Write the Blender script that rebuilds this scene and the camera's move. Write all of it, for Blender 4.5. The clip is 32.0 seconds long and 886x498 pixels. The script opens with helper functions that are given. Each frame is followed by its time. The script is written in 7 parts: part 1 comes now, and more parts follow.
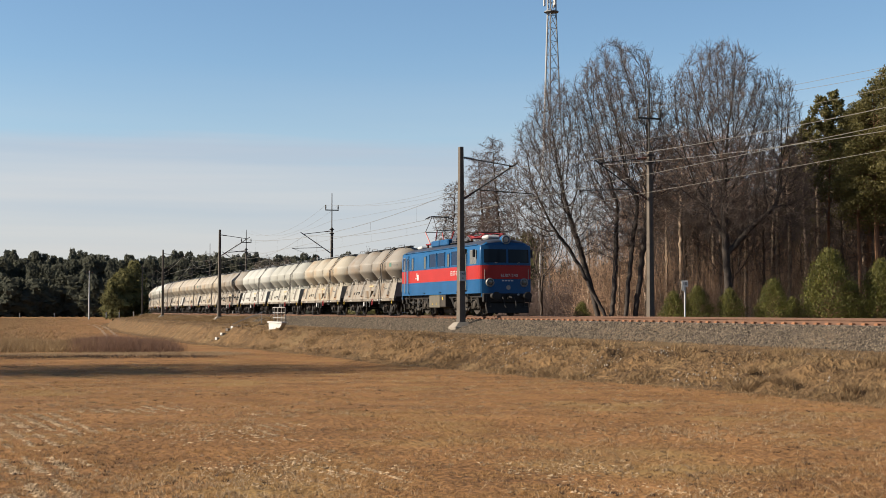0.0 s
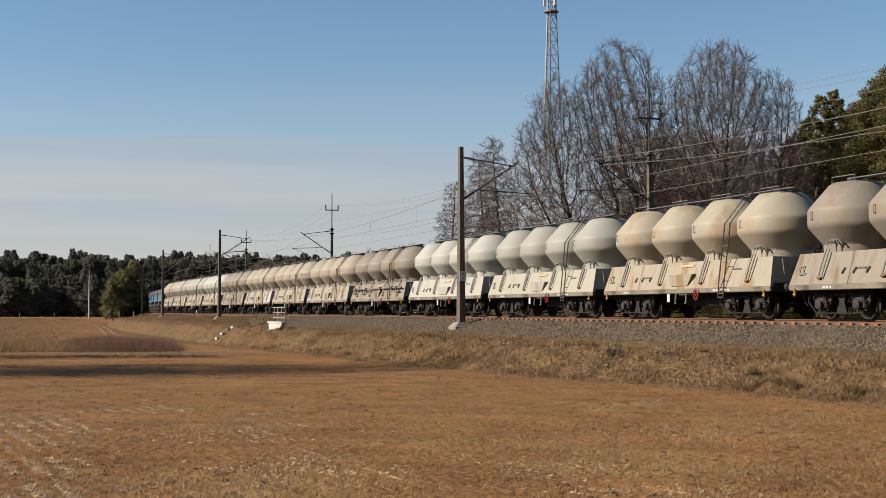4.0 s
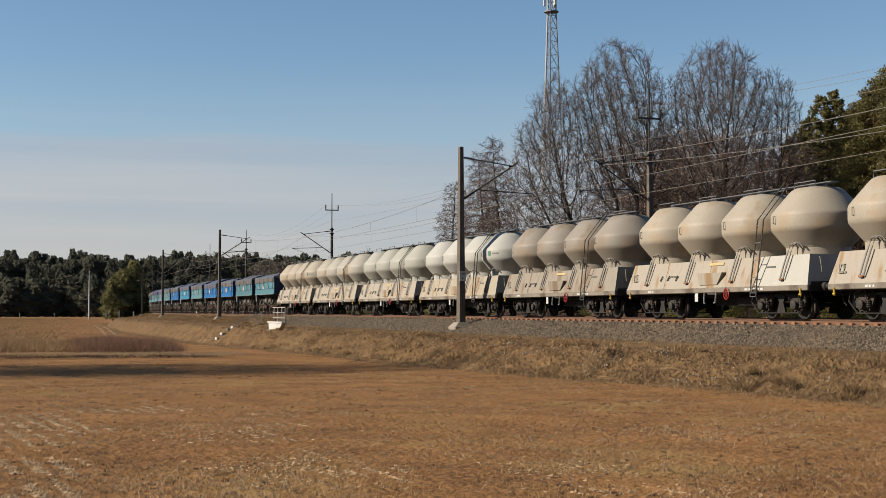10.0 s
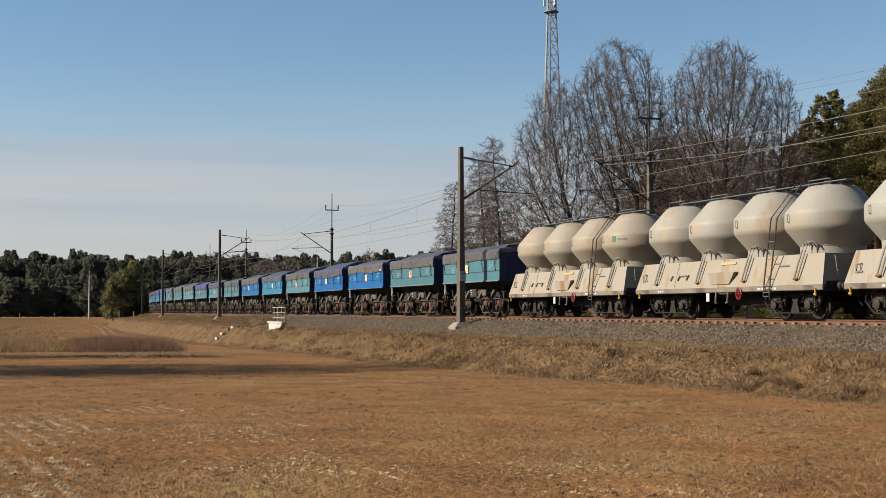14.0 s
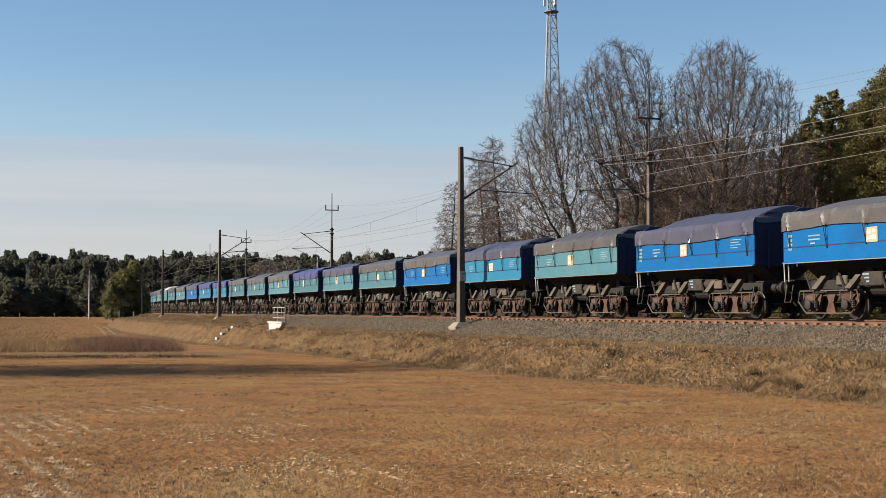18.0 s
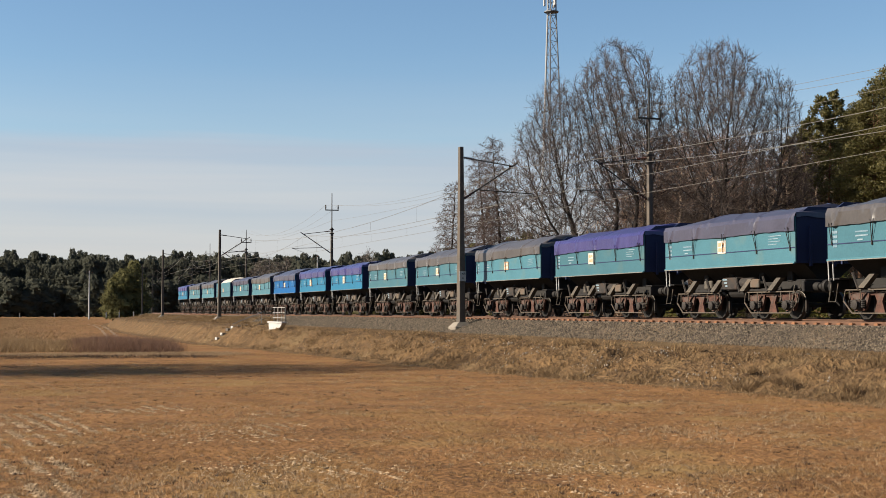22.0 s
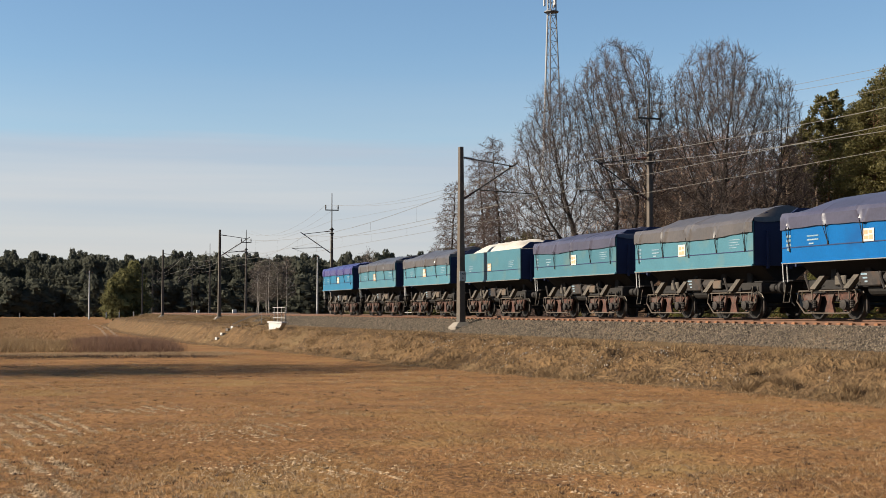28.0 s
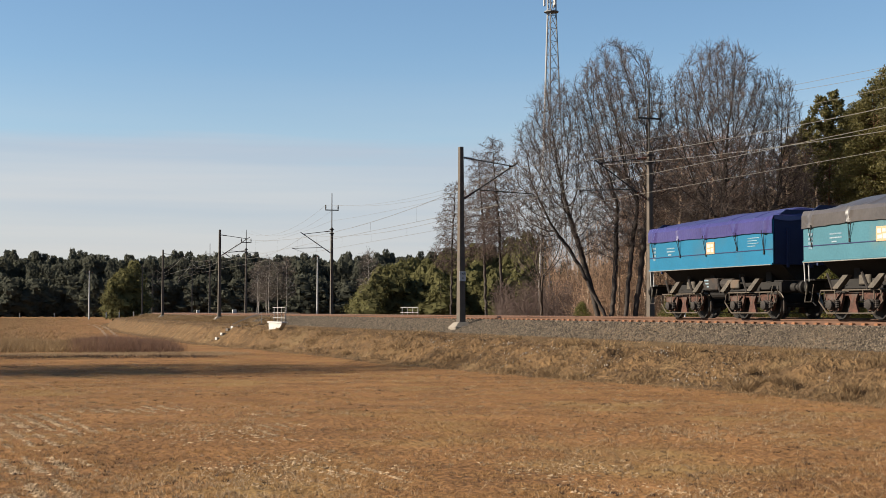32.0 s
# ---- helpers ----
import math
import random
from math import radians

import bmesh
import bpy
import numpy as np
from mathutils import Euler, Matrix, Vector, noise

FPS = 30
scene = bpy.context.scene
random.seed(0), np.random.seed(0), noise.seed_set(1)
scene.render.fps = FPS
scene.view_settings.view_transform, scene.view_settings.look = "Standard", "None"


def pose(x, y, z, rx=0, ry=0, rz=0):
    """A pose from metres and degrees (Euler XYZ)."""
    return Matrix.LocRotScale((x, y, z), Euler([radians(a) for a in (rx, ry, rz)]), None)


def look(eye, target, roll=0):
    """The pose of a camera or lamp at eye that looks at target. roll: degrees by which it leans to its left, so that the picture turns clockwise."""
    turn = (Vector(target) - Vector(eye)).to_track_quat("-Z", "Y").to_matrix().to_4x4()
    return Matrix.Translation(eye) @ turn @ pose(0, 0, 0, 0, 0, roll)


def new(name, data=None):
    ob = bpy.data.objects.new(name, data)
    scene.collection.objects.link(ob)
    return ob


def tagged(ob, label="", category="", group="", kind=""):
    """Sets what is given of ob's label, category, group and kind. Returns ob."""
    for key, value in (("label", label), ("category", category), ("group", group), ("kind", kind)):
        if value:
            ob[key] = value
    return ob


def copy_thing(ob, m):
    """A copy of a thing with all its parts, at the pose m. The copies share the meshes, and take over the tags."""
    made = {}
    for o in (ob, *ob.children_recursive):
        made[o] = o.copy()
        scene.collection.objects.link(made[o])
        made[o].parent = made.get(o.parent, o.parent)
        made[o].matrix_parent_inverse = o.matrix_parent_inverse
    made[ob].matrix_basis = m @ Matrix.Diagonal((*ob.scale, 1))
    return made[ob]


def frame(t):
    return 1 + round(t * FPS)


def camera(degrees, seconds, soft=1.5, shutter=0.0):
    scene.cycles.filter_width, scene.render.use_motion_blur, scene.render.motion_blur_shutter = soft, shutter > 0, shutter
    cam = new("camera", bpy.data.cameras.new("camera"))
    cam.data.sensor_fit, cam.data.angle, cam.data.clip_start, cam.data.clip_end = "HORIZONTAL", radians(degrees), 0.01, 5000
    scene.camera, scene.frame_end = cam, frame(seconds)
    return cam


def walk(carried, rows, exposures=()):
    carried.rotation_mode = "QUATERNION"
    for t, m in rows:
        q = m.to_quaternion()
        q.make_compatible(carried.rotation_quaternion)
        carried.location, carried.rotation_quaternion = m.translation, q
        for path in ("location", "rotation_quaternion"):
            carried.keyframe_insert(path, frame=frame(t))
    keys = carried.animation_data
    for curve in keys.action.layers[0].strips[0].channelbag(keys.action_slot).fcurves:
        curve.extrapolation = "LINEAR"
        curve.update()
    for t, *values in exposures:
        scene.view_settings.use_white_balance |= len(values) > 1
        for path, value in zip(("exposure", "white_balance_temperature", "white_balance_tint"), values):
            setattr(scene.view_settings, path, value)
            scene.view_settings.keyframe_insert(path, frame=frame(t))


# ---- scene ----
# World: the near track runs along X at y = 0, the railhead is z = 0, the train travels towards +X.
EYE = Vector((0.0, -26.0, 0.26))
TURN = radians(18.74)
AHEAD = Vector((-math.cos(TURN), math.sin(TURN), 0))
RIGHT = Vector((math.sin(TURN), math.cos(TURN), 0))

cam = camera(36.18, 32.0, soft=0.85)
TILT = math.tan(radians(2.626))
view = look(EYE, EYE + AHEAD + Vector((0, 0, TILT)))
walk(cam, [(0, view), (32, view)], exposures=[(0, 1.41), (2, 1.33), (5, 1.12), (9, 1.12), (13, 1.15), (17, 1.34), (20, 1.37), (32, 1.4)])

# ---- light ----
SUN_AZ, SUN_EL = radians(-103), radians(30.5)
sun = new("sun", bpy.data.lights.new("sun", "SUN"))
sun.data.energy, sun.data.angle, sun.data.color = 5.0, radians(0.6), (1.0, 0.88, 0.72)
to_sun = Vector((math.cos(SUN_AZ) * math.cos(SUN_EL), math.sin(SUN_AZ) * math.cos(SUN_EL), math.sin(SUN_EL)))
sun.matrix_world = look(to_sun * 50, (0, 0, 0))

world = bpy.data.worlds.new("sky")
scene.world = world
world.use_nodes = True
wn, wl = world.node_tree.nodes, world.node_tree.links
wn.clear()
w_out, w_bg, w_sky = wn.new("ShaderNodeOutputWorld"), wn.new("ShaderNodeBackground"), wn.new("ShaderNodeTexSky")
w_sky.sky_type, w_sky.sun_disc = "NISHITA", False
w_sky.sun_elevation, w_sky.sun_rotation = SUN_EL, math.pi / 2 - SUN_AZ
w_sky.air_density, w_sky.dust_density, w_sky.ozone_density = 1.0, 0.12, 2.2
w_bg.inputs["Strength"].default_value = 0.05
# thin high cloud that thickens towards the horizon
w_co, w_sep, w_map = wn.new("ShaderNodeTexCoord"), wn.new("ShaderNodeSeparateXYZ"), wn.new("ShaderNodeMapping")
w_noise, w_ramp, w_add, w_mix = wn.new("ShaderNodeTexNoise"), wn.new("ShaderNodeValToRGB"), wn.new("ShaderNodeMath"), wn.new("ShaderNodeMix")
w_mix.data_type = "RGBA"
w_map.inputs["Scale"].default_value = (1.6, 1.6, 20.0)
w_noise.inputs["Scale"].default_value, w_noise.inputs["Detail"].default_value = 1.6, 5
w_add.operation = "MULTIPLY_ADD"
w_add.inputs[1].default_value = -0.055
wl.new(w_co.outputs["Generated"], w_sep.inputs[0])
wl.new(w_co.outputs["Generated"], w_map.inputs["Vector"])
wl.new(w_map.outputs[0], w_noise.inputs["Vector"])
wl.new(w_noise.outputs[0], w_add.inputs[0])
wl.new(w_sep.outputs["Z"], w_add.inputs[2])
w_ramp.color_ramp.elements[0].position, w_ramp.color_ramp.elements[0].color = 0.02, (0.75, 0.75, 0.75, 1)
w_ramp.color_ramp.elements[1].position, w_ramp.color_ramp.elements[1].color = 0.16, (0.0, 0.0, 0.0, 1)
for place, much in ((0.06, 0.68), (0.086, 0.58), (0.102, 0.14)):
    w_ramp.color_ramp.elements.new(place).color = (much, much, much, 1)
wl.new(w_add.outputs[0], w_ramp.inputs[0])
wl.new(w_ramp.outputs[0], w_mix.inputs["Factor"])
w_hsv = wn.new("ShaderNodeHueSaturation")
w_hsv.inputs["Saturation"].default_value = 1.1
wl.new(w_sky.outputs[0], w_hsv.inputs["Color"])
wl.new(w_hsv.outputs[0], w_mix.inputs["A"])
w_map2, w_noise2, w_ramp2 = wn.new("ShaderNodeMapping"), wn.new("ShaderNodeTexNoise"), wn.new("ShaderNodeValToRGB")
w_map2.inputs["Scale"].default_value = (1.2, 1.2, 34.0)
w_noise2.inputs["Scale"].default_value, w_noise2.inputs["Detail"].default_value = 1.3, 4
wl.new(w_co.outputs["Generated"], w_map2.inputs["Vector"])
wl.new(w_map2.outputs[0], w_noise2.inputs["Vector"])
wl.new(w_noise2.outputs[0], w_ramp2.inputs[0])
w_ramp2.color_ramp.elements[0].position, w_ramp2.color_ramp.elements[0].color = 0.36, (3.95, 4.1, 4.7, 1)
w_ramp2.color_ramp.elements[1].position, w_ramp2.color_ramp.elements[1].color = 0.66, (5.1, 4.75, 4.85, 1)
wl.new(w_ramp2.outputs[0], w_mix.inputs["B"])
wl.new(w_mix.outputs["Result"], w_bg.inputs["Color"])
wl.new(w_bg.outputs[0], w_out.inputs["Surface"])


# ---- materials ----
ALBEDO_SCALE = 0.43  # scales every base colour: the sun-to-sky balance is put into the colours


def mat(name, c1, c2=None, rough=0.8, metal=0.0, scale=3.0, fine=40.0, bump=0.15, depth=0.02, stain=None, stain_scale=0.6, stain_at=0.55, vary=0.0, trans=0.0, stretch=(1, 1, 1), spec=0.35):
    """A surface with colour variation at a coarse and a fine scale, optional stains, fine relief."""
    c1, c2, stain = [tuple(ALBEDO_SCALE * v for v in c) if c else c for c in (c1, c2, stain)]
    m = bpy.data.materials.new(name)
    m.use_nodes = True
    n, l = m.node_tree.nodes, m.node_tree.links
    b = n["Principled BSDF"]
    co, mp = n.new("ShaderNodeTexCoord"), n.new("ShaderNodeMapping")
    mp.inputs["Scale"].default_value = stretch
    l.new(co.outputs["Object"], mp.inputs["Vector"])
    a, f = n.new("ShaderNodeTexNoise"), n.new("ShaderNodeTexNoise")
    a.inputs["Scale"].default_value, a.inputs["Detail"].default_value = scale, 6
    f.inputs["Scale"].default_value, f.inputs["Detail"].default_value = fine, 4
    for t in (a, f):
        l.new(mp.outputs[0], t.inputs["Vector"])
    c2 = c2 or tuple(0.72 * v for v in c1)
    add = n.new("ShaderNodeMath")
    add.operation = "MULTIPLY_ADD"
    add.inputs[1].default_value = 0.5
    l.new(f.outputs[0], add.inputs[0])
    half = n.new("ShaderNodeMath")
    half.operation = "MULTIPLY"
    half.inputs[1].default_value = 0.5
    l.new(a.outputs[0], half.inputs[0])
    l.new(half.outputs[0], add.inputs[2])
    ramp = n.new("ShaderNodeValToRGB")
    ramp.color_ramp.elements[0].position, ramp.color_ramp.elements[0].color = 0.36, (*c2, 1)
    ramp.color_ramp.elements[1].position, ramp.color_ramp.elements[1].color = 0.64, (*c1, 1)
    l.new(add.outputs[0], ramp.inputs[0])
    out = ramp.outputs[0]
    if stain:
        s = n.new("ShaderNodeTexNoise")
        s.inputs["Scale"].default_value, s.inputs["Detail"].default_value = stain_scale, 8
        l.new(mp.outputs[0], s.inputs["Vector"])
        sr = n.new("ShaderNodeValToRGB")
        sr.color_ramp.elements[0].position, sr.color_ramp.elements[1].position = stain_at, stain_at + 0.14
        l.new(s.outputs[0], sr.inputs[0])
        mx = n.new("ShaderNodeMix")
        mx.data_type = "RGBA"
        l.new(sr.outputs[0], mx.inputs["Factor"])
        l.new(out, mx.inputs["A"])
        mx.inputs["B"].default_value = (*stain, 1)
        out = mx.outputs["Result"]
    if vary:
        oi, mr, mx = n.new("ShaderNodeObjectInfo"), n.new("ShaderNodeMapRange"), n.new("ShaderNodeMix")
        mr.inputs["To Min"].default_value, mr.inputs["To Max"].default_value = 1 - vary, 1 + vary
        l.new(oi.outputs["Random"], mr.inputs["Value"])
        mx.data_type, mx.blend_type = "RGBA", "MULTIPLY"
        mx.inputs["Factor"].default_value = 1.0
        l.new(out, mx.inputs["A"])
        l.new(mr.outputs[0], mx.inputs["B"])
        out = mx.outputs["Result"]
    l.new(out, b.inputs["Base Color"])
    b.inputs["Roughness"].default_value, b.inputs["Metallic"].default_value = rough, metal
    if trans:
        b.inputs["Transmission Weight"].default_value = trans
    b.inputs["Specular IOR Level"].default_value = spec
    if bump:
        bp = n.new("ShaderNodeBump")
        bp.inputs["Strength"].default_value, bp.inputs["Distance"].default_value = bump, depth
        l.new(f.outputs[0], bp.inputs["Height"])
        l.new(bp.outputs[0], b.inputs["Normal"])
    return m


def island(m, lo=0.7, hi=1.25):
    """Vary a material's colour from one loose piece of a mesh to the next."""
    n, l = m.node_tree.nodes, m.node_tree.links
    b = n["Principled BSDF"]
    link = b.inputs["Base Color"].links[0]
    src = link.from_socket
    g, mr, mx = n.new("ShaderNodeNewGeometry"), n.new("ShaderNodeMapRange"), n.new("ShaderNodeMix")
    mr.inputs["To Min"].default_value, mr.inputs["To Max"].default_value = lo, hi
    l.new(g.outputs["Random Per Island"], mr.inputs["Value"])
    mx.data_type, mx.blend_type = "RGBA", "MULTIPLY"
    mx.inputs["Factor"].default_value = 1.0
    l.new(src, mx.inputs["A"])
    l.new(mr.outputs[0], mx.inputs["B"])
    l.new(mx.outputs["Result"], b.inputs["Base Color"])
    return m


def leafy(m, part_through=0.45):
    """Let light through thin leaves: half the light falls on, half comes through."""
    n, l = m.node_tree.nodes, m.node_tree.links
    b, out = n["Principled BSDF"], n["Material Output"]
    tr, mx = n.new("ShaderNodeBsdfTranslucent"), n.new("ShaderNodeMixShader")
    l.new(b.inputs["Base Color"].links[0].from_socket, tr.inputs["Color"])
    mx.inputs[0].default_value = part_through
    l.new(b.outputs[0], mx.inputs[1])
    l.new(tr.outputs[0], mx.inputs[2])
    l.new(mx.outputs[0], out.inputs["Surface"])
    return m


M = {}
M["steel_dark"] = mat("dark_dirty_steel", (0.04, 0.035, 0.031), (0.018, 0.016, 0.014), 0.75, 0.2, 5, 40)
M["bogie_grey"] = mat("dusty_bogie_steel", (0.08, 0.066, 0.056), (0.026, 0.022, 0.02), 0.85, 0.1, 4, 30, stain=(0.09, 0.05, 0.03), stain_scale=2)
M["bogie_rust"] = mat("rusty_bogie_steel", (0.21, 0.09, 0.06), (0.04, 0.026, 0.021), 0.9, 0.1, 3, 30, stain=(0.16, 0.14, 0.12), stain_scale=2)
M["tread"] = mat("polished_wheel_steel", (0.35, 0.31, 0.27), (0.2, 0.17, 0.14), 0.45, 0.8, 4, 60, bump=0.05)
M["rail_rust"] = mat("rusty_rail", (0.25, 0.13, 0.078), (0.14, 0.073, 0.045), 0.85, 0.2, 4, 60)
M["rail_head"] = mat("worn_railhead", (0.45, 0.41, 0.38), (0.32, 0.27, 0.24), 0.35, 0.9, 2, 50, bump=0.03)
M["clip"] = mat("rusty_clip", (0.5, 0.22, 0.1), (0.26, 0.12, 0.06), 0.9, 0.1, 20, 80, vary=0.25)
M["sleeper"] = mat("concrete_sleeper", (0.36, 0.31, 0.26), (0.22, 0.18, 0.15), 0.9, 0, 4, 60, stain=(0.22, 0.13, 0.08), vary=0.15)
M["concrete"] = mat("weathered_concrete", (0.2, 0.165, 0.13), (0.12, 0.098, 0.078), 0.9, 0, 2.5, 50, stain=(0.11, 0.1, 0.085), stain_scale=1.2)
M["footing"] = mat("pale_footing_concrete", (0.46, 0.4, 0.32), (0.28, 0.24, 0.19), 0.9, 0, 2.5, 30, stain=(0.17, 0.13, 0.1), stain_scale=1.6)
M["white_conc"] = mat("whitewashed_concrete", (0.82, 0.81, 0.78), (0.66, 0.65, 0.62), 0.85, 0, 2, 40)
M["galv"] = mat("galvanised_steel", (0.42, 0.43, 0.44), (0.28, 0.29, 0.3), 0.5, 0.7, 3, 40, bump=0.05)
M["tube_dark"] = mat("weathered_tube", (0.12, 0.11, 0.1), (0.06, 0.055, 0.05), 0.7, 0.4, 4, 40)
M["wire"] = mat("overhead_wire", (0.32, 0.29, 0.24), (0.22, 0.2, 0.165), 0.5, 0.3, 3, 30, bump=0)
M["insul"] = mat("brown_insulator", (0.18, 0.07, 0.04), (0.1, 0.04, 0.03), 0.25, 0, 4, 40, bump=0.02)
M["white"] = mat("white_paint", (0.8, 0.8, 0.78), (0.66, 0.66, 0.64), 0.6, 0, 4, 40, bump=0.03)
M["black"] = mat("black_paint", (0.02, 0.02, 0.022), (0.012, 0.012, 0.012), 0.6, 0, 4, 40, bump=0.03)
M["yellow"] = mat("yellow_paint", (0.72, 0.48, 0.05), (0.5, 0.33, 0.05), 0.6, 0, 4, 40, bump=0.03)
M["rubber"] = mat("hose_rubber", (0.05, 0.045, 0.04), (0.03, 0.03, 0.028), 0.8, 0, 4, 40)


# ---- mesh helpers ----
class Geo:
    """Vertices and faces gathered for one mesh."""

    def __init__(self):
        self.v, self.f = [], []

    def add(self, vs, fs):
        k = len(self.v)
        self.v += [tuple(p) for p in vs]
        self.f += [tuple(i + k for i in q) for q in fs]
        return self

    def box(self, c, s, bev=0.0, rot=None):
        """A box with centre c and sizes s; bev chamfers its twelve edges."""
        hx, hy, hz = s[0] / 2, s[1] / 2, s[2] / 2
        if bev <= 0:
            vs = [(x * hx, y * hy, z * hz) for x in (-1, 1) for y in (-1, 1) for z in (-1, 1)]
            fs = [(0, 1, 3, 2), (4, 6, 7, 5), (0, 4, 5, 1), (2, 3, 7, 6), (0, 2, 6, 4), (1, 5, 7, 3)]
        else:
            b = min(bev, hx * 0.9, hy * 0.9, hz * 0.9)
            vs, idx = [], {}
            for x in (-1, 1):
                for y in (-1, 1):
                    for z in (-1, 1):
                        for a in range(3):
                            h = [x * hx, y * hy, z * hz]
                            for o in range(3):
                                if o != a:
                                    h[o] -= (x, y, z)[o] * b
                            idx[x, y, z, a] = len(vs)
                            vs.append(tuple(h))
            fs = []
            for a in range(3):
                o1, o2 = (a + 1) % 3, (a + 2) % 3
                for sg in (-1, 1):
                    q = []
                    for p1, p2 in ((-1, -1), (1, -1), (1, 1), (-1, 1)):
                        k = [0, 0, 0]
                        k[a], k[o1], k[o2] = sg, p1, p2
                        q.append(idx[k[0], k[1], k[2], a])
                    fs.append(tuple(q if sg > 0 else q[::-1]))
                for p1 in (-1, 1):
                    for p2 in (-1, 1):
                        k0, k1 = [0, 0, 0], [0, 0, 0]
                        k0[a], k0[o1], k0[o2] = -1, p1, p2
                        k1[a], k1[o1], k1[o2] = 1, p1, p2
                        q = [idx[(*k0, o1)], idx[(*k1, o1)], idx[(*k1, o2)], idx[(*k0, o2)]]
                        fs.append(tuple(q if p1 * p2 > 0 else q[::-1]))
            for x in (-1, 1):
                for y in (-1, 1):
                    for z in (-1, 1):
                        q = [idx[x, y, z, a] for a in range(3)]
                        fs.append(tuple(q if x * y * z > 0 else q[::-1]))
        m = Matrix.Translation(c) @ (rot.to_4x4() if rot else Matrix.Identity(4))
        return self.add([m @ Vector(p) for p in vs], fs)

    def tube(self, pts, r, n=6, r1=None, caps=True):
        """A round bar along the points; r1 tapers it to its end."""
        pts = [Vector(p) for p in pts]
        vs, fs = [], []
        last = len(pts) - 1
        for i, p in enumerate(pts):
            d = (pts[min(i + 1, last)] - pts[max(i - 1, 0)]).normalized()
            up = Vector((0, 0, 1)) if abs(d.z) < 0.9 else Vector((1, 0, 0))
            a = d.cross(up).normalized()
            b = a.cross(d)
            rr = r if r1 is None else r + (r1 - r) * i / last
            for k in range(n):
                t = 2 * math.pi * (k + 0.5) / n
                vs.append(p + a * (rr * math.cos(t)) + b * (rr * math.sin(t)))
        for i in range(last):
            for k in range(n):
                k2 = (k + 1) % n
                fs.append((i * n + k2, i * n + k, (i + 1) * n + k, (i + 1) * n + k2))
        if caps:
            fs.append(tuple(range(n)))
            fs.append(tuple(last * n + k for k in reversed(range(n))))
        return self.add(vs, fs)

    def lathe(self, prof, c=(0, 0, 0), n=24, axis="Z"):
        """Turn a profile of (radius, height) round an axis through c."""
        vs, fs = [], []
        for r, h in prof:
            for k in range(n):
                t = 2 * math.pi * k / n
                x, y = r * math.cos(t), r * math.sin(t)
                p = {"Z": (x, y, h), "Y": (y, h, x), "X": (h, x, y)}[axis]
                vs.append((c[0] + p[0], c[1] + p[1], c[2] + p[2]))
        for i in range(len(prof) - 1):
            for k in range(n):
                k2 = (k + 1) % n
                fs.append((i * n + k, i * n + k2, (i + 1) * n + k2, (i + 1) * n + k))
        fs.append(tuple(reversed(range(n))))
        e = (len(prof) - 1) * n
        fs.append(tuple(e + k for k in range(n)))
        return self.add(vs, fs)

    def loft(self, rings, caps=True):
        """Skin closed rings of equal count."""
        n = len(rings[0])
        vs = [p for r in rings for p in r]
        fs = []
        for i in range(len(rings) - 1):
            for k in range(n):
                k2 = (k + 1) % n
                fs.append((i * n + k, i * n + k2, (i + 1) * n + k2, (i + 1) * n + k))
        if caps:
            fs.append(tuple(reversed(range(n))))
            e = (len(rings) - 1) * n
            fs.append(tuple(e + k for k in range(n)))
        return self.add(vs, fs)

    def plate(self, poly, y0, y1):
        """A polygon of (x, z), as a slab from y0 to y1."""
        return self.loft([[(x, y0, z) for x, z in poly], [(x, y1, z) for x, z in poly]])

    def mesh(self, name, smooth=0.0):
        me = bpy.data.meshes.new(name)
        me.from_pydata(self.v, [], self.f)
        if smooth:
            me.polygons.foreach_set("use_smooth", [True] * len(me.polygons))
            me.set_sharp_from_angle(angle=radians(smooth))
        me.update()
        return me


def part(name, g, material, parent, label="", smooth=0.0, at=None):
    """One mesh object under a thing or under a part."""
    me = g.mesh(name, smooth) if isinstance(g, Geo) else g
    if material and not me.materials:
        me.materials.append(material)
    ob = new(name, me)
    ob.parent = parent
    if at:
        ob.location = at
    return tagged(ob, label)


def thing(name, label, category, group="", kind="", g=None, material=None, m=None, smooth=0.0):
    me = None
    if g is not None:
        me = g.mesh(name, smooth)
        me.materials.append(material)
    ob = new(name, me)
    if m is not None:
        ob.matrix_basis = m
    return tagged(ob, label, category, group, kind)


def lettering(name, text, size, material, parent, m, label=""):
    """Raised letters in the built-in font, as a mesh."""
    cu = bpy.data.curves.new(name, "FONT")
    cu.body, cu.size, cu.extrude, cu.align_x, cu.align_y, cu.resolution_u = text, size, 0.004, "CENTER", "CENTER", 3
    tmp = bpy.data.objects.new(name, cu)
    me = bpy.data.meshes.new_from_object(tmp)
    bpy.data.objects.remove(tmp)
    me.materials.clear()
    me.materials.append(material)
    ob = new(name, me)
    ob.parent = parent
    ob.matrix_basis = m
    return tagged(ob, label)


SIDE = Matrix.Rotation(radians(90), 4, "X")  # lettering on a face that looks towards -y
FRONT = Matrix.Rotation(radians(90), 4, "Z") @ SIDE  # on a face that looks towards +x


def plan(right, ahead, z=0.0):
    """A point so many metres ahead and to the right of the tripod."""
    p = EYE + AHEAD * ahead + RIGHT * right
    return Vector((p.x, p.y, z))


# ---- the line of the railway ----
BEND, RAD = -172.0, 750.0  # where the curve begins, its radius


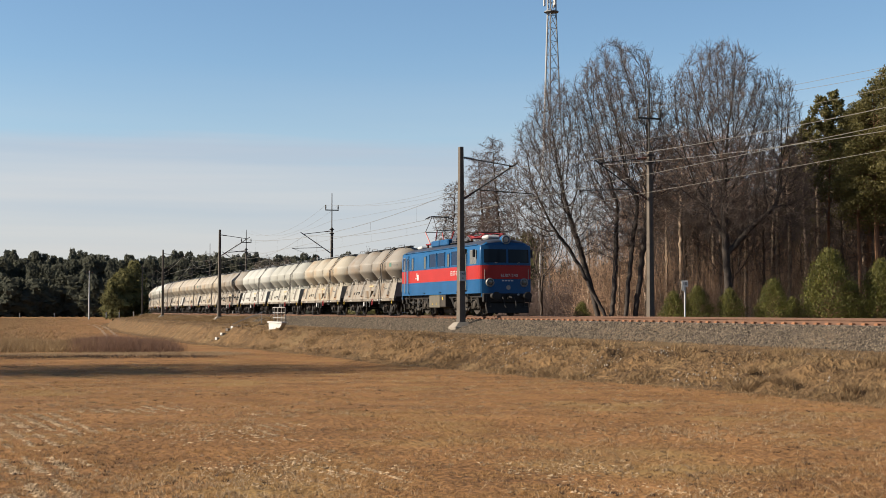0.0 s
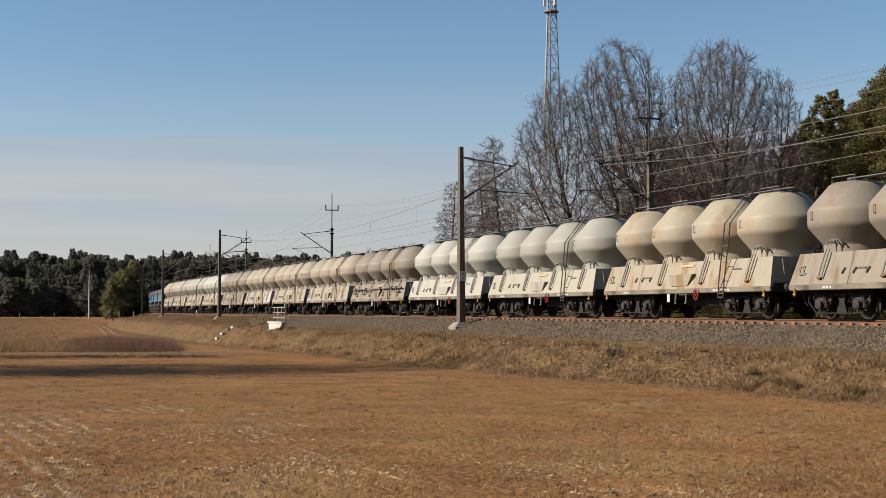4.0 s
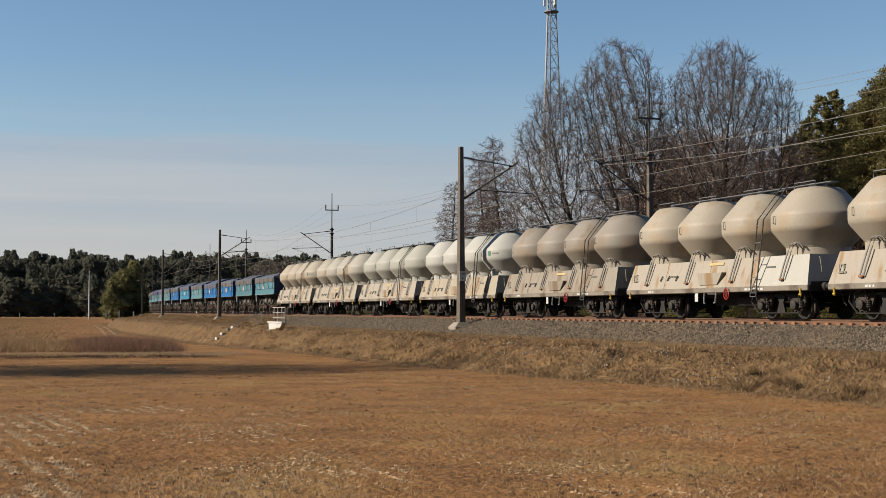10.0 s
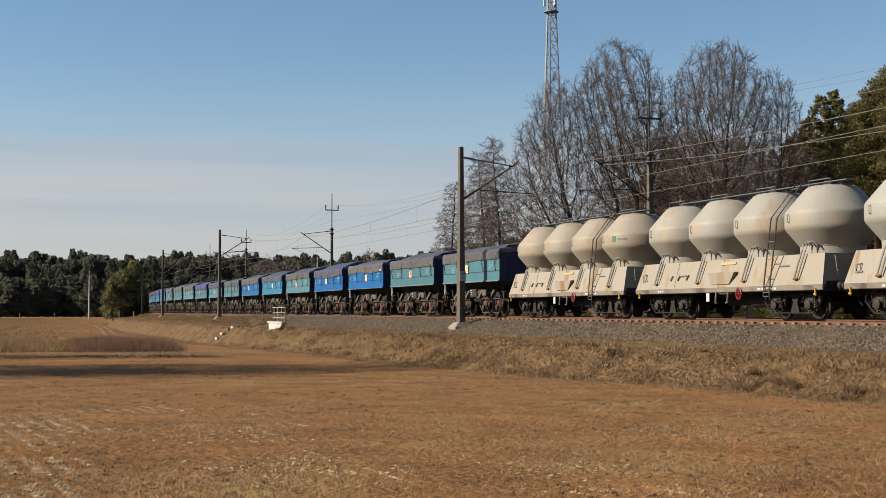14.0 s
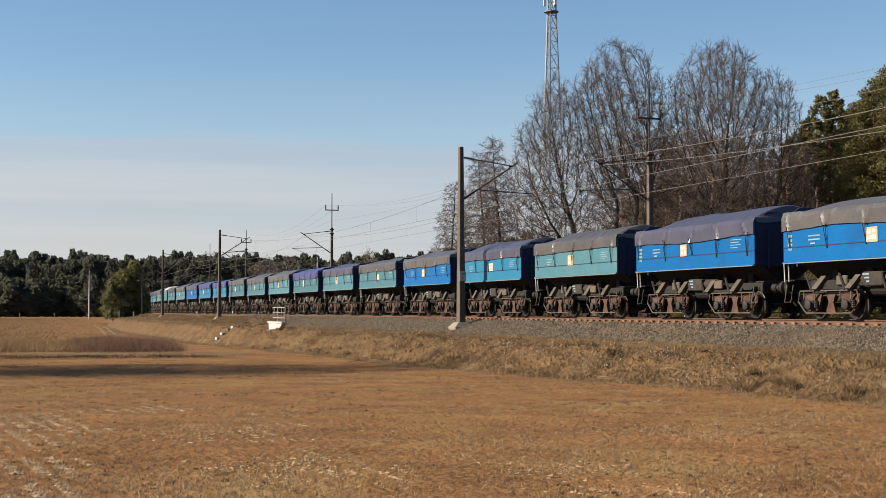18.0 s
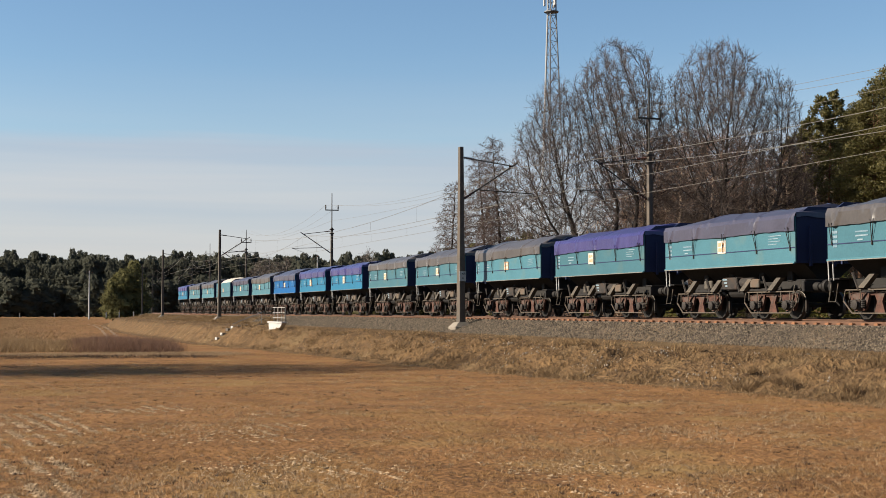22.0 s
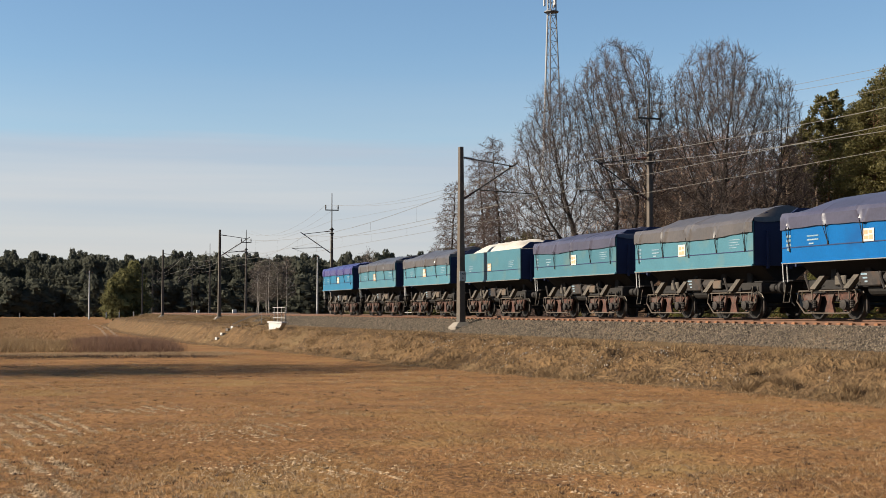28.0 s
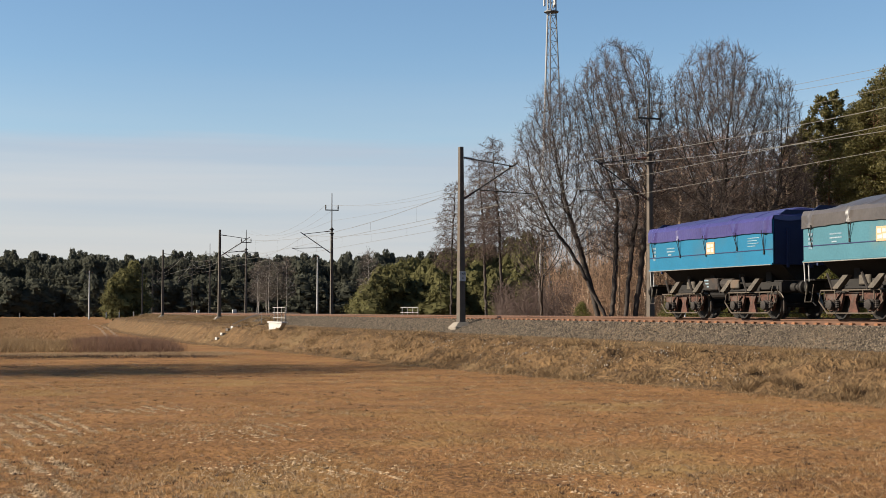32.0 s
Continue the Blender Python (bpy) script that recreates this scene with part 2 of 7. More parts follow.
def line(s, d=0.0, z=0.0):
    """The place at s along the near track, d metres to its camera side."""
    if s >= BEND:
        return Vector((s, -d, z))
    a = (BEND - s) / RAD
    return Vector((BEND - (RAD + d) * math.sin(a), RAD - (RAD + d) * math.cos(a), z))


def heading(s):
    return 0.0 if s >= BEND else -(BEND - s) / RAD


def steps(s0, s1, step):
    n = max(1, round(abs(s1 - s0) / step))
    return [s0 + (s1 - s0) * i / n for i in range(n + 1)]


# ---- ground ----
def smooth01(a, b, x):
    t = min(1.0, max(0.0, (x - a) / (b - a)))
    return t * t * (3 - 2 * t)


def field_level(s):
    """The field falls gently away from the tripod, towards the ditch."""
    return -1.55 - 0.5 * smooth01(-15, -62, s) - 0.45 * smooth01(-62, -125, s) + 0.5 * smooth01(-150, -330, s)


def ground_z(s, d):
    fl = field_level(s)
    if d >= 0:
        prof = [(0, -0.26), (1.75, -0.26), (3.35, -0.80), (4.6, -0.86), (6.5, -0.96), (7.3, -1.12), (8.7, fl + 0.1), (9.3, fl + 0.03), (11.0, fl)]
    else:
        d = -d
        prof = [(0, -0.26), (6.1, -0.26), (7.5, -0.80), (9.0, -0.86), (12.5, -1.35), (40, -1.3), (90, -1.2)]
    for (a, za), (b, zb) in zip(prof, prof[1:]):
        if d <= b:
            return za + (zb - za) * (d - a) / (b - a)
    return prof[-1][1]


def bumpy(s, d):
    z = ground_z(s, d)
    if d > 3.6:
        k = smooth01(3.6, 5.2, d)
        z += k * 0.05 * noise.noise(Vector((s * 0.12, d * 0.12, 3.1)))
        if d < 10.5:
            # slumped turf and clods on the face of the bank
            face = smooth01(5.6, 6.6, d) * (1 - smooth01(8.8, 9.6, d)) * (1 - 0.5 * smooth01(-90, -130, s))
            sl = s + 0.6 * d
            lump = abs(noise.noise(Vector((sl * 0.85, d * 1.1, 7.7)))) * 0.34 + 0.2 * noise.noise(Vector((sl * 2.1, d * 2.3, 1.7))) + 0.1 * noise.noise(Vector((s * 4.3, d * 4.3, 5.1)))
            z += face * (lump - 0.06) + k * (1 - smooth01(9.0, 10.5, d)) * 0.05 * noise.noise(Vector((s * 1.6, d * 2.0, 9.2)))
        if d > 10:
            z += 0.012 * noise.noise(Vector((s * 1.1, d * 1.1, 1.0)))
    return z


M["ground"] = mat("dry_grassland", (0.48, 0.245, 0.095), (0.18, 0.09, 0.036), 0.95, 0, 0.6, 9, 0.65, 0.12, stain=(0.38, 0.235, 0.09), stain_scale=0.35, stain_at=0.55, spec=0.1)
s_lines = steps(700, 60, 40) + steps(58, -12, 1.0) + steps(-12.2, -62, 0.2) + steps(-62.4, -110, 0.4) + steps(-110.75, -150, 0.75) + steps(-152, -420, 3) + steps(-430, -1150, 30)
d_lines = [-720, -400, -250, -160, -110, -80, -60, -40, -25, -16, -12.5, -9, -7.5, -6.1, -2, 0, 1.75, 2.5, 3.35, 3.7, 4.0, 4.3, 4.6, 4.9, 5.2, 5.4, 5.6, 5.8, 6.0, 6.2, 6.4, 6.6, 6.8, 7.0, 7.2, 7.4, 7.6, 7.8, 8.0, 8.2, 8.4, 8.6, 8.8, 9.0, 9.2, 9.4, 9.7, 10.2, 11, 12, 13, 14, 15, 16, 17, 18, 19, 20, 21.5, 23, 24.5, 26, 28, 30, 33, 36, 40, 45, 50, 56, 64, 75, 90, 120, 170, 250, 400, 800, 1800, 3500]
gg = Geo()
gg.v = [tuple(line(s, d, bumpy(s, d))) for s in s_lines for d in d_lines]
nd = len(d_lines)
gg.f = [(i * nd + j, (i + 1) * nd + j, (i + 1) * nd + j + 1, i * nd + j + 1) for i in range(len(s_lines) - 1) for j in range(nd - 1)]
gg.f = [tuple(reversed(q)) for q in gg.f]
M["bank_soil"] = mat("bank_turf", (0.32, 0.195, 0.092), (0.1, 0.062, 0.032), 0.95, 0, 0.9, 7, 1.0, 0.2, stain=(0.27, 0.18, 0.09), stain_scale=0.4, spec=0.1)
ground = thing("ground", "dry tan winter grassland with a low railway bank", "ground", kind="structure", g=gg, material=M["ground"], smooth=60)

ground.data.materials.append(M["bank_soil"])
turf = [1 if 3.3 < (d_lines[j] + d_lines[j + 1]) / 2 < 9.8 or d_lines[j] < -5 else 0 for j in range(nd - 1)]
ground.data.polygons.foreach_set("material_index", turf * (len(s_lines) - 1))

# ballast bed over the formation
M["ballast"] = mat("granite_ballast", (0.21, 0.152, 0.1), (0.066, 0.048, 0.032), 0.95, 0, 1.2, 16, 0.9, 0.06, stain=(0.22, 0.145, 0.08), stain_scale=0.25, stain_at=0.48)
gb = Geo()
bed = [(-7.6, -0.79), (-6.0, -0.21), (-2.2, -0.21), (-1.9, -0.24), (1.75, -0.21), (3.45, -0.79)]
bs = steps(300, -170, 10) + steps(-180, -640, 10)
gb.v = [tuple(line(s, d, z)) for s in bs for d, z in bed]
nb = len(bed)
gb.f = [(i * nb + j, i * nb + j + 1, (i + 1) * nb + j + 1, (i + 1) * nb + j) for i in range(len(bs) - 1) for j in range(nb - 1)]
ballast = thing("ballast_bed", "grey crushed stone ballast bed under the tracks", "ballast", kind="structure", g=gb, material=M["ballast"])


# ---- tracks ----
def rail_section():
    return [(-0.075, -0.172), (0.075, -0.172), (0.075, -0.158), (0.018, -0.14), (0.01, -0.045), (0.036, -0.036), (0.036, -0.006), (0.028, 0), (-0.028, 0), (-0.036, -0.006), (-0.036, -0.036), (-0.01, -0.045), (-0.018, -0.14), (-0.075, -0.158)]


def rail(parent, off):
    g = Geo()
    rs = steps(300, -170, 47) + steps(-180, -640, 10)
    g.loft([[tuple(line(s, off + y, z)) for y, z in rail_section()] for s in rs])
    me = g.mesh("rail", 30)
    me.materials.append(M["rail_rust"])
    me.materials.append(M["rail_head"])
    n = len(rail_section())
    for i, p in enumerate(me.polygons):
        if i % n == 7:
            p.material_index = 1
    return part("rail", me, None, parent)


def track(off, s0, s1):
    t = thing("railway_track", "rusty steel rails on concrete sleepers in ballast", "railway track", kind="structure")
    for r in (-0.7525, 0.7525):
        rail(t, off + r)
    gs = Geo().box((0, 0, -0.235), (0.26, 2.6, 0.13), 0.02)
    ms = gs.mesh("sleeper")
    gc = Geo().box((0, 0.1, -0.145), (0.19, 0.13, 0.08), 0.015).box((0, -0.1, -0.145), (0.19, 0.13, 0.08), 0.015)
    gc.lathe([(0.03, -0.14), (0.03, -0.1), (0.012, -0.09)], (0, -0.105, 0), 6).lathe([(0.03, -0.14), (0.03, -0.1), (0.012, -0.09)], (0, 0.105, 0), 6)
    mc = gc.mesh("rail_fastening")
    s = s0
    while s > s1:
        m = Matrix.Translation(line(s, off)) @ Matrix.Rotation(heading(s), 4, "Z")
        o = part("sleeper", ms, M["sleeper"], t)
        o.matrix_basis = m
        for r in ((0.7525,) if off == 0 else ()):
            o = part("rail_fastening", mc, M["clip"], t)
            o.matrix_basis = Matrix.Translation(line(s, off + r)) @ Matrix.Rotation(heading(s), 4, "Z")
        s -= 0.62
    return t


# ---- overhead line masts ----
def mast(s, d, tall=False, plate=False, arm=True, over=0.0):
    """A tapered concrete mast on a footing, its arm towards its track."""
    side = 1 if d > 0 else -1
    m = Matrix.Translation(line(s, d)) @ Matrix.Rotation(heading(s) + (0 if side > 0 else math.pi), 4, "Z")
    t = thing("catenary_mast", "grey concrete overhead line mast beside the track", "catenary mast", "catenary masts", m=m)
    top = 8.74 if not tall else 8.52
    g = Geo()
    ring = lambda w, dd, z: [(-w, -dd * 0.9, z), (-w * 0.9, -dd, z), (w * 0.9, -dd, z), (w, -dd * 0.9, z), (w, dd * 0.9, z), (w * 0.9, dd, z), (-w * 0.9, dd, z), (-w, dd * 0.9, z)]
    g.loft([ring(0.27, 0.17, -0.7), ring(0.14, 0.1, top)] if not tall else [ring(0.2, 0.15, -0.9), ring(0.13, 0.1, top)])
    part("post", g, M["concrete"], t)
    foot = part("footing", Geo().box((0, 0, -0.75), (1.1, 1.05, 0.5), 0.05), M["footing"], t, "pale weathered concrete footing")
    part("footing_cap", Geo().loft([ring(0.5, 0.47, -0.5), ring(0.36, 0.27, -0.3)]), M["footing"], foot)
    if arm:
        g = Geo().tube([(0, 0.13, 8.2), (0, 2.9, 7.84)], 0.03, 6)
        part("tie_tube", g, M["tube_dark"], t)
        g = Geo().tube([(0, 0.16, 6.05), (0, 3.15, 8.02)], 0.04, 6)
        part("bracket_tube", g, M["tube_dark"], t)
        g = Geo().tube([(0, 0.9, 6.55), (0, 4.0, 6.42)], 0.028, 6)
        part("registration_tube", g, M["tube_dark"], t)
        g = Geo().tube([(0, 3.9, 6.41), (0, 2.75, 6.0)], 0.018, 5)
        part("steady_arm", g, M["galv"], t)
        for p0, p1 in (((0, 0.2, 6.075), (0, 0.75, 6.44)), ((0, 0.2, 8.19), (0, 0.75, 8.12)), ((0, 2.75, 7.86), (0, 2.7, 7.75))):
            a, b = Vector(p0), Vector(p1)
            g = Geo()
            for k in range(6):
                g.tube([a.lerp(b, k / 6), a.lerp(b, (k + 0.5) / 6)], 0.075, 8, 0.05)
            part("insulator", g, M["insul"], t)
    if tall:
        part("mast_extension", Geo().tube([(0, 0, 7.8), (0, 0, 11.95 - over)], 0.06, 8, 0.04), M["tube_dark"], t)
        for k in range(2):
            part("clamp_band", Geo().box((0, 0, 7.95 + 0.4 * k), (0.36, 0.4, 0.08), 0.01), M["tube_dark"], t)
        part("crossarm", Geo().box((0, 0, 10.28 - over), (0.09, 1.36, 0.1), 0.01), M["tube_dark"], t)
        for y in (-0.63, 0.63):
            part("pin_insulator", Geo().lathe([(0.03, 10.3), (0.06, 10.45), (0.075, 10.52), (0.05, 10.68), (0.07, 10.72), (0.03, 10.8)], (0, y, -over), 8), M["tube_dark"], t)
    if plate:
        part("kilometre_plate", Geo().box((0.262, 0, 2.05), (0.02, 0.36, 0.5), 0.004), M["white"], t, "white kilometre plate")
        lettering("plate_figures", "148", 0.2, M["black"], t, Matrix.Translation((0.276, 0, 2.17)) @ FRONT)
        lettering("plate_figures", "4", 0.2, M["black"], t, Matrix.Translation((0.276, 0, 1.95)) @ FRONT)
    return t


NEAR = [72.0, 4.0, -65.8, -141.0, -189.5, -250.0, -312.0]
FAR = [74.0, 6.0, -63.0, -130.7, -177.0, -215.0, -290.0]
for i, s in enumerate(NEAR):
    mast(s, 2.7, plate=i == 2)
for s in FAR:
    mast(s, -6.7, tall=True, over=1.0 if s < -150 else 0.0)


def overhead(stations, d, reach, feeders=()):
    """Contact wire, carrying wire with droppers, and feeder wires, from mast to mast."""
    t = thing("overhead_line", "sagging overhead contact wire hung below a carrying wire", "overhead line", kind="structure")
    for a, b in zip(stations, stations[1:]):
        n = 14
        pts = [a + (b - a) * i / n for i in range(n + 1)]
        sag = lambda i: 4 * (i / n) * (1 - i / n)
        part("contact_wire", Geo().tube([line(s, d, 5.92) for s in pts], 0.011, 4), M["wire"], t)
        part("carrying_wire", Geo().tube([line(s, d, 7.75 - 1.3 * sag(i)) for i, s in enumerate(pts)], 0.013, 4), M["wire"], t)
        g = Geo()
        for i in range(1, n, 2):
            g.tube([line(pts[i], d, 5.92), line(pts[i], d, 7.75 - 1.3 * sag(i))], 0.005, 3)
        part("droppers", g, M["wire"], t)
        low = 1.0 if a < -150 else 0.0
        for fd, fz, fs in feeders:
            part("feeder_wire", Geo().tube([line(s, fd, fz - low - fs * sag(i)) for i, s in enumerate(pts)], 0.008, 4), M["wire"], t)
    return t


overhead(NEAR, 0.0, 1)
overhead(FAR, -4.0, -1, [(-6.07, 10.78, 1.6), (-7.33, 10.78, 1.6), (-6.6, 9.2, 0.5)])


# ---- rolling stock ----
M["loco_blue"] = mat("blue_loco_paint", (0.017, 0.135, 0.34), (0.014, 0.105, 0.265), 0.36, 0, 1.2, 30, 0.06, stain=(0.035, 0.11, 0.26), stain_scale=0.9, stain_at=0.6, spec=0.15)
M["loco_red"] = mat("red_band_paint", (0.6, 0.04, 0.034), (0.48, 0.033, 0.03), 0.38, 0, 1.2, 30, 0.06, spec=0.15)
M["roof_dark"] = mat("sooty_roof_paint", (0.06, 0.08, 0.13), (0.03, 0.035, 0.05), 0.6, 0, 1.5, 30)
M["glass"] = mat("dark_cab_glass", (0.01, 0.013, 0.026), (0.008, 0.011, 0.02), 0.08, 0, 1, 20, 0, spec=0.12)
M["glass_side"] = mat("machine_room_glass", (0.012, 0.042, 0.11), (0.01, 0.034, 0.09), 0.15, 0, 1, 20, 0, spec=0.06)
# pale pane: daylight seen through the cab is put into its colour
M["glass_pale"] = mat("lit_through_cab_glass", (0.27, 0.27, 0.255), (0.13, 0.13, 0.13), 0.15, 0, 1.5, 8, 0, spec=0.3)
M["void"] = mat("doorway_shade_black", (0.008, 0.008, 0.008), (0.005, 0.005, 0.005), 1.0, 0, 1, 20, 0, spec=0.0)
M["grille"] = mat("grey_grille", (0.20, 0.21, 0.20), (0.11, 0.12, 0.11), 0.7, 0.2, 2, 40, stretch=(1, 1, 12))
M["under"] = mat("brown_underframe_dust", (0.105, 0.085, 0.065), (0.035, 0.03, 0.025), 0.9, 0.1, 3, 25)
M["box_olive"] = mat("dusty_battery_box", (0.20, 0.175, 0.125), (0.13, 0.115, 0.085), 0.8, 0, 2, 25)
M["silver"] = mat("silver_ring_paint", (0.46, 0.45, 0.42), (0.35, 0.34, 0.32), 0.4, 0.4, 4, 40, 0.03)
M["lamp_glass"] = mat("lamp_lens", (0.55, 0.53, 0.5), (0.4, 0.38, 0.36), 0.12, 0.2, 4, 40, 0)
M["lamp_dark"] = mat("unlit_lamp_lens", (0.14, 0.13, 0.12), (0.1, 0.09, 0.085), 0.1, 0, 4, 40, 0, spec=0.6)
M["panto_red"] = mat("red_pantograph_paint", (0.52, 0.04, 0.045), (0.36, 0.03, 0.03), 0.5, 0.1, 4, 40, 0.03)

HALF_LOCO, HALF_HOP, HALF_DUMP = 7.96, 6.85, 5.2225


M["bracket_rod"] = mat("dusty_steel_rod", (0.22, 0.175, 0.13), (0.11, 0.085, 0.065), 0.8, 0.1, 3, 30)


def wheelset(r, parent, x, y_half=0.7525):
    """Two wheels on an axle; its place is kept in the parent inverse, its own space turns."""
    g = Geo()
    for sg in (-1, 1):
        prof = [(0.08, -0.07), (r * 0.45, -0.06), (r * 0.84, -0.02), (r * 0.86, -0.065), (r, -0.065), (r + 0.002, 0.05), (r + 0.028, 0.055), (r + 0.026, 0.075), (r * 0.84, 0.075), (r * 0.8, 0.03), (r * 0.4, 0.03), (0.08, 0.06)]
        prof = [(a, -sg * h) for a, h in prof]
        if sg > 0:
            prof = prof[::-1]
        g.lathe(prof, (0, sg * y_half, 0), 18, "Y")
    g.tube([(0, -0.95, 0), (0, 0.95, 0)], 0.075, 8)
    me = g.mesh("wheelset", 35)
    me.materials.append(M["steel_dark"])
    me.materials.append(M["tread"])
    for p in me.polygons:
        rr = math.hypot(p.center.x, p.center.z)
        if rr > r * 0.97:
            p.material_index = 1
    ob = new("wheelset", me)
    ob.parent = parent
    ob.matrix_parent_inverse = Matrix.Translation((x, 0, r))
    return ob


def wagon_bogie(parent, cx, base, r, material):
    """A cast wagon bogie: horn plates over the axleboxes, a middle column, safety rods, brake gear."""
    b = new("bogie")
    b.parent = parent
    b.location = (cx, 0, 0)
    h = base / 2
    rod = M["bracket_rod"] if material is M["bogie_rust"] else M["steel_dark"]
    for sg in (-1, 1):
        y = sg * 1.0
        for x in (-h, h):
            part("horn_plate", Geo().plate([(x - 0.47, 0.80), (x + 0.47, 0.80), (x + 0.47, 0.72), (x + 0.3, 0.34), (x + 0.2, 0.27), (x - 0.2, 0.27), (x - 0.3, 0.34), (x - 0.47, 0.72)], y - 0.04, y + 0.05), material, b)
            g = Geo().box((x, y + sg * 0.1, r), (0.3, 0.16, 0.32), 0.05)
            g.lathe([(0.15, 0), (0.15, 0.06), (0.08, 0.09), (0.0, 0.09)] if sg > 0 else [(0.0, -0.09), (0.08, -0.09), (0.15, -0.06), (0.15, 0)], (x, y + sg * 0.18, r), 12, "Y")
            part("axlebox", g, M["bogie_grey"], b)
            part("spring_cap", Geo().plate([(x - 0.36, 0.78), (x + 0.36, 0.78), (x + 0.16, 0.6), (x - 0.16, 0.6)], y + sg * 0.05 - 0.05, y + sg * 0.05 + 0.06), material, b)
            if sg > 0:
                continue
            for dx in (-0.26, 0.26):
                part("coil_spring", Geo().lathe([(0.075 if k % 2 else 0.055, 0.03 * k) for k in range(9)], (x + dx, y + sg * 0.1, 0.36), 6), M["bogie_grey"], b)
            e = 1 if x > 0 else -1
            part("safety_rod", Geo().tube([(x + e * 0.52, y + sg * 0.16, 0.88), (x + e * 0.62, y + sg * 0.16, 0.56), (x + e * 0.2, y + sg * 0.16, 0.2), (x - e * 0.25, y + sg * 0.16, 0.2)], 0.024, 5), rod, b)
            for dx in (-0.34, 0.2):
                part("guard_rod", Geo().tube([(x + dx, y + sg * 0.15, 0.9), (x + dx + 0.03, y + sg * 0.17, 0.62)], 0.02, 5), rod, b)
            for dx in (-0.6, 0.6):
                part("brake_block", Geo().box((x + dx * 0.95, sg * 0.76, r * 0.9), (0.07, 0.1, 0.42), 0.01), M["bogie_grey"], b)
        part("middle_column", Geo().plate([(-0.24, 0.78), (0.24, 0.78), (0.12, 0.55), (0.24, 0.24), (0.2, 0.19), (-0.2, 0.19), (-0.24, 0.24), (-0.12, 0.55)], y - 0.05, y + 0.03), material if material is M["bogie_rust"] else M["steel_dark"], b)
        part("top_rod", Geo().tube([(-h - 0.52, y + sg * 0.16, 0.9), (h + 0.52, y + sg * 0.16, 0.9)], 0.024, 5), rod, b)
        part("top_beam", Geo().box((0, y - sg * 0.06, 0.78), (base + 0.9, 0.12, 0.1), 0.02), material, b)
        part("brake_beam", Geo().tube([(-h - 0.2, y + sg * 0.15, 0.2), (h + 0.2, y + sg * 0.15, 0.2)], 0.02, 5), rod, b)
    part("bolster", Geo().box((0, 0, 0.72), (0.6, 1.9, 0.34), 0.03), M["steel_dark"], b)
    for x in (-h, h):
        wheelset(r, b, x)
    return b


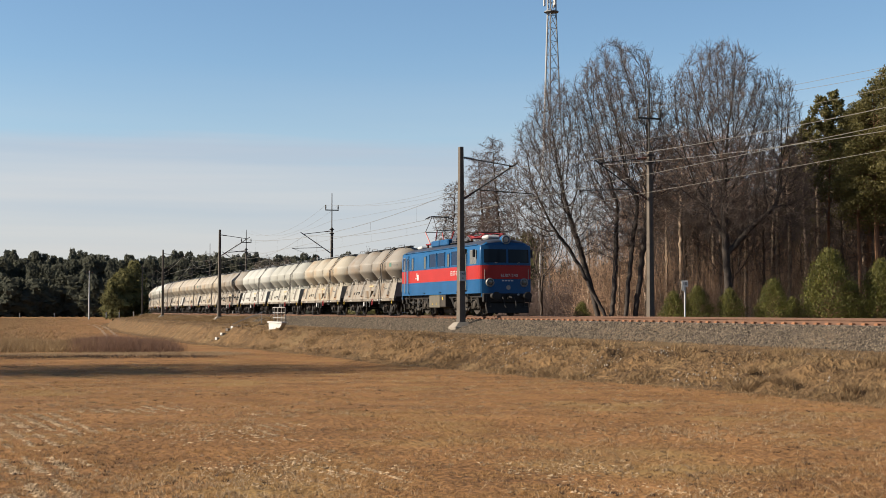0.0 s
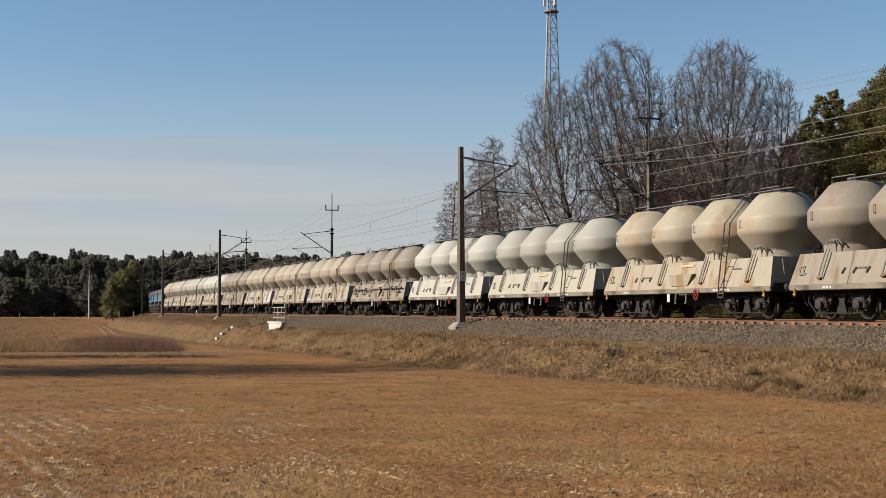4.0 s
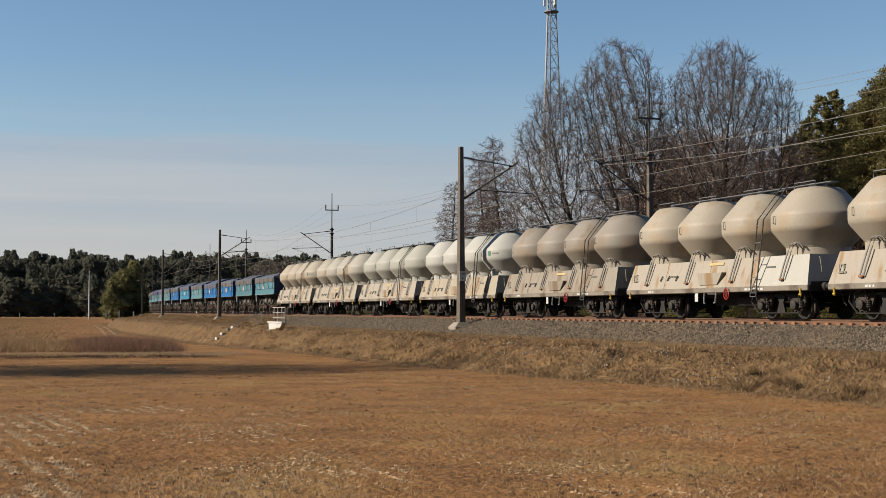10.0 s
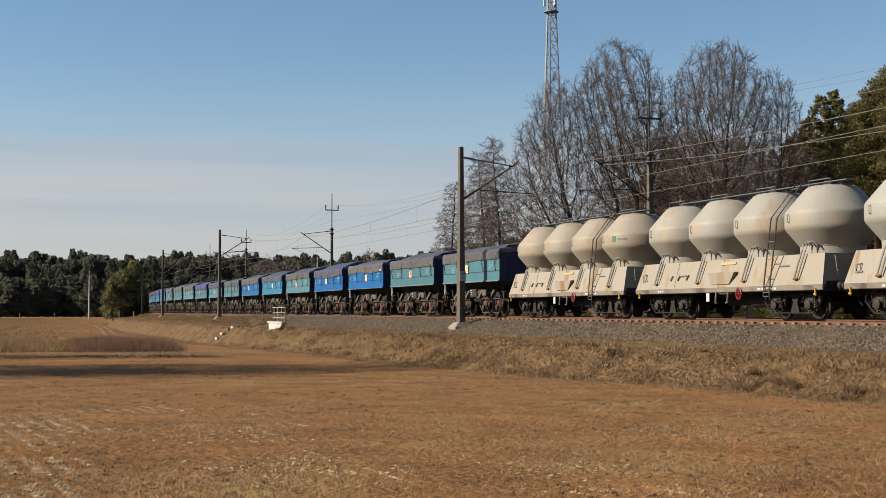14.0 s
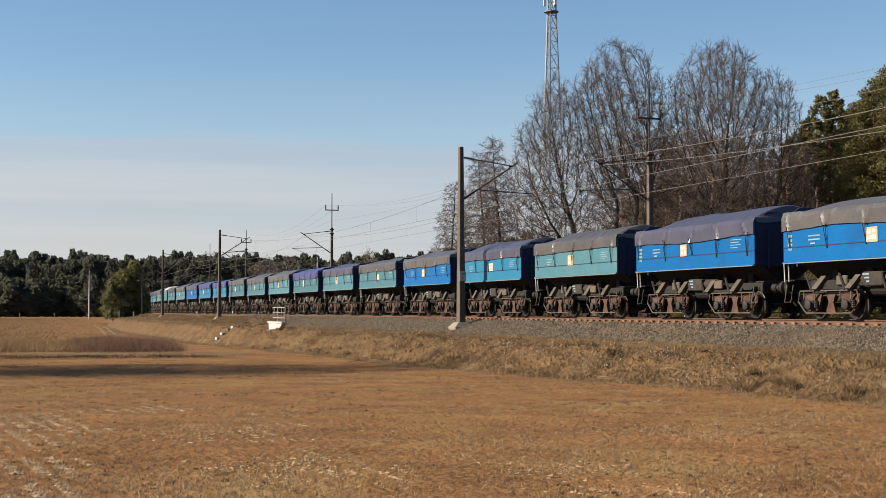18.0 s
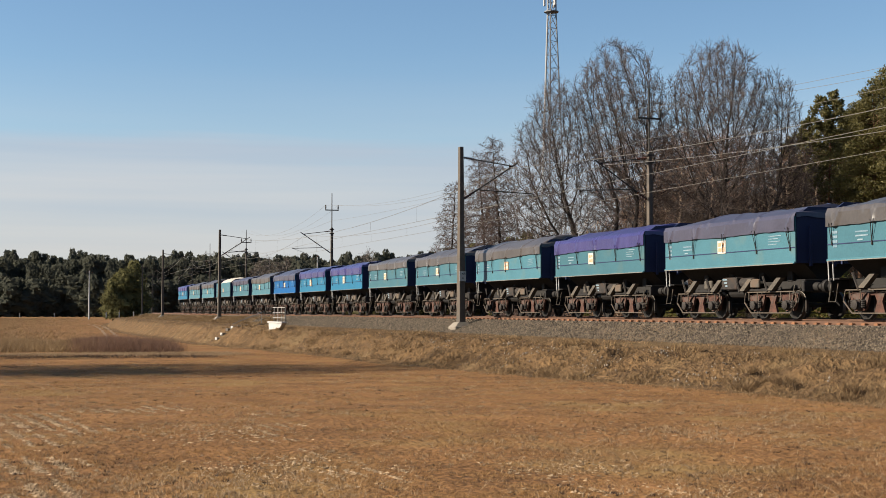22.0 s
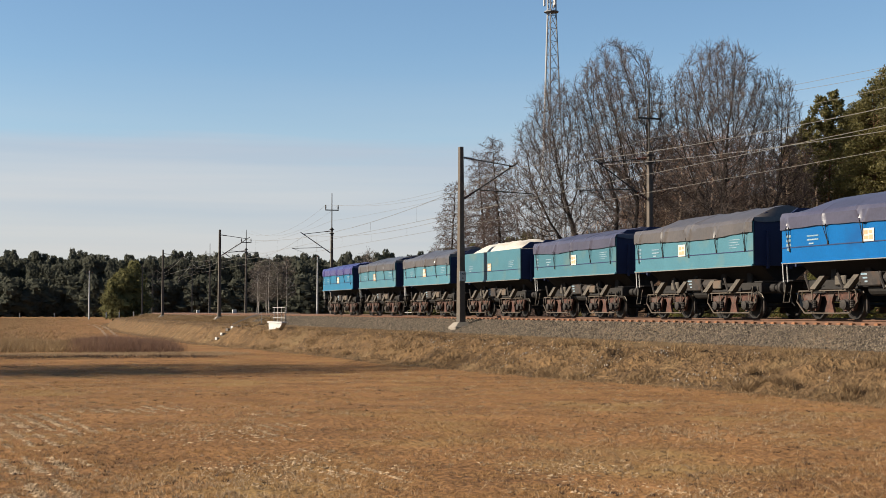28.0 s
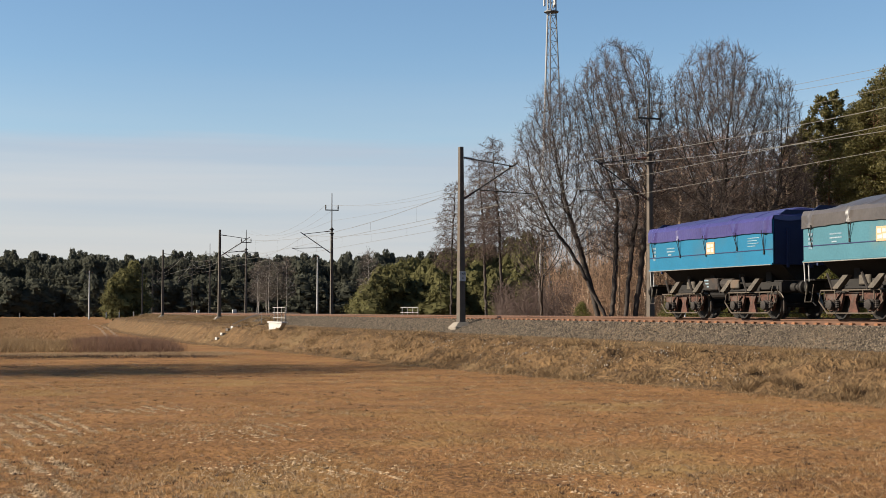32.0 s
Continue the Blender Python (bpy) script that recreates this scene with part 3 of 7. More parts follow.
def bogie(parent, cx, base, r, material):
    """A locomotive bogie: deep side frames, springs and axleboxes, brake and sand gear."""
    b = new("bogie")
    b.parent = parent
    b.location = (cx, 0, 0)
    h = base / 2
    for sg in (-1, 1):
        y = sg * 1.04
        top, low = 0.98, 0.5
        poly = [(-h - 0.62, top - 0.1), (-h - 0.5, top), (h + 0.5, top), (h + 0.62, top - 0.1), (h + 0.62, low + 0.06), (h + 0.36, low - 0.1), (h + 0.3, top - 0.2), (h - 0.3, top - 0.2), (h - 0.36, low - 0.1), (h - 0.6, low - 0.1), (h - 0.75, low + 0.08), (-h + 0.75, low + 0.08), (-h + 0.6, low - 0.1), (-h + 0.36, low - 0.1), (-h + 0.3, top - 0.2), (-h - 0.3, top - 0.2), (-h - 0.36, low - 0.1), (-h - 0.62, low + 0.06)]
        part("side_frame", Geo().plate(poly, y - 0.05, y + 0.05).box((0, y + sg * 0.07, top), (base + 1.1, 0.18, 0.07), 0.01), material, b)
        for x in (-h, h):
            e = 1 if x > 0 else -1
            part("sand_box", Geo().loft([[(x + e * 0.5 - 0.22, y, 0.98), (x + e * 0.5 + 0.22, y, 0.98), (x + e * 0.5 + 0.22, y + sg * 0.32, 0.98), (x + e * 0.5 - 0.22, y + sg * 0.32, 0.98)], [(x + e * 0.5 - 0.07, y + sg * 0.05, 0.55), (x + e * 0.5 + 0.07, y + sg * 0.05, 0.55), (x + e * 0.5 + 0.07, y + sg * 0.2, 0.55), (x + e * 0.5 - 0.07, y + sg * 0.2, 0.55)]]), M["steel_dark"], b)
            part("sand_pipe", Geo().tube([(x + e * 0.5, y + sg * 0.12, 0.56), (x + e * 0.55, y + sg * 0.1, 0.3), (x + e * 0.62, y - sg * 0.1, 0.12)], 0.025, 5), M["steel_dark"], b)
            part("damper", Geo().tube([(x - e * 0.5, y + sg * 0.16, 0.4), (x - e * 0.68, y + sg * 0.2, 1.15)], 0.06, 8), material, b)
            part("brake_lever", Geo().tube([(x - e * 0.85, y + sg * 0.12, 0.2), (x - e * 0.75, y + sg * 0.16, 0.8)], 0.04, 5), material, b)
            part("guard_iron", Geo().tube([(x + e * 0.75, sg * 0.95, 0.7), (x + e * 0.8, sg * 0.9, 0.14)], 0.045, 5), material, b)
            part("brake_cylinder", Geo().lathe([(0.12, -0.26), (0.16, -0.22), (0.16, 0.16), (0.06, 0.2), (0.06, 0.4)], (x - e * 0.95, y + sg * 0.2, 0.74), 10, "X"), M["steel_dark"], b)
            part("foot_beam", Geo().plate([(x - 0.5, 0.3), (x + 0.5, 0.3), (x + 0.12, 0.1), (x - 0.12, 0.1)], y + sg * 0.08 - 0.04, y + sg * 0.08 + 0.04), material, b)
            g = Geo().box((x, y + sg * 0.1, r), (0.42, 0.24, 0.42), 0.06)
            g.lathe([(0.17, 0), (0.17, 0.05), (0.1, 0.09), (0.0, 0.09)] if sg > 0 else [(0.0, -0.09), (0.1, -0.09), (0.17, -0.05), (0.17, 0)], (x, y + sg * 0.22, r), 12, "Y")
            part("axlebox", g, material, b)
            for dx in (-0.36, 0.36):
                part("coil_spring", Geo().lathe([(0.115 if k % 2 else 0.085, 0.04 * k) for k in range(11)], (x + dx, y + sg * 0.13, 0.38), 8), material, b)
            for dx in (-0.62, 0.62):
                part("brake_block", Geo().box((x + dx * 1.04, sg * 0.76, r * 0.9), (0.09, 0.1, 0.5), 0.01), M["bogie_grey"], b)
        part("swing_link", Geo().box((0, y + sg * 0.14, 0.66), (0.4, 0.14, 0.72), 0.03), material, b)
        part("leaf_spring", Geo().plate([(-0.62, 0.5), (0.62, 0.5), (0.3, 0.3), (-0.3, 0.3)], y + sg * 0.12 - 0.04, y + sg * 0.12 + 0.05), M["steel_dark"], b)
        part("air_pipe", Geo().tube([(-h - 0.5, y + sg * 0.2, 0.9), (-0.4, y + sg * 0.2, 0.86), (-0.3, y + sg * 0.22, 0.5), (0.3, y + sg * 0.22, 0.5), (0.4, y + sg * 0.2, 0.86), (h + 0.5, y + sg * 0.2, 0.9)], 0.025, 5), M["steel_dark"], b)
    part("bolster", Geo().box((0, 0, 0.72), (0.5, 1.9, 0.28), 0.03), M["steel_dark"], b)
    part("traction_motor", Geo().box((0, 0, 0.6), (1.4, 1.2, 0.7), 0.1), M["steel_dark"], b)
    for x in (-h, h):
        wheelset(r, b, x)
    return b


def buffers(parent, xe, z=1.04):
    for sx in (-1, 1):
        for sy in (-1, 1):
            p = [(0.0, 0), (0.14, 0), (0.14, 0.28), (0.1, 0.3), (0.09, 0.5), (0.2, 0.54), (0.225, 0.6), (0.2, 0.62), (0.0, 0.63)]
            p = [(a, -sx * (0.63 - h)) if sx > 0 else (a, 0.63 - h) for a, h in p]
            if sx < 0:
                p = p[::-1]
            part("buffer", Geo().lathe(p, (sx * xe, sy * 0.875, z), 14, "X"), M["steel_dark"], parent, smooth=35)
        g = Geo()
        for k in range(3):
            g.tube([(sx * (xe - 0.62 + 0.2 * k), 0, z - 0.03 * k), (sx * (xe - 0.47 + 0.2 * k), 0, z - 0.05 - 0.03 * k)], 0.04, 6)
        g.box((sx * (xe - 0.55), 0, z), (0.14, 0.16, 0.3), 0.03)
        part("screw_coupling", g, M["steel_dark"], parent)
        for y in (-0.32, 0.32):
            g = Geo().tube([(sx * (xe - 0.62), y, z - 0.05), (sx * (xe - 0.4), y, z - 0.25), (sx * (xe - 0.3), y, z - 0.5), (sx * (xe - 0.25), y * 0.8, z - 0.6)], 0.025, 5)
            part("brake_hose", g, M["rubber"], parent)


def bars(name, x, z, w, h, y, parent, material, rows=1, gap=0.06, cols=1):
    """Unreadable writing: plain bars on a side that looks towards -y."""
    for r in range(rows):
        for c in range(cols):
            cw = w / cols
            part(name, Geo().box((x - w / 2 + cw * (c + 0.45), y, z - r * (h + gap)), (cw * 0.82 * (1 - 0.18 * ((r * 3 + c) % 3)), 0.006, h)), material, parent)


def locomotive():
    t = thing("electric_locomotive", "blue electric locomotive with a red band and raised pantograph", "locomotive")
    # cross-section from sill to roof, then lofted along the body with tapering ends
    def sect(x, w, drop=0.0):
        w2 = w / 2
        pts = [(-w2, 1.2), (-w2, 1.94), (-w2, 2.67), (-w2 * 0.985, 3.45), (-w2 * 0.93, 3.75 - drop * 0.3), (-w2 * 0.72, 3.95 - drop * 0.6), (-w2 * 0.4, 4.06 - drop), (0, 4.1 - drop)]
        ring = pts + [(-y, z) for y, z in pts[-2::-1]]
        return [(x, y, z) for y, z in ring]
    xs = [(-6.97, 2.8, 0.2), (-6.9, 2.9, 0.1), (-6.7, 2.97, 0.03), (-6.1, 2.98, 0.0), (6.1, 2.98, 0.0), (6.7, 2.97, 0.03), (6.9, 2.9, 0.1), (6.97, 2.8, 0.2)]
    g = Geo().loft([sect(*a) for a in xs])
    g.f = [tuple(reversed(q)) for q in g.f]
    me = g.mesh("body", 40)
    for k in ("loco_blue", "loco_red", "roof_dark"):
        me.materials.append(M[k])
    for p in me.polygons:
        c = p.center
        if 1.95 < c.z < 2.66 and len(p.vertices) == 4:
            p.material_index = 1
        elif c.z > 3.8 and len(p.vertices) == 4:
            p.material_index = 2
    part("body", me, None, t)
    # cab fronts: lower panel, red band and windscreen frame stand proud of the end
    for sx in (-1, 1):
        def skin(z0, z1, y0=-1.38, y1=1.38, out=0.0, lean=0.0):
            """A bowed slab on the cab front."""
            g2, n2 = Geo(), 10
            rings = []
            for k in range(n2 + 1):
                y = y0 + (y1 - y0) * k / n2
                x = 7.03 + 0.2 * (1 - (y / 1.4) ** 4) + out
                rings.append([(sx * x, y, z0), (sx * (x - lean), y, z1), (sx * (x - 0.06 - lean - out), y, z1), (sx * (x - 0.06 - out), y, z0)])
            g2.loft(rings)
            if sx < 0:
                g2.f = [tuple(reversed(q)) for q in g2.f]
            return g2
        part("front_panel", skin(1.0, 1.935), M["loco_blue"], t, "blue front panel", 30)
        part("front_band", skin(1.945, 2.665), M["loco_red"], t, "red band across the cab front", 30)
        part("windscreen_frame", skin(2.675, 3.72, lean=0.06), M["loco_blue"], t, smooth=30)
        for sy in (-1, 1):
            part("windscreen", skin(2.8, 3.5, *sorted((sy * 0.06, sy * 1.25)), 0.012, 0.05), M["glass"], t, "dark windscreen pane", 30)
            part("wiper", Geo().tube([(sx * 7.25, sy * 0.55, 2.78), (sx * 7.16, sy * 0.95, 2.86)], 0.018, 4), M["silver"], t)
            ring = [(0.235, 0), (0.235, 0.1), (0.215, 0.14), (0.175, 0.15), (0.165, 0.1), (0.0, 0.1)]
            prof = [(a, sx * h) for a, h in ring]
            if sx > 0:
                pass
            else:
                prof = prof[::-1]
            h1 = part("headlight", Geo().lathe(prof, (sx * 7.1, sy * 0.95, 1.76), 20, "X"), M["silver"], t, "silver-ringed headlight", 30)
            part("lens", Geo().lathe([(0.155, sx * 0.0), (0.12, sx * 0.03), (0.0, sx * 0.04)] if sx > 0 else [(0.0, -0.04), (0.12, -0.03), (0.155, 0)], (sx * 7.205, sy * 0.95, 1.76), 16, "X"), M["lamp_dark"], h1)
            part("marker_lamp", Geo().lathe([(0.07, 0), (0.07, sx * 0.06), (0.0, sx * 0.07)] if sx > 0 else [(0.0, -0.07), (0.07, -0.06), (0.07, 0)], (sx * 7.22, sy * 0.6, 1.12), 10, "X"), M["lamp_glass"], t)
            part("handrail", Geo().tube([(sx * 7.0, sy * 1.22, 1.9), (sx * 7.12, sy * 1.22, 1.9), (sx * 7.12, sy * 1.22, 2.45), (sx * 7.0, sy * 1.22, 2.45)], 0.016, 5), M["silver"], t)
            part("end_step", Geo().tube([(sx * 7.25, sy * 1.2, 1.15), (sx * 7.3, sy * 1.22, 0.5), (sx * 7.3, sy * 0.95, 0.5), (sx * 7.25, sy * 0.93, 1.15)], 0.02, 5), M["tube_dark"], t)
        hl = part("roof_headlight", Geo().lathe([(0.22, -0.34), (0.24, 0.05), (0.225, 0.1), (0.19, 0.11), (0.17, 0.05), (0, 0.05)] if sx > 0 else [(0, -0.05), (0.17, -0.05), (0.19, -0.11), (0.225, -0.1), (0.24, -0.05), (0.22, 0.34)], (sx * 6.95, 0, 4.02), 20, "X"), M["loco_blue"], t, "large round roof headlight in a blue casing", 30)
        gr = Geo()
        for k in range(20):
            a0, a1 = 2 * math.pi * k / 20, 2 * math.pi * (k + 1) / 20
            gr.tube([(sx * 7.05, 0.215 * math.cos(a0), 4.02 + 0.215 * math.sin(a0)), (sx * 7.05, 0.215 * math.cos(a1), 4.02 + 0.215 * math.sin(a1))], 0.032, 6, caps=False)
        part("rim", gr, M["silver"], hl, "silver rim", 60)
        part("lens", Geo().lathe([(0.165, sx * 0.0), (0.13, sx * 0.03), (0.0, sx * 0.04)] if sx > 0 else [(0.0, -0.04), (0.13, -0.03), (0.165, 0)], (sx * 7.01, 0, 4.02), 16, "X"), M["lamp_glass"], hl)
        part("buffer_beam", Geo().box((sx * 7.15, 0, 0.96), (0.24, 2.7, 0.46), 0.03), M["steel_dark"], t, "black buffer beam")
        part("snow_plough", Geo().loft([[(sx * 7.2, -1.2, 0.7), (sx * 7.2, 1.2, 0.7), (sx * 7.1, 1.2, 0.7), (sx * 7.1, -1.2, 0.7)], [(sx * 7.35, -1.15, 0.17), (sx * 7.35, 1.15, 0.17), (sx * 7.25, 1.15, 0.17), (sx * 7.25, -1.15, 0.17)]]), M["steel_dark"], t)
    for sy in (-1, 1):
        y = sy * 1.487
        for x0, x1, z0, z1, mt, nm in ((-1.3, -0.1, 2.76, 3.55, "glass_side", "side_window"), (0.16, 1.4, 2.76, 3.55, "glass_side", "side_window"), (2.6, 4.0, 2.76, 3.55, "glass_side", "side_window"),
                                       (-4.75, -4.35, 2.72, 3.45, "grille", "air_grille"), (-2.35, -1.95, 2.72, 3.45, "grille", "air_grille"), (1.88, 2.25, 2.72, 3.45, "grille", "air_grille")):
            w = part(nm, Geo().box(((x0 + x1) / 2, y, (z0 + z1) / 2), (x1 - x0, 0.02, z1 - z0), 0.006), M[mt], t)
            fr = Geo()
            for xx in (x0, x1):
                fr.box((xx, y, (z0 + z1) / 2), (0.04, 0.045, z1 - z0 + 0.04))
            for zz in (z0, z1):
                fr.box(((x0 + x1) / 2, y, zz), (x1 - x0 - 0.04, 0.045, 0.04))
            part("frame", fr, M["loco_blue"], w)
        for sx in (-1, 1):
            dx0, wx, ww, r0, r1 = (4.82, 6.05, 0.95, -0.27, 0.33) if sx > 0 else (-5.6, -6.3, 0.44, -0.36, 0.34)
            # on the front cab a black panel paints the shade inside the open doorway
            d = part("cab_door", Geo().box((dx0, y, 2.45), (0.42, 0.025, 2.3), 0.008), M["void"] if sx > 0 else M["loco_blue"], t, "black panel painted as the shaded open cab doorway" if sx > 0 else "blue cab door")
            if sx < 0:
                part("pane", Geo().box((dx0, y + sy * 0.006, 3.08), (0.3, 0.025, 0.72), 0.006), M["glass_side"], d)
            for dx in (r0, r1):
                part("handrail", Geo().tube([(dx0 + dx, sy * 1.48, 1.35), (dx0 + dx, sy * 1.56, 1.4), (dx0 + dx, sy * 1.56, 3.3), (dx0 + dx, sy * 1.48, 3.35)], 0.024, 5), M["silver"], t)
            st = Geo()
            for k in range(3):
                st.box((dx0, sy * 1.42, 1.05 - 0.3 * k), (0.5, 0.22, 0.03))
            for dx in (-0.25, 0.25):
                st.box((dx0 + dx, sy * 1.42, 0.82), (0.03, 0.05, 0.8))
            part("door_steps", st, M["under"], t)
            w = part("cab_window", Geo().box((wx, y, 3.12), (ww, 0.02, 0.7), 0.006), M["glass_pale"] if sx > 0 else M["glass_side"], t)
            part("frame", Geo().box((wx, y - sy * 0.004, 3.12), (ww + 0.05, 0.022, 0.75), 0.01), M["silver"], w)
            if sx > 0:
                part("mirror", Geo().box((6.55, sy * 1.62, 3.3), (0.08, 0.16, 0.42), 0.03), M["black"], t)
        part("rain_gutter", Geo().tube([(-6.5, sy * 1.42, 3.76), (6.5, sy * 1.42, 3.76)], 0.025, 5), M["loco_blue"], t)
        g = Geo()
        for k in range(4):
            g.box((-5.2 + 2.9 * k, sy * 1.484, 1.3), (0.3, 0.012, 0.06))
        part("text_bar", g, M["white"], t)
    lettering("fleet_lettering", "EU07-240", 0.36, M["white"], t, Matrix.Translation((3.15, -1.49, 2.33)) @ SIDE, "white painted lettering")
    lettering("fleet_lettering", "EU07-240", 0.24, M["white"], t, Matrix.Translation((7.245, 0.1, 2.12)) @ FRONT, "white painted lettering")
    bars("text_bar", -1.1, 1.66, 0.7, 0.07, -1.486, t, M["white"], 2, 0.06, 3)
    g = Geo()
    for y in (-0.25, -0.08, 0.09, 0.26):
        g.box((7.238, y, 1.86), (0.006, 0.13, 0.07))
    part("text_bar", g, M["white"], t)
    em = Geo().box((-3.55, -1.485, 2.25), (0.34, 0.012, 0.34), 0.004).box((-3.72, -1.486, 2.42), (0.12, 0.012, 0.2)).box((-3.9, -1.486, 2.2), (0.2, 0.012, 0.06))
    part("emblem", em, M["white"], t, "white painted emblem")
    g = Geo().lathe([(0.12, 0), (0.12, 0.012), (0, 0.012)], (7.243, 0.05, 1.5), 14, "X")
    part("maker_plate", g, M["silver"], t)
    # roof gear
    for x0 in (-2.6, -1.0):
        part("roof_box", Geo().box((x0 + 0.2, -0.35, 4.22), (1.5, 0.9, 0.36), 0.06), M["loco_blue"], t, "blue roof resistor box")
    part("roof_drum", Geo().lathe([(0.26, -0.35), (0.28, -0.3), (0.28, 0.3), (0.26, 0.35)], (0.45, -0.35, 4.28), 14, "X"), M["roof_dark"], t)
    part("roof_walkway", Geo().box((2.2, -0.75, 4.09), (3.0, 0.35, 0.04), 0.01), M["steel_dark"], t)
    part("roof_rail", Geo().tube([(0.9, -0.8, 4.0), (0.9, -0.8, 4.25), (3.4, -0.8, 4.25), (3.4, -0.8, 4.0)], 0.02, 5), M["galv"], t)
    part("roof_vent", Geo().box((5.55, -0.3, 4.2), (0.9, 0.75, 0.22), 0.08), M["white"], t, "cream roof ventilator")
    part("roof_vent", Geo().box((-5.9, -0.3, 4.12), (0.8, 0.7, 0.2), 0.07), M["white"], t, "cream roof ventilator")
    for x in (-4.6, -3.1, 3.2, 4.8):
        for y in (-0.5, 0.5):
            g = Geo()
            for k in range(4):
                g.lathe([(0.05, 0), (0.085, 0.025), (0.05, 0.05)], (x, y, 4.02 + 0.055 * k), 8)
            part("roof_insulator", g, M["insul"], t)

    def pantograph(cx, up):
        z0 = 4.28
        p = new("pantograph")
        p.parent = t
        tagged(p, "raised diamond pantograph" if up else "folded red pantograph")
        g = Geo()
        for y in (-0.55, 0.55):
            g.tube([(cx - 0.85, y, z0), (cx + 0.85, y, z0)], 0.04, 5)
        for x in (-0.85, 0.85):
            g.tube([(cx + x, -0.6, z0), (cx + x, 0.6, z0)], 0.045, 5)
        part("base_frame", g, M["panto_red"], p)
        kz, tz, kx = (5.05, 5.9, 1.12) if up else (4.42, 4.52, 1.3)
        for sx in (-1, 1):
            for y in (-0.45, 0.45):
                part("lower_arm", Geo().tube([(cx + sx * 0.5, y, z0 + 0.05), (cx + sx * kx, y * 1.2, kz)], 0.035, 5), M["panto_red"], p)
            g = Geo()
            for y in (-0.55, 0.55):
                g.tube([(cx + sx * kx, y, kz), (cx + sx * 0.12, y * 0.85, tz)], 0.022, 5)
            g.tube([(cx + sx * kx, -0.6, kz), (cx + sx * kx, 0.6, kz)], 0.022, 5)
            part("upper_arm", g, M["tube_dark"] if up else M["panto_red"], p)
            part("collector_strip", Geo().tube([(cx + sx * 0.2, -0.85, tz - 0.12), (cx + sx * 0.2, -0.6, tz + 0.03), (cx + sx * 0.2, 0.6, tz + 0.03), (cx + sx * 0.2, 0.85, tz - 0.12)], 0.03, 5), M["tube_dark"], p)
    pantograph(-3.85, True)
    pantograph(4.0, False)
    # underframe
    part("battery_box", Geo().box((-0.55, -1.15, 0.82), (1.9, 0.6, 0.72), 0.03), M["box_olive"], t, "dusty olive battery box")
    part("equipment_box", Geo().box((0.95, -1.15, 0.85), (0.9, 0.6, 0.7), 0.03), M["under"], t)
    part("warning_plate", Geo().box((0.95, -1.456, 0.98), (0.2, 0.012, 0.18)), M["yellow"], t)
    for x in (-0.9, -0.2):
        part("warning_mark", Geo().loft([[(x - 0.07, -1.458, 0.62), (x + 0.07, -1.458, 0.62), (x, -1.458, 0.76)], [(x - 0.07, -1.45, 0.62), (x + 0.07, -1.45, 0.62), (x, -1.45, 0.76)]]), M["yellow"], t)
    part("air_tank", Geo().lathe([(0.0, -0.9), (0.18, -0.85), (0.22, -0.75), (0.22, 0.75), (0.18, 0.85), (0.0, 0.9)], (0.3, -0.7, 0.36), 14, "X"), M["under"], t)
    part("underframe", Geo().box((0, 0, 1.1), (14.0, 2.5, 0.24), 0.02), M["steel_dark"], t)
    part("far_equipment", Geo().box((0, 0.9, 0.75), (3.2, 0.8, 0.6), 0.03), M["under"], t)
    buffers(t, HALF_LOCO, 1.05)
    for cx in (-4.25, 4.25):
        bogie(t, cx, 3.05, 0.625, M["under"])
    return t




# ---- four-dome cement hopper wagon ----
BOWL = [(1.045 * q, z) for q, z in [(0.98, 2.0), (1.0, 2.34), (1.04, 2.39), (1.4, 2.84), (1.45, 2.93), (1.462, 3.02), (1.462, 3.36), (1.448, 3.43), (1.41, 3.5), (0.9, 4.12), (0.8, 4.23), (0.66, 4.3), (0.3, 4.35), (0.0, 4.365)]]


M["yellow_worn"] = mat("faded_yellow_paint", (0.66, 0.5, 0.18), (0.55, 0.45, 0.28), 0.7, 0, 3, 12, 0.03)
M["hose_grey"] = mat("dusty_grey_hose", (0.4, 0.37, 0.33), (0.24, 0.22, 0.195), 0.7, 0, 4, 30, 0.05)


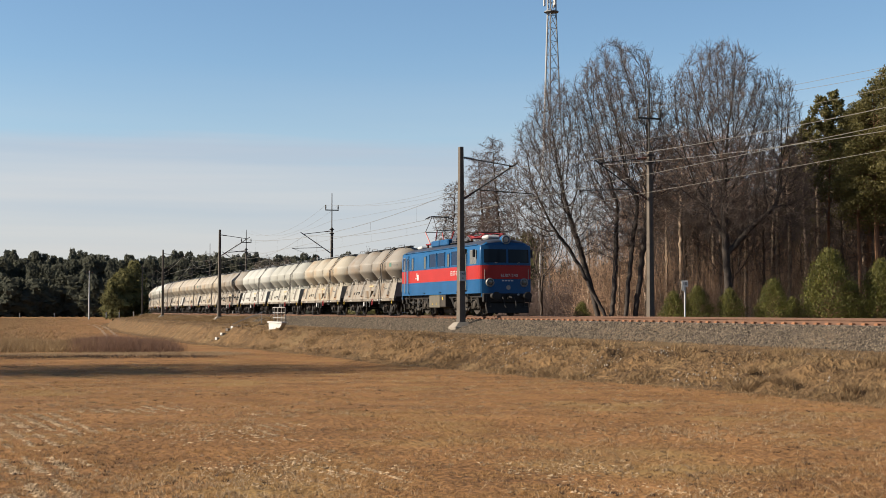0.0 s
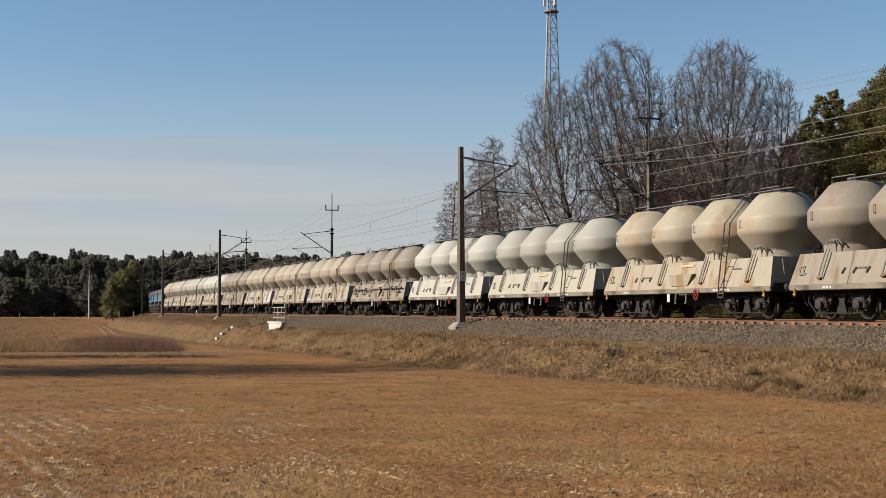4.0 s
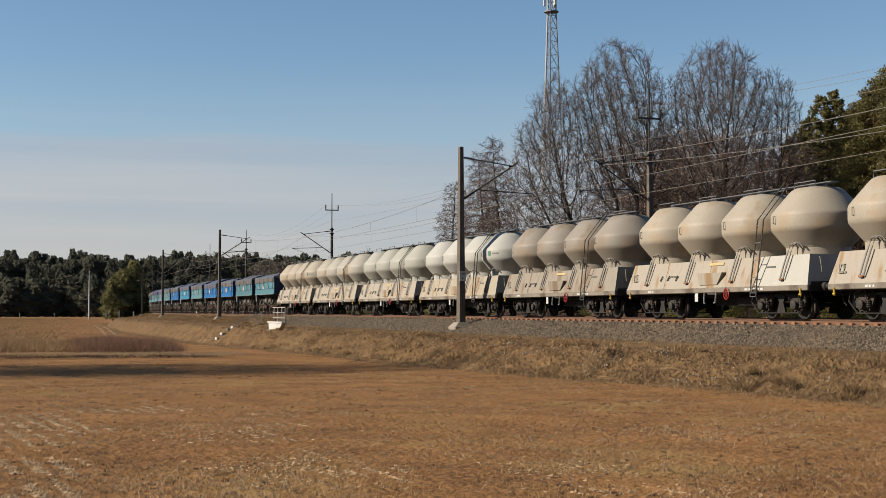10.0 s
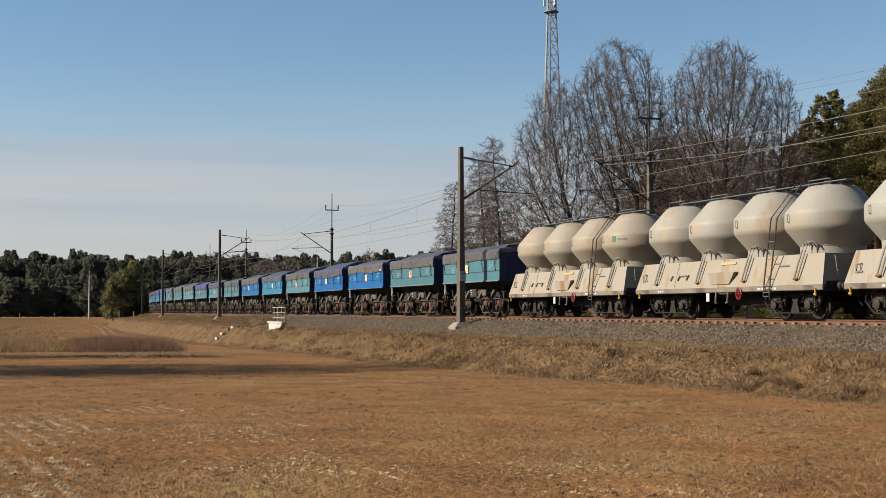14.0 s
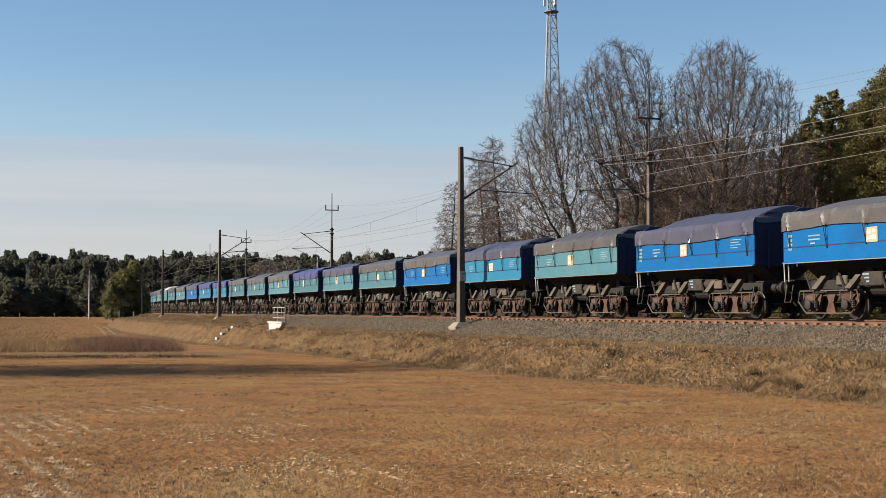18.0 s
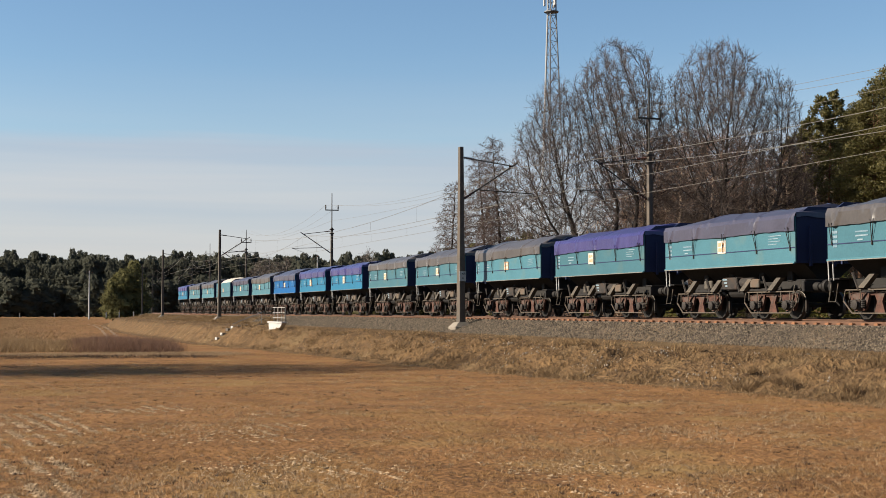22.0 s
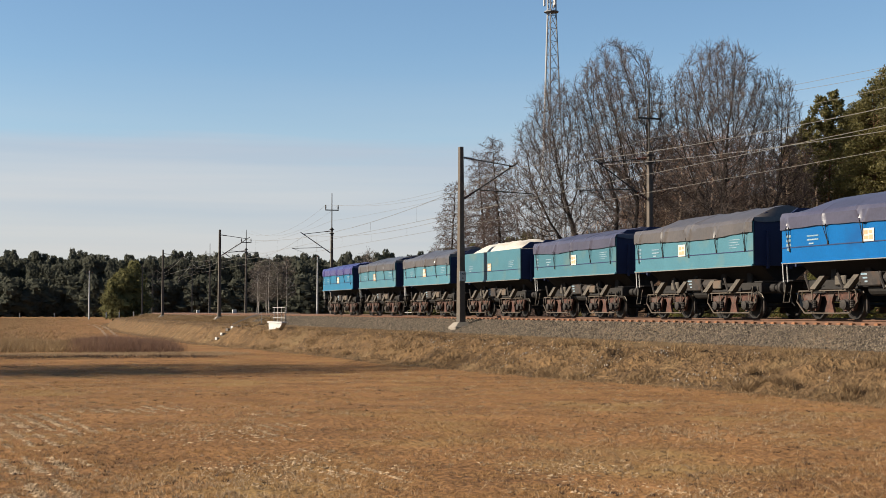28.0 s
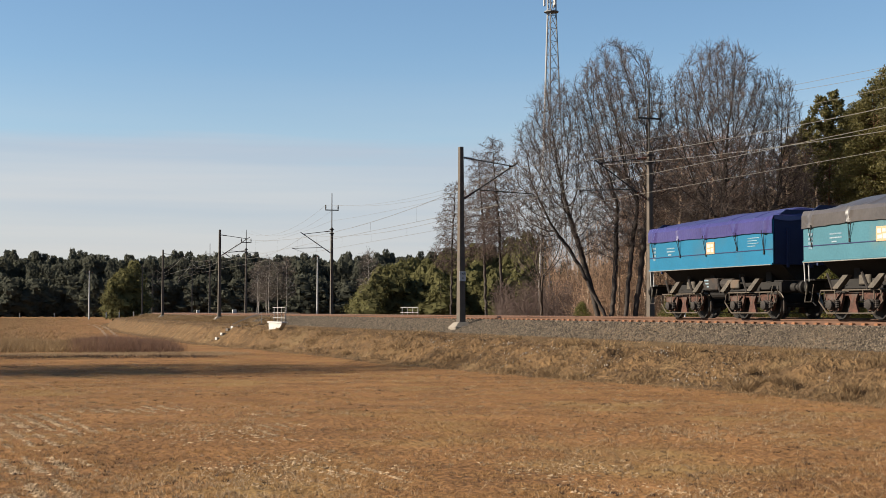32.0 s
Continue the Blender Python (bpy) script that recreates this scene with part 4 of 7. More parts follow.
def hopper_wagon():
    t = thing("hopper_wagon", "pale four-domed cement hopper wagon on two bogies", "hopper wagon", "hopper wagons")
    for i in range(4):
        x = -4.73 + 3.155 * i
        b = part("hopper_dome", Geo().lathe(BOWL, (x, 0, 0), 40), None, t, smooth=28)
        part("filling_hatch", Geo().lathe([(0.3, 4.35), (0.3, 4.43), (0.26, 4.46), (0, 4.47)], (x, 0, 0), 14), M["galv"], b)
        part("weld_collar", Geo().lathe([(1.02, 2.34), (1.07, 2.36), (1.07, 2.4), (1.02, 2.44)], (x, 0, 0), 32), None, b)
        part("lifting_lug", Geo().tube([(x - 0.2, -1.5, 3.1), (x - 0.2, -1.58, 3.12), (x - 0.2, -1.58, 3.34), (x - 0.2, -1.5, 3.36)], 0.018, 5), None, b)
        rg = Geo()
        for y in (-0.5,):
            rg.tube([(x - 0.6, y, 4.3), (x - 0.6, y, 4.5), (x + 0.6, y, 4.5), (x + 0.6, y, 4.3)], 0.018, 5)
        part("top_rail", rg, M["galv"], t)
        # discharge pipe bent over the side panel
        hx = x + 0.1
        for dx in (0.0, 0.17):
            g = Geo().tube([(hx + dx - 0.06, -1.51, 1.3), (hx + dx + 0.02, -1.43, 1.7), (hx + dx + 0.1, -1.3, 2.2), (hx + dx + 0.14, -1.22, 2.4), (hx + dx + 0.2, -1.14, 2.47), (hx + dx + 0.28, -1.06, 2.44), (hx + dx + 0.33, -1.0, 2.34)], 0.03, 6)
            part("air_hose", g, M["hose_grey"], t, smooth=60)
        part("hose_coupling", Geo().box((hx - 0.02, -1.5, 1.29), (0.2, 0.07, 0.08), 0.02), M["clip"], t)
    for x, z, w in ((-5.72, 1.42, 0.26), (-5.72, 1.68, 0.26), (-5.83, 1.55, 0.03), (-5.61, 1.55, 0.03)):
        part("label_frame", Geo().box((x, -1.5 + (z - 1.2) * 0.284, z), (w, 0.02, 0.03 if w > 0.1 else 0.26)), M["hose_grey"], t)
    for x in (-3.5, -2.95, -2.3):
        part("panel_latch", Geo().tube([(x - 0.06, -1.44, 1.4), (x, -1.42, 1.5), (x + 0.07, -1.4, 1.58)], 0.024, 4), M["tube_dark"], t)
    # hopper box, leaning inwards on all four sides
    for name, x0, x1 in (("side_panel", -6.3, -3.22), ("side_panel", -3.2, 0.02), ("side_panel", 0.04, 3.2), ("side_panel", 3.22, 6.3)):
        a0 = 0.24 if x0 < -6 else 0.0
        a1 = 0.24 if x1 > 6 else 0.0
        g = Geo().loft([[(x0, -1.49, 1.09), (x1, -1.49, 1.09), (x1, 1.49, 1.09), (x0, 1.49, 1.09)], [(x0 + a0, -1.22, 2.08), (x1 - a1, -1.22, 2.08), (x1 - a1, 1.22, 2.08), (x0 + a0, 1.22, 2.08)]])
        part(name, g, None, t)
    for sy in (-1, 1):
        part("solebar", Geo().box((0, sy * 1.455, 1.0), (12.6, 0.1, 0.17), 0.02), M["sill"], t, "grimy pale solebar")
    part("centre_sill", Geo().box((0, 0, 0.95), (12.4, 0.6, 0.4), 0.02), M["steel_dark"], t)
    for sx in (-1, 1):
        part("headstock", Geo().box((sx * 6.25, 0, 1.05), (0.12, 2.8, 0.32), 0.02), M["steel_dark"], t)
        part("end_handrail", Geo().tube([(sx * 6.32, -0.95, 1.45), (sx * 6.38, -1.0, 1.5), (sx * 6.28, -1.0, 1.95), (sx * 6.18, -0.95, 1.98)], 0.02, 5), M["sill"], t)
        part("corner_step", Geo().tube([(sx * 5.95, -1.5, 0.74), (sx * 5.95, -1.53, 0.98)], 0.035, 6).box((sx * 5.95, -1.53, 0.79), (0.14, 0.05, 0.05), 0.01), M["yellow"], t)
    # ladder up the third dome
    lp = [(3.05, -1.56, 0.75), (3.1, -1.56, 1.2), (3.55, -1.55, 3.3), (3.82, -0.9, 4.25), (3.84, -0.78, 4.42)]
    for dx in (0.0, 0.36):
        part("ladder_rail", Geo().tube([(x + dx, y, z) for x, y, z in lp], 0.026, 5), M["tube_dark"], t)
    for k in range(12):
        u = k / 11 * 3
        i = min(2, int(u))
        a = Vector(lp[i]).lerp(Vector(lp[i + 1]), u - i)
        part("rung", Geo().tube([a, a + Vector((0.36, 0, 0))], 0.016, 4), M["galv"], t)
    part("walkway", Geo().box((0.6, -0.15, 4.42), (10.6, 0.34, 0.035), 0.008), M["galv"], t, "galvanised roof walkway")
    part("control_box", Geo().loft([[(-0.5, -1.5, 1.2), (0.75, -1.5, 1.2), (0.75, -1.3, 1.2), (-0.5, -1.3, 1.2)], [(-0.6, -1.52, 1.62), (1.15, -1.52, 1.62), (1.15, -1.25, 1.62), (-0.6, -1.25, 1.62)]]), None, t)
    part("yellow_stripe", Geo().box((0.4, -1.285, 1.93), (1.0, 0.012, 0.1), 0.003, Matrix.Rotation(radians(-16), 3, "X")), M["yellow_worn"], t, "yellow painted stripe")
    g = Geo()
    for k in range(16):
        a0, a1 = 2 * math.pi * k / 16, 2 * math.pi * (k + 1) / 16
        g.tube([(1.5 + 0.17 * math.cos(a0), -1.56, 0.86 + 0.19 * math.sin(a0)), (1.5 + 0.17 * math.cos(a1), -1.56, 0.86 + 0.19 * math.sin(a1))], 0.022, 5, caps=False)
    for k in range(3):
        a0 = math.pi * k / 3
        g.tube([(1.5 - 0.17 * math.cos(a0), -1.56, 0.86 - 0.19 * math.sin(a0)), (1.5 + 0.17 * math.cos(a0), -1.56, 0.86 + 0.19 * math.sin(a0))], 0.014, 4)
    part("brake_handwheel", g, M["panto_red"], t, "dull red brake handwheel")
    part("discharge_valve", Geo().box((0.25, -1.3, 1.0), (0.6, 0.3, 0.3), 0.04).tube([(-0.15, -1.45, 1.15), (-0.15, -1.5, 0.55), (-0.05, -1.5, 0.55)], 0.03, 5).tube([(0.65, -1.45, 1.15), (0.65, -1.5, 0.55), (0.55, -1.5, 0.55)], 0.03, 5), M["silver"], t)
    part("warning_plate", Geo().box((-0.62, -1.53, 0.75), (0.22, 0.02, 0.3), 0.004), M["white"], t)
    bars("text_bar", 4.0, 1.72, 0.7, 0.05, -1.335, t, M["grille"], 1)
    bars("text_bar", -2.6, 1.55, 0.5, 0.06, -1.385, t, M["grille"], 1, 0.06, 2)
    bars("text_bar", -5.6, 1.44, 0.3, 0.07, -1.428, t, M["hose_grey"], 1, 0.05, 2)
    bars("text_bar", 3.2, 1.0, 1.2, 0.07, -1.508, t, M["white"], 1, 0.05, 5)
    bars("text_bar", -4.2, 1.0, 0.5, 0.07, -1.508, t, M["white"], 1, 0.05, 3)
    part("air_tank", Geo().lathe([(0.0, -0.8), (0.2, -0.75), (0.24, -0.65), (0.24, 0.65), (0.2, 0.75), (0.0, 0.8)], (1.7, -0.6, 0.62), 14, "X"), M["steel_dark"], t)
    part("brake_rigging", Geo().box((-0.4, 0, 0.62), (2.2, 0.5, 0.3), 0.03), M["steel_dark"], t)
    buffers(t, HALF_HOP)
    for cx in (-4.12, 4.12):
        wagon_bogie(t, cx, 1.95, 0.46, M["bogie_grey"])
    return t


def smeared(m, tint, z0, z1, at, scale=1.1):
    """Old lettering and dust rubbed into brown smears round the widest part."""
    n, l = m.node_tree.nodes, m.node_tree.links
    b = n["Principled BSDF"]
    src = b.inputs["Base Color"].links[0].from_socket
    co, sep, nz = n.new("ShaderNodeTexCoord"), n.new("ShaderNodeSeparateXYZ"), n.new("ShaderNodeTexNoise")
    l.new(co.outputs["Object"], sep.inputs[0])
    l.new(co.outputs["Object"], nz.inputs["Vector"])
    nz.inputs["Scale"].default_value, nz.inputs["Detail"].default_value = scale, 7
    up, cut, mul, mx = n.new("ShaderNodeValToRGB"), n.new("ShaderNodeValToRGB"), n.new("ShaderNodeMath"), n.new("ShaderNodeMix")
    mr = n.new("ShaderNodeMapRange")
    mr.inputs["From Min"].default_value, mr.inputs["From Max"].default_value = z0, z1
    l.new(sep.outputs["Z"], mr.inputs["Value"])
    up.color_ramp.elements[0].color = up.color_ramp.elements[1].color = (0, 0, 0, 1)
    up.color_ramp.elements.new(0.5).color = (1, 1, 1, 1)
    l.new(mr.outputs[0], up.inputs[0])
    cut.color_ramp.elements[0].position, cut.color_ramp.elements[1].position = at, at + 0.2
    l.new(nz.outputs[0], cut.inputs[0])
    mul.operation = "MULTIPLY"
    l.new(up.outputs[0], mul.inputs[0])
    l.new(cut.outputs[0], mul.inputs[1])
    mx.data_type = "RGBA"
    l.new(mul.outputs[0], mx.inputs["Factor"])
    l.new(src, mx.inputs["A"])
    mx.inputs["B"].default_value = (*tint, 1)
    l.new(mx.outputs["Result"], b.inputs["Base Color"])
    return m


def hop_mats(key, dome, dome2, panel, stain, at=0.6):
    M["dome_" + key] = mat("dome_paint_" + key, dome, dome2, 0.62, 0, 0.7, 22, 0.05, stain=stain, stain_scale=0.7, stain_at=at, stretch=(1, 1, 0.6))
    smeared(M["dome_" + key], tuple(0.62 * v for v in stain), 2.6, 3.8, at - 0.04)
    M["panel_" + key] = mat("panel_paint_" + key, panel, tuple(0.86 * v for v in panel), 0.7, 0, 0.9, 18, 0.06, stain=stain, stain_scale=0.9, stain_at=at - 0.05, stretch=(2.2, 2.2, 0.6))


M["sill"] = mat("grimy_solebar", (0.35, 0.305, 0.25), (0.2, 0.17, 0.135), 0.85, 0, 1.5, 20, 0.1, stain=(0.12, 0.09, 0.07), stain_scale=1.2)
hop_mats("taupe", (0.365, 0.328, 0.275), (0.295, 0.263, 0.22), (0.37, 0.325, 0.265), (0.24, 0.165, 0.10), 0.53)
hop_mats("cream", (0.54, 0.485, 0.38), (0.44, 0.395, 0.305), (0.49, 0.435, 0.34), (0.36, 0.24, 0.13), 0.53)
hop_mats("white", (0.6, 0.6, 0.555), (0.5, 0.5, 0.455), (0.58, 0.565, 0.51), (0.46, 0.41, 0.33), 0.66)
hop_mats("grey", (0.5, 0.5, 0.44), (0.41, 0.41, 0.36), (0.54, 0.52, 0.44), (0.38, 0.32, 0.24), 0.62)
hop_mats("beige", (0.5, 0.445, 0.355), (0.41, 0.36, 0.285), (0.48, 0.43, 0.355), (0.34, 0.22, 0.11), 0.56)
hop_mats("soiled", (0.5, 0.48, 0.42), (0.4, 0.38, 0.325), (0.47, 0.42, 0.34), (0.4, 0.3, 0.19), 0.54)
HOPPERS = ["taupe", "cream", "grey", "white", "taupe", "beige", "beige", "beige", "taupe", "white", "grey", "soiled", "beige"]
PANELS = {9: "cream", 10: "beige"}  # wagons whose lower panels are dirtier than their domes
HOP_LABEL = {"taupe": "taupe, dust-stained four-domed cement hopper wagon", "cream": "cream four-domed cement hopper wagon with rust streaks", "white": "clean white four-domed cement hopper wagon",
             "grey": "pale grey four-domed cement hopper wagon", "soiled": "off-white four-domed cement hopper wagon soiled with brown dust", "beige": "beige, cement-dusted four-domed hopper wagon"}


def repaint(t, dome, panel):
    for o in t.children_recursive:
        kind = o.name.split(".")[0]
        if kind in ("hopper_dome", "weld_collar", "lifting_lug"):
            o.material_slots[0].link, o.material_slots[0].material = "OBJECT", dome
        elif kind in ("side_panel", "control_box"):
            o.material_slots[0].link, o.material_slots[0].material = "OBJECT", panel


# ---- tarpaulined tipping wagon ----
TIES = [-3.95, -1.95, 0.0, 1.95, 3.95]  # where cords hold the covers down


def tarp(length, width, z_edge, z_ridge, seed):
    """A wrinkled cover over a heaped load, with hanging hems."""
    rnd = random.Random(seed)
    nx, ny = 150, 36
    off = rnd.random() * 50
    vs = []
    fall_a, fall_b = rnd.uniform(1.2, 2.4), rnd.uniform(0.1, 0.3)
    hem_mid = rnd.uniform(0.42, 0.52)
    # creases run up from the ties, two or three from each
    pulls = [(sy, TIES[q] + rnd.gauss(0, 0.04), rnd.choice((-1, 1)) * rnd.uniform(0.1, 0.8), rnd.uniform(0.35, 1.2), rnd.uniform(0.06, 0.1)) for sy in (-1, 1) for q in range(len(TIES)) for _ in range(rnd.choice((1, 2, 3)))]

    def fold(x, v, u):
        f = 0.0
        for sy, x0, lean, reach, w in pulls:
            if sy * v > 0 and u < reach:
                f = max(f, (1 - u / reach) * max(0.0, 1 - abs(x - x0 - lean * u) / w))
        return f

    for i in range(nx + 1):
        x = -length / 2 + length * i / nx
        e = min(smooth01(0, fall_a, x + length / 2), smooth01(0, fall_b, length / 2 - x))
        hem = hem_mid + 0.1 * noise.noise(Vector((x * 0.3, off, 0))) + 0.02 * noise.noise(Vector((x * 2.4, off, 4)))
        for j in range(ny + 1):
            v = j / ny * 2 - 1
            a = abs(v)
            if a > 0.8:
                y, z = math.copysign(width / 2 + 0.025, v), z_edge - hem * (a - 0.8) / 0.2
                y += math.copysign(0.02 + 0.08 * fold(x, v, hem * (1 - a) / 0.2) + 0.02 * abs(noise.noise(Vector((x * 1.4, off, a * 2)))), v)
            else:
                k = a / 0.8
                y = math.copysign(width / 2 * (k ** 0.8) if k else 0.0, v)
                z = z_edge + 0.03 + (z_ridge - z_edge) * e * (1 - k ** 1.35) + 0.05 * (1 - e)
                z += 0.06 * noise.noise(Vector((x * 0.3, y * 0.5, off))) * (1 - 0.8 * k ** 4)
                z += 0.035 * max(0.0, 1 - abs(noise.noise(Vector((x * 0.45 + y * 0.5, y * 0.45 - x * 0.2, off + 9)))) * 12)
                z += 0.05 * fold(x, v, hem + (1 - k) * 1.3) * k
            vs.append((x, y, z))
    fs = [(i * (ny + 1) + j, (i + 1) * (ny + 1) + j, (i + 1) * (ny + 1) + j + 1, i * (ny + 1) + j + 1) for i in range(nx) for j in range(ny)]
    g = Geo().add(vs, fs)
    # end flaps hang over the end walls
    for sx in (-1, 1):
        col = 0 if sx < 0 else nx
        ring = [vs[col * (ny + 1) + j] for j in range(ny + 1) if abs(j / ny * 2 - 1) <= 0.81]
        low = [(x + sx * 0.03, y, z - 0.12 - 0.06 * abs(math.sin(3 * y + off))) for x, y, z in ring]
        n = len(ring)
        q = [(k, k + 1, n + k + 1, n + k) for k in range(n - 1)]
        g.add(ring + low, q if sx > 0 else [tuple(reversed(f)) for f in q])
    return g


M["tarp_grey"] = mat("grey_tarpaulin", (0.14, 0.122, 0.112), (0.09, 0.079, 0.074), 0.37, 0, 1.2, 10, 0.2, 0.02, vary=0.12, spec=0.6)
M["tarp_slate"] = mat("slate_blue_tarpaulin", (0.1, 0.094, 0.145), (0.068, 0.064, 0.1), 0.37, 0, 1.2, 10, 0.2, 0.02, spec=0.6)
M["tarp_purple"] = mat("violet_tarpaulin", (0.078, 0.066, 0.25), (0.055, 0.046, 0.18), 0.28, 0, 1.2, 10, 0.3, 0.03, vary=0.1, spec=0.6)
M["teal"] = mat("teal_wagon_paint", (0.1, 0.275, 0.34), (0.08, 0.22, 0.275), 0.5, 0, 1.0, 18, 0.08, stain=(0.15, 0.265, 0.27), stain_scale=0.8, vary=0.16, spec=0.2)
M["azure"] = mat("azure_wagon_paint", (0.005, 0.172, 0.5), (0.004, 0.14, 0.41), 0.42, 0, 1.0, 18, 0.08, stain=(0.01, 0.12, 0.36), stain_scale=0.8, vary=0.08, spec=0.15)
M["sky_blue"] = mat("light_blue_wagon_paint", (0.03, 0.26, 0.46), (0.024, 0.21, 0.37), 0.48, 0, 1.0, 18, 0.08, stain=(0.05, 0.22, 0.36), stain_scale=0.8, vary=0.08, spec=0.2)
# darker than the body paints: the end walls' shade is put into this blue
M["navy"] = mat("shade_deepened_navy", (0.02, 0.042, 0.14), (0.014, 0.03, 0.1), 0.7, 0, 1.2, 18, 0.08)
M["bracket"] = mat("pale_steel_bracket", (0.19, 0.165, 0.125), (0.09, 0.075, 0.06), 0.8, 0, 2, 20, stain=(0.18, 0.12, 0.08), stain_scale=2)
M["gypsum"] = mat("white_bulk_load", (0.82, 0.78, 0.70), (0.66, 0.6, 0.5), 0.95, 0, 2, 14, 0.6, 0.06)
M["mark"] = mat("faded_white_stencil", (0.42, 0.53, 0.6), (0.16, 0.3, 0.39), 0.7, 0, 3, 14, 0.02)
M["card"] = mat("waybill_board", (0.9, 0.56, 0.34), (0.8, 0.44, 0.24), 0.7, 0, 4, 30, 0.02)
M["card_white"] = mat("pale_board", (0.9, 0.86, 0.78), (0.82, 0.77, 0.68), 0.7, 0, 4, 30, 0.02)


def tip_wagon():
    """The wagon without its cover, which differs from wagon to wagon."""
    t = thing("tipping_wagon", "tarpaulined side-tipping wagon on two rusty bogies", "tipping wagon", "tipping wagons")
    L, W = 8.7, 2.92
    g = Geo().box((0, -W / 2 + 0.03, 2.55), (L, 0.06, 1.5), 0.012)
    part("side_wall", g, None, t)
    part("side_wall", Geo().box((0, W / 2 - 0.03, 2.55), (L, 0.06, 1.5), 0.012), None, t)
    part("lower_rail", Geo().box((0, -W / 2 - 0.02, 1.815), (L, 0.05, 0.07), 0.01), None, t)
    # pale strip paints the sun's highlight along the lower lip
    part("edge_strip", Geo().box((0, -W / 2 - 0.055, 1.79), (L - 0.1, 0.02, 0.028), 0.004), M["hose_grey"], t, "pale strip painted as the sunlit lower edge")
    part("seam", Geo().box((0, -W / 2 - 0.006, 2.3), (L - 0.02, 0.014, 0.03)), M["navy"], t)
    for sx in (-1, 1):
        part("end_wall", Geo().plate([(0, 1.8), (0.06, 1.8), (0.06, 3.29), (0, 3.29)], -W / 2 + 0.07, W / 2 - 0.07), M["navy"], t, "end wall in dark blue deepened for shade").location.x = sx * (L / 2 - 0.06) - (0 if sx > 0 else 0)
        part("end_gable", Geo().loft([[(sx * (L / 2 - 0.05), -W / 2 + 0.08, 3.3), (sx * (L / 2 - 0.05), W / 2 - 0.08, 3.3), (sx * (L / 2 - 0.05), 0.9, 3.62), (sx * (L / 2 - 0.05), -0.9, 3.62)], [(sx * (L / 2 - 0.11), -W / 2 + 0.08, 3.3), (sx * (L / 2 - 0.11), W / 2 - 0.08, 3.3), (sx * (L / 2 - 0.11), 0.9, 3.62), (sx * (L / 2 - 0.11), -0.9, 3.62)]]), M["navy"], t)
        for y in (-0.9, 0.0, 0.9):
            part("end_post", Geo().box((sx * (L / 2 + 0.02), y, 2.35), (0.08, 0.1, 1.3), 0.015), M["navy"], t)
        part("headstock", Geo().box((sx * 4.5, 0, 1.05), (0.14, 2.6, 0.34), 0.02), M["steel_dark"], t)
        part("end_platform", Geo().box((sx * 4.32, 0, 1.25), (0.5, 2.5, 0.05), 0.01), M["steel_dark"], t)
        if sx < 0:
            part("handrail", Geo().tube([(sx * 4.45, -1.35, 1.2), (sx * 4.45, -1.38, 1.85), (sx * 4.2, -1.38, 1.85), (sx * 4.2, -1.35, 1.2)], 0.022, 5), M["white"], t, "white grab rail")
        part("corner_step", Geo().tube([(sx * 4.4, -1.3, 1.1), (sx * 4.4, -1.4, 0.55), (sx * 4.05, -1.4, 0.55), (sx * 4.05, -1.3, 1.1)], 0.02, 5), M["bracket"], t)
        part("tip_cylinder", Geo().lathe([(0.16, -0.4), (0.19, -0.35), (0.19, 0.35), (0.16, 0.4)], (sx * 0.55 + 0.3, -1.05, 1.22), 12, "X"), M["bogie_grey"], t)
        for x in (1.0, 2.75):
            g = Geo().loft([[(sx * x - 0.35, -1.3, 0.95), (sx * x - 0.05, -1.3, 0.95), (sx * x - 0.05, -1.1, 0.95), (sx * x - 0.35, -1.1, 0.95)], [(sx * x + 0.16, -1.25, 1.36), (sx * x + 0.42, -1.25, 1.36), (sx * x + 0.42, -1.08, 1.36), (sx * x + 0.16, -1.08, 1.36)]])
            part("tipping_bracket", g, M["bracket"], t, "pale steel tipping bracket")
            # darker steel than the bracket: this arm's shade is put into the colour
            part("hinge_arm", Geo().tube([(sx * x - 0.6, -1.28, 1.42), (sx * x - 0.3, -1.3, 0.92)], 0.04, 5), M["bogie_grey"], t)
            part("support_stool", Geo().box((sx * x + 0.1, 0, 1.5), (0.35, 1.4, 0.55), 0.04), M["steel_dark"], t)
    part("floor", Geo().box((0, 0, 1.84), (L - 0.14, W - 0.14, 0.07), 0.01), M["steel_dark"], t)
    part("centre_sill", Geo().box((0, 0, 1.08), (9.0, 0.62, 0.42), 0.02), M["steel_dark"], t)
    # dark trough added so that the shaded gap below the body reads black
    part("floor_trough", Geo().loft([[(-4.1, -0.95, 1.8), (4.1, -0.95, 1.8), (4.1, 0.95, 1.8), (-4.1, 0.95, 1.8)], [(-4.0, -0.35, 1.28), (4.0, -0.35, 1.28), (4.0, 0.35, 1.28), (-4.0, 0.35, 1.28)]]), M["steel_dark"], t)
    part("solebar", Geo().box((0, -0.62, 1.12), (8.8, 0.12, 0.26), 0.02), M["steel_dark"], t)
    part("air_tank", Geo().lathe([(0.0, -0.6), (0.2, -0.55), (0.24, -0.5), (0.24, 0.5), (0.2, 0.55), (0.0, 0.6)], (0.2, -0.9, 0.95), 14, "X"), M["steel_dark"], t)
    box = part("valve_box", Geo().box((0.05, -1.16, 1.22), (0.95, 0.3, 0.42), 0.03), M["bogie_grey"], t, "dusty grey valve box with stencilled marks")
    for k in range(3):
        part("side_mark", Geo().box((-0.25 + 0.05 * k, -1.314, 1.36 - 0.11 * k), (0.3 - 0.08 * k, 0.006, 0.05)), M["mark"], box)
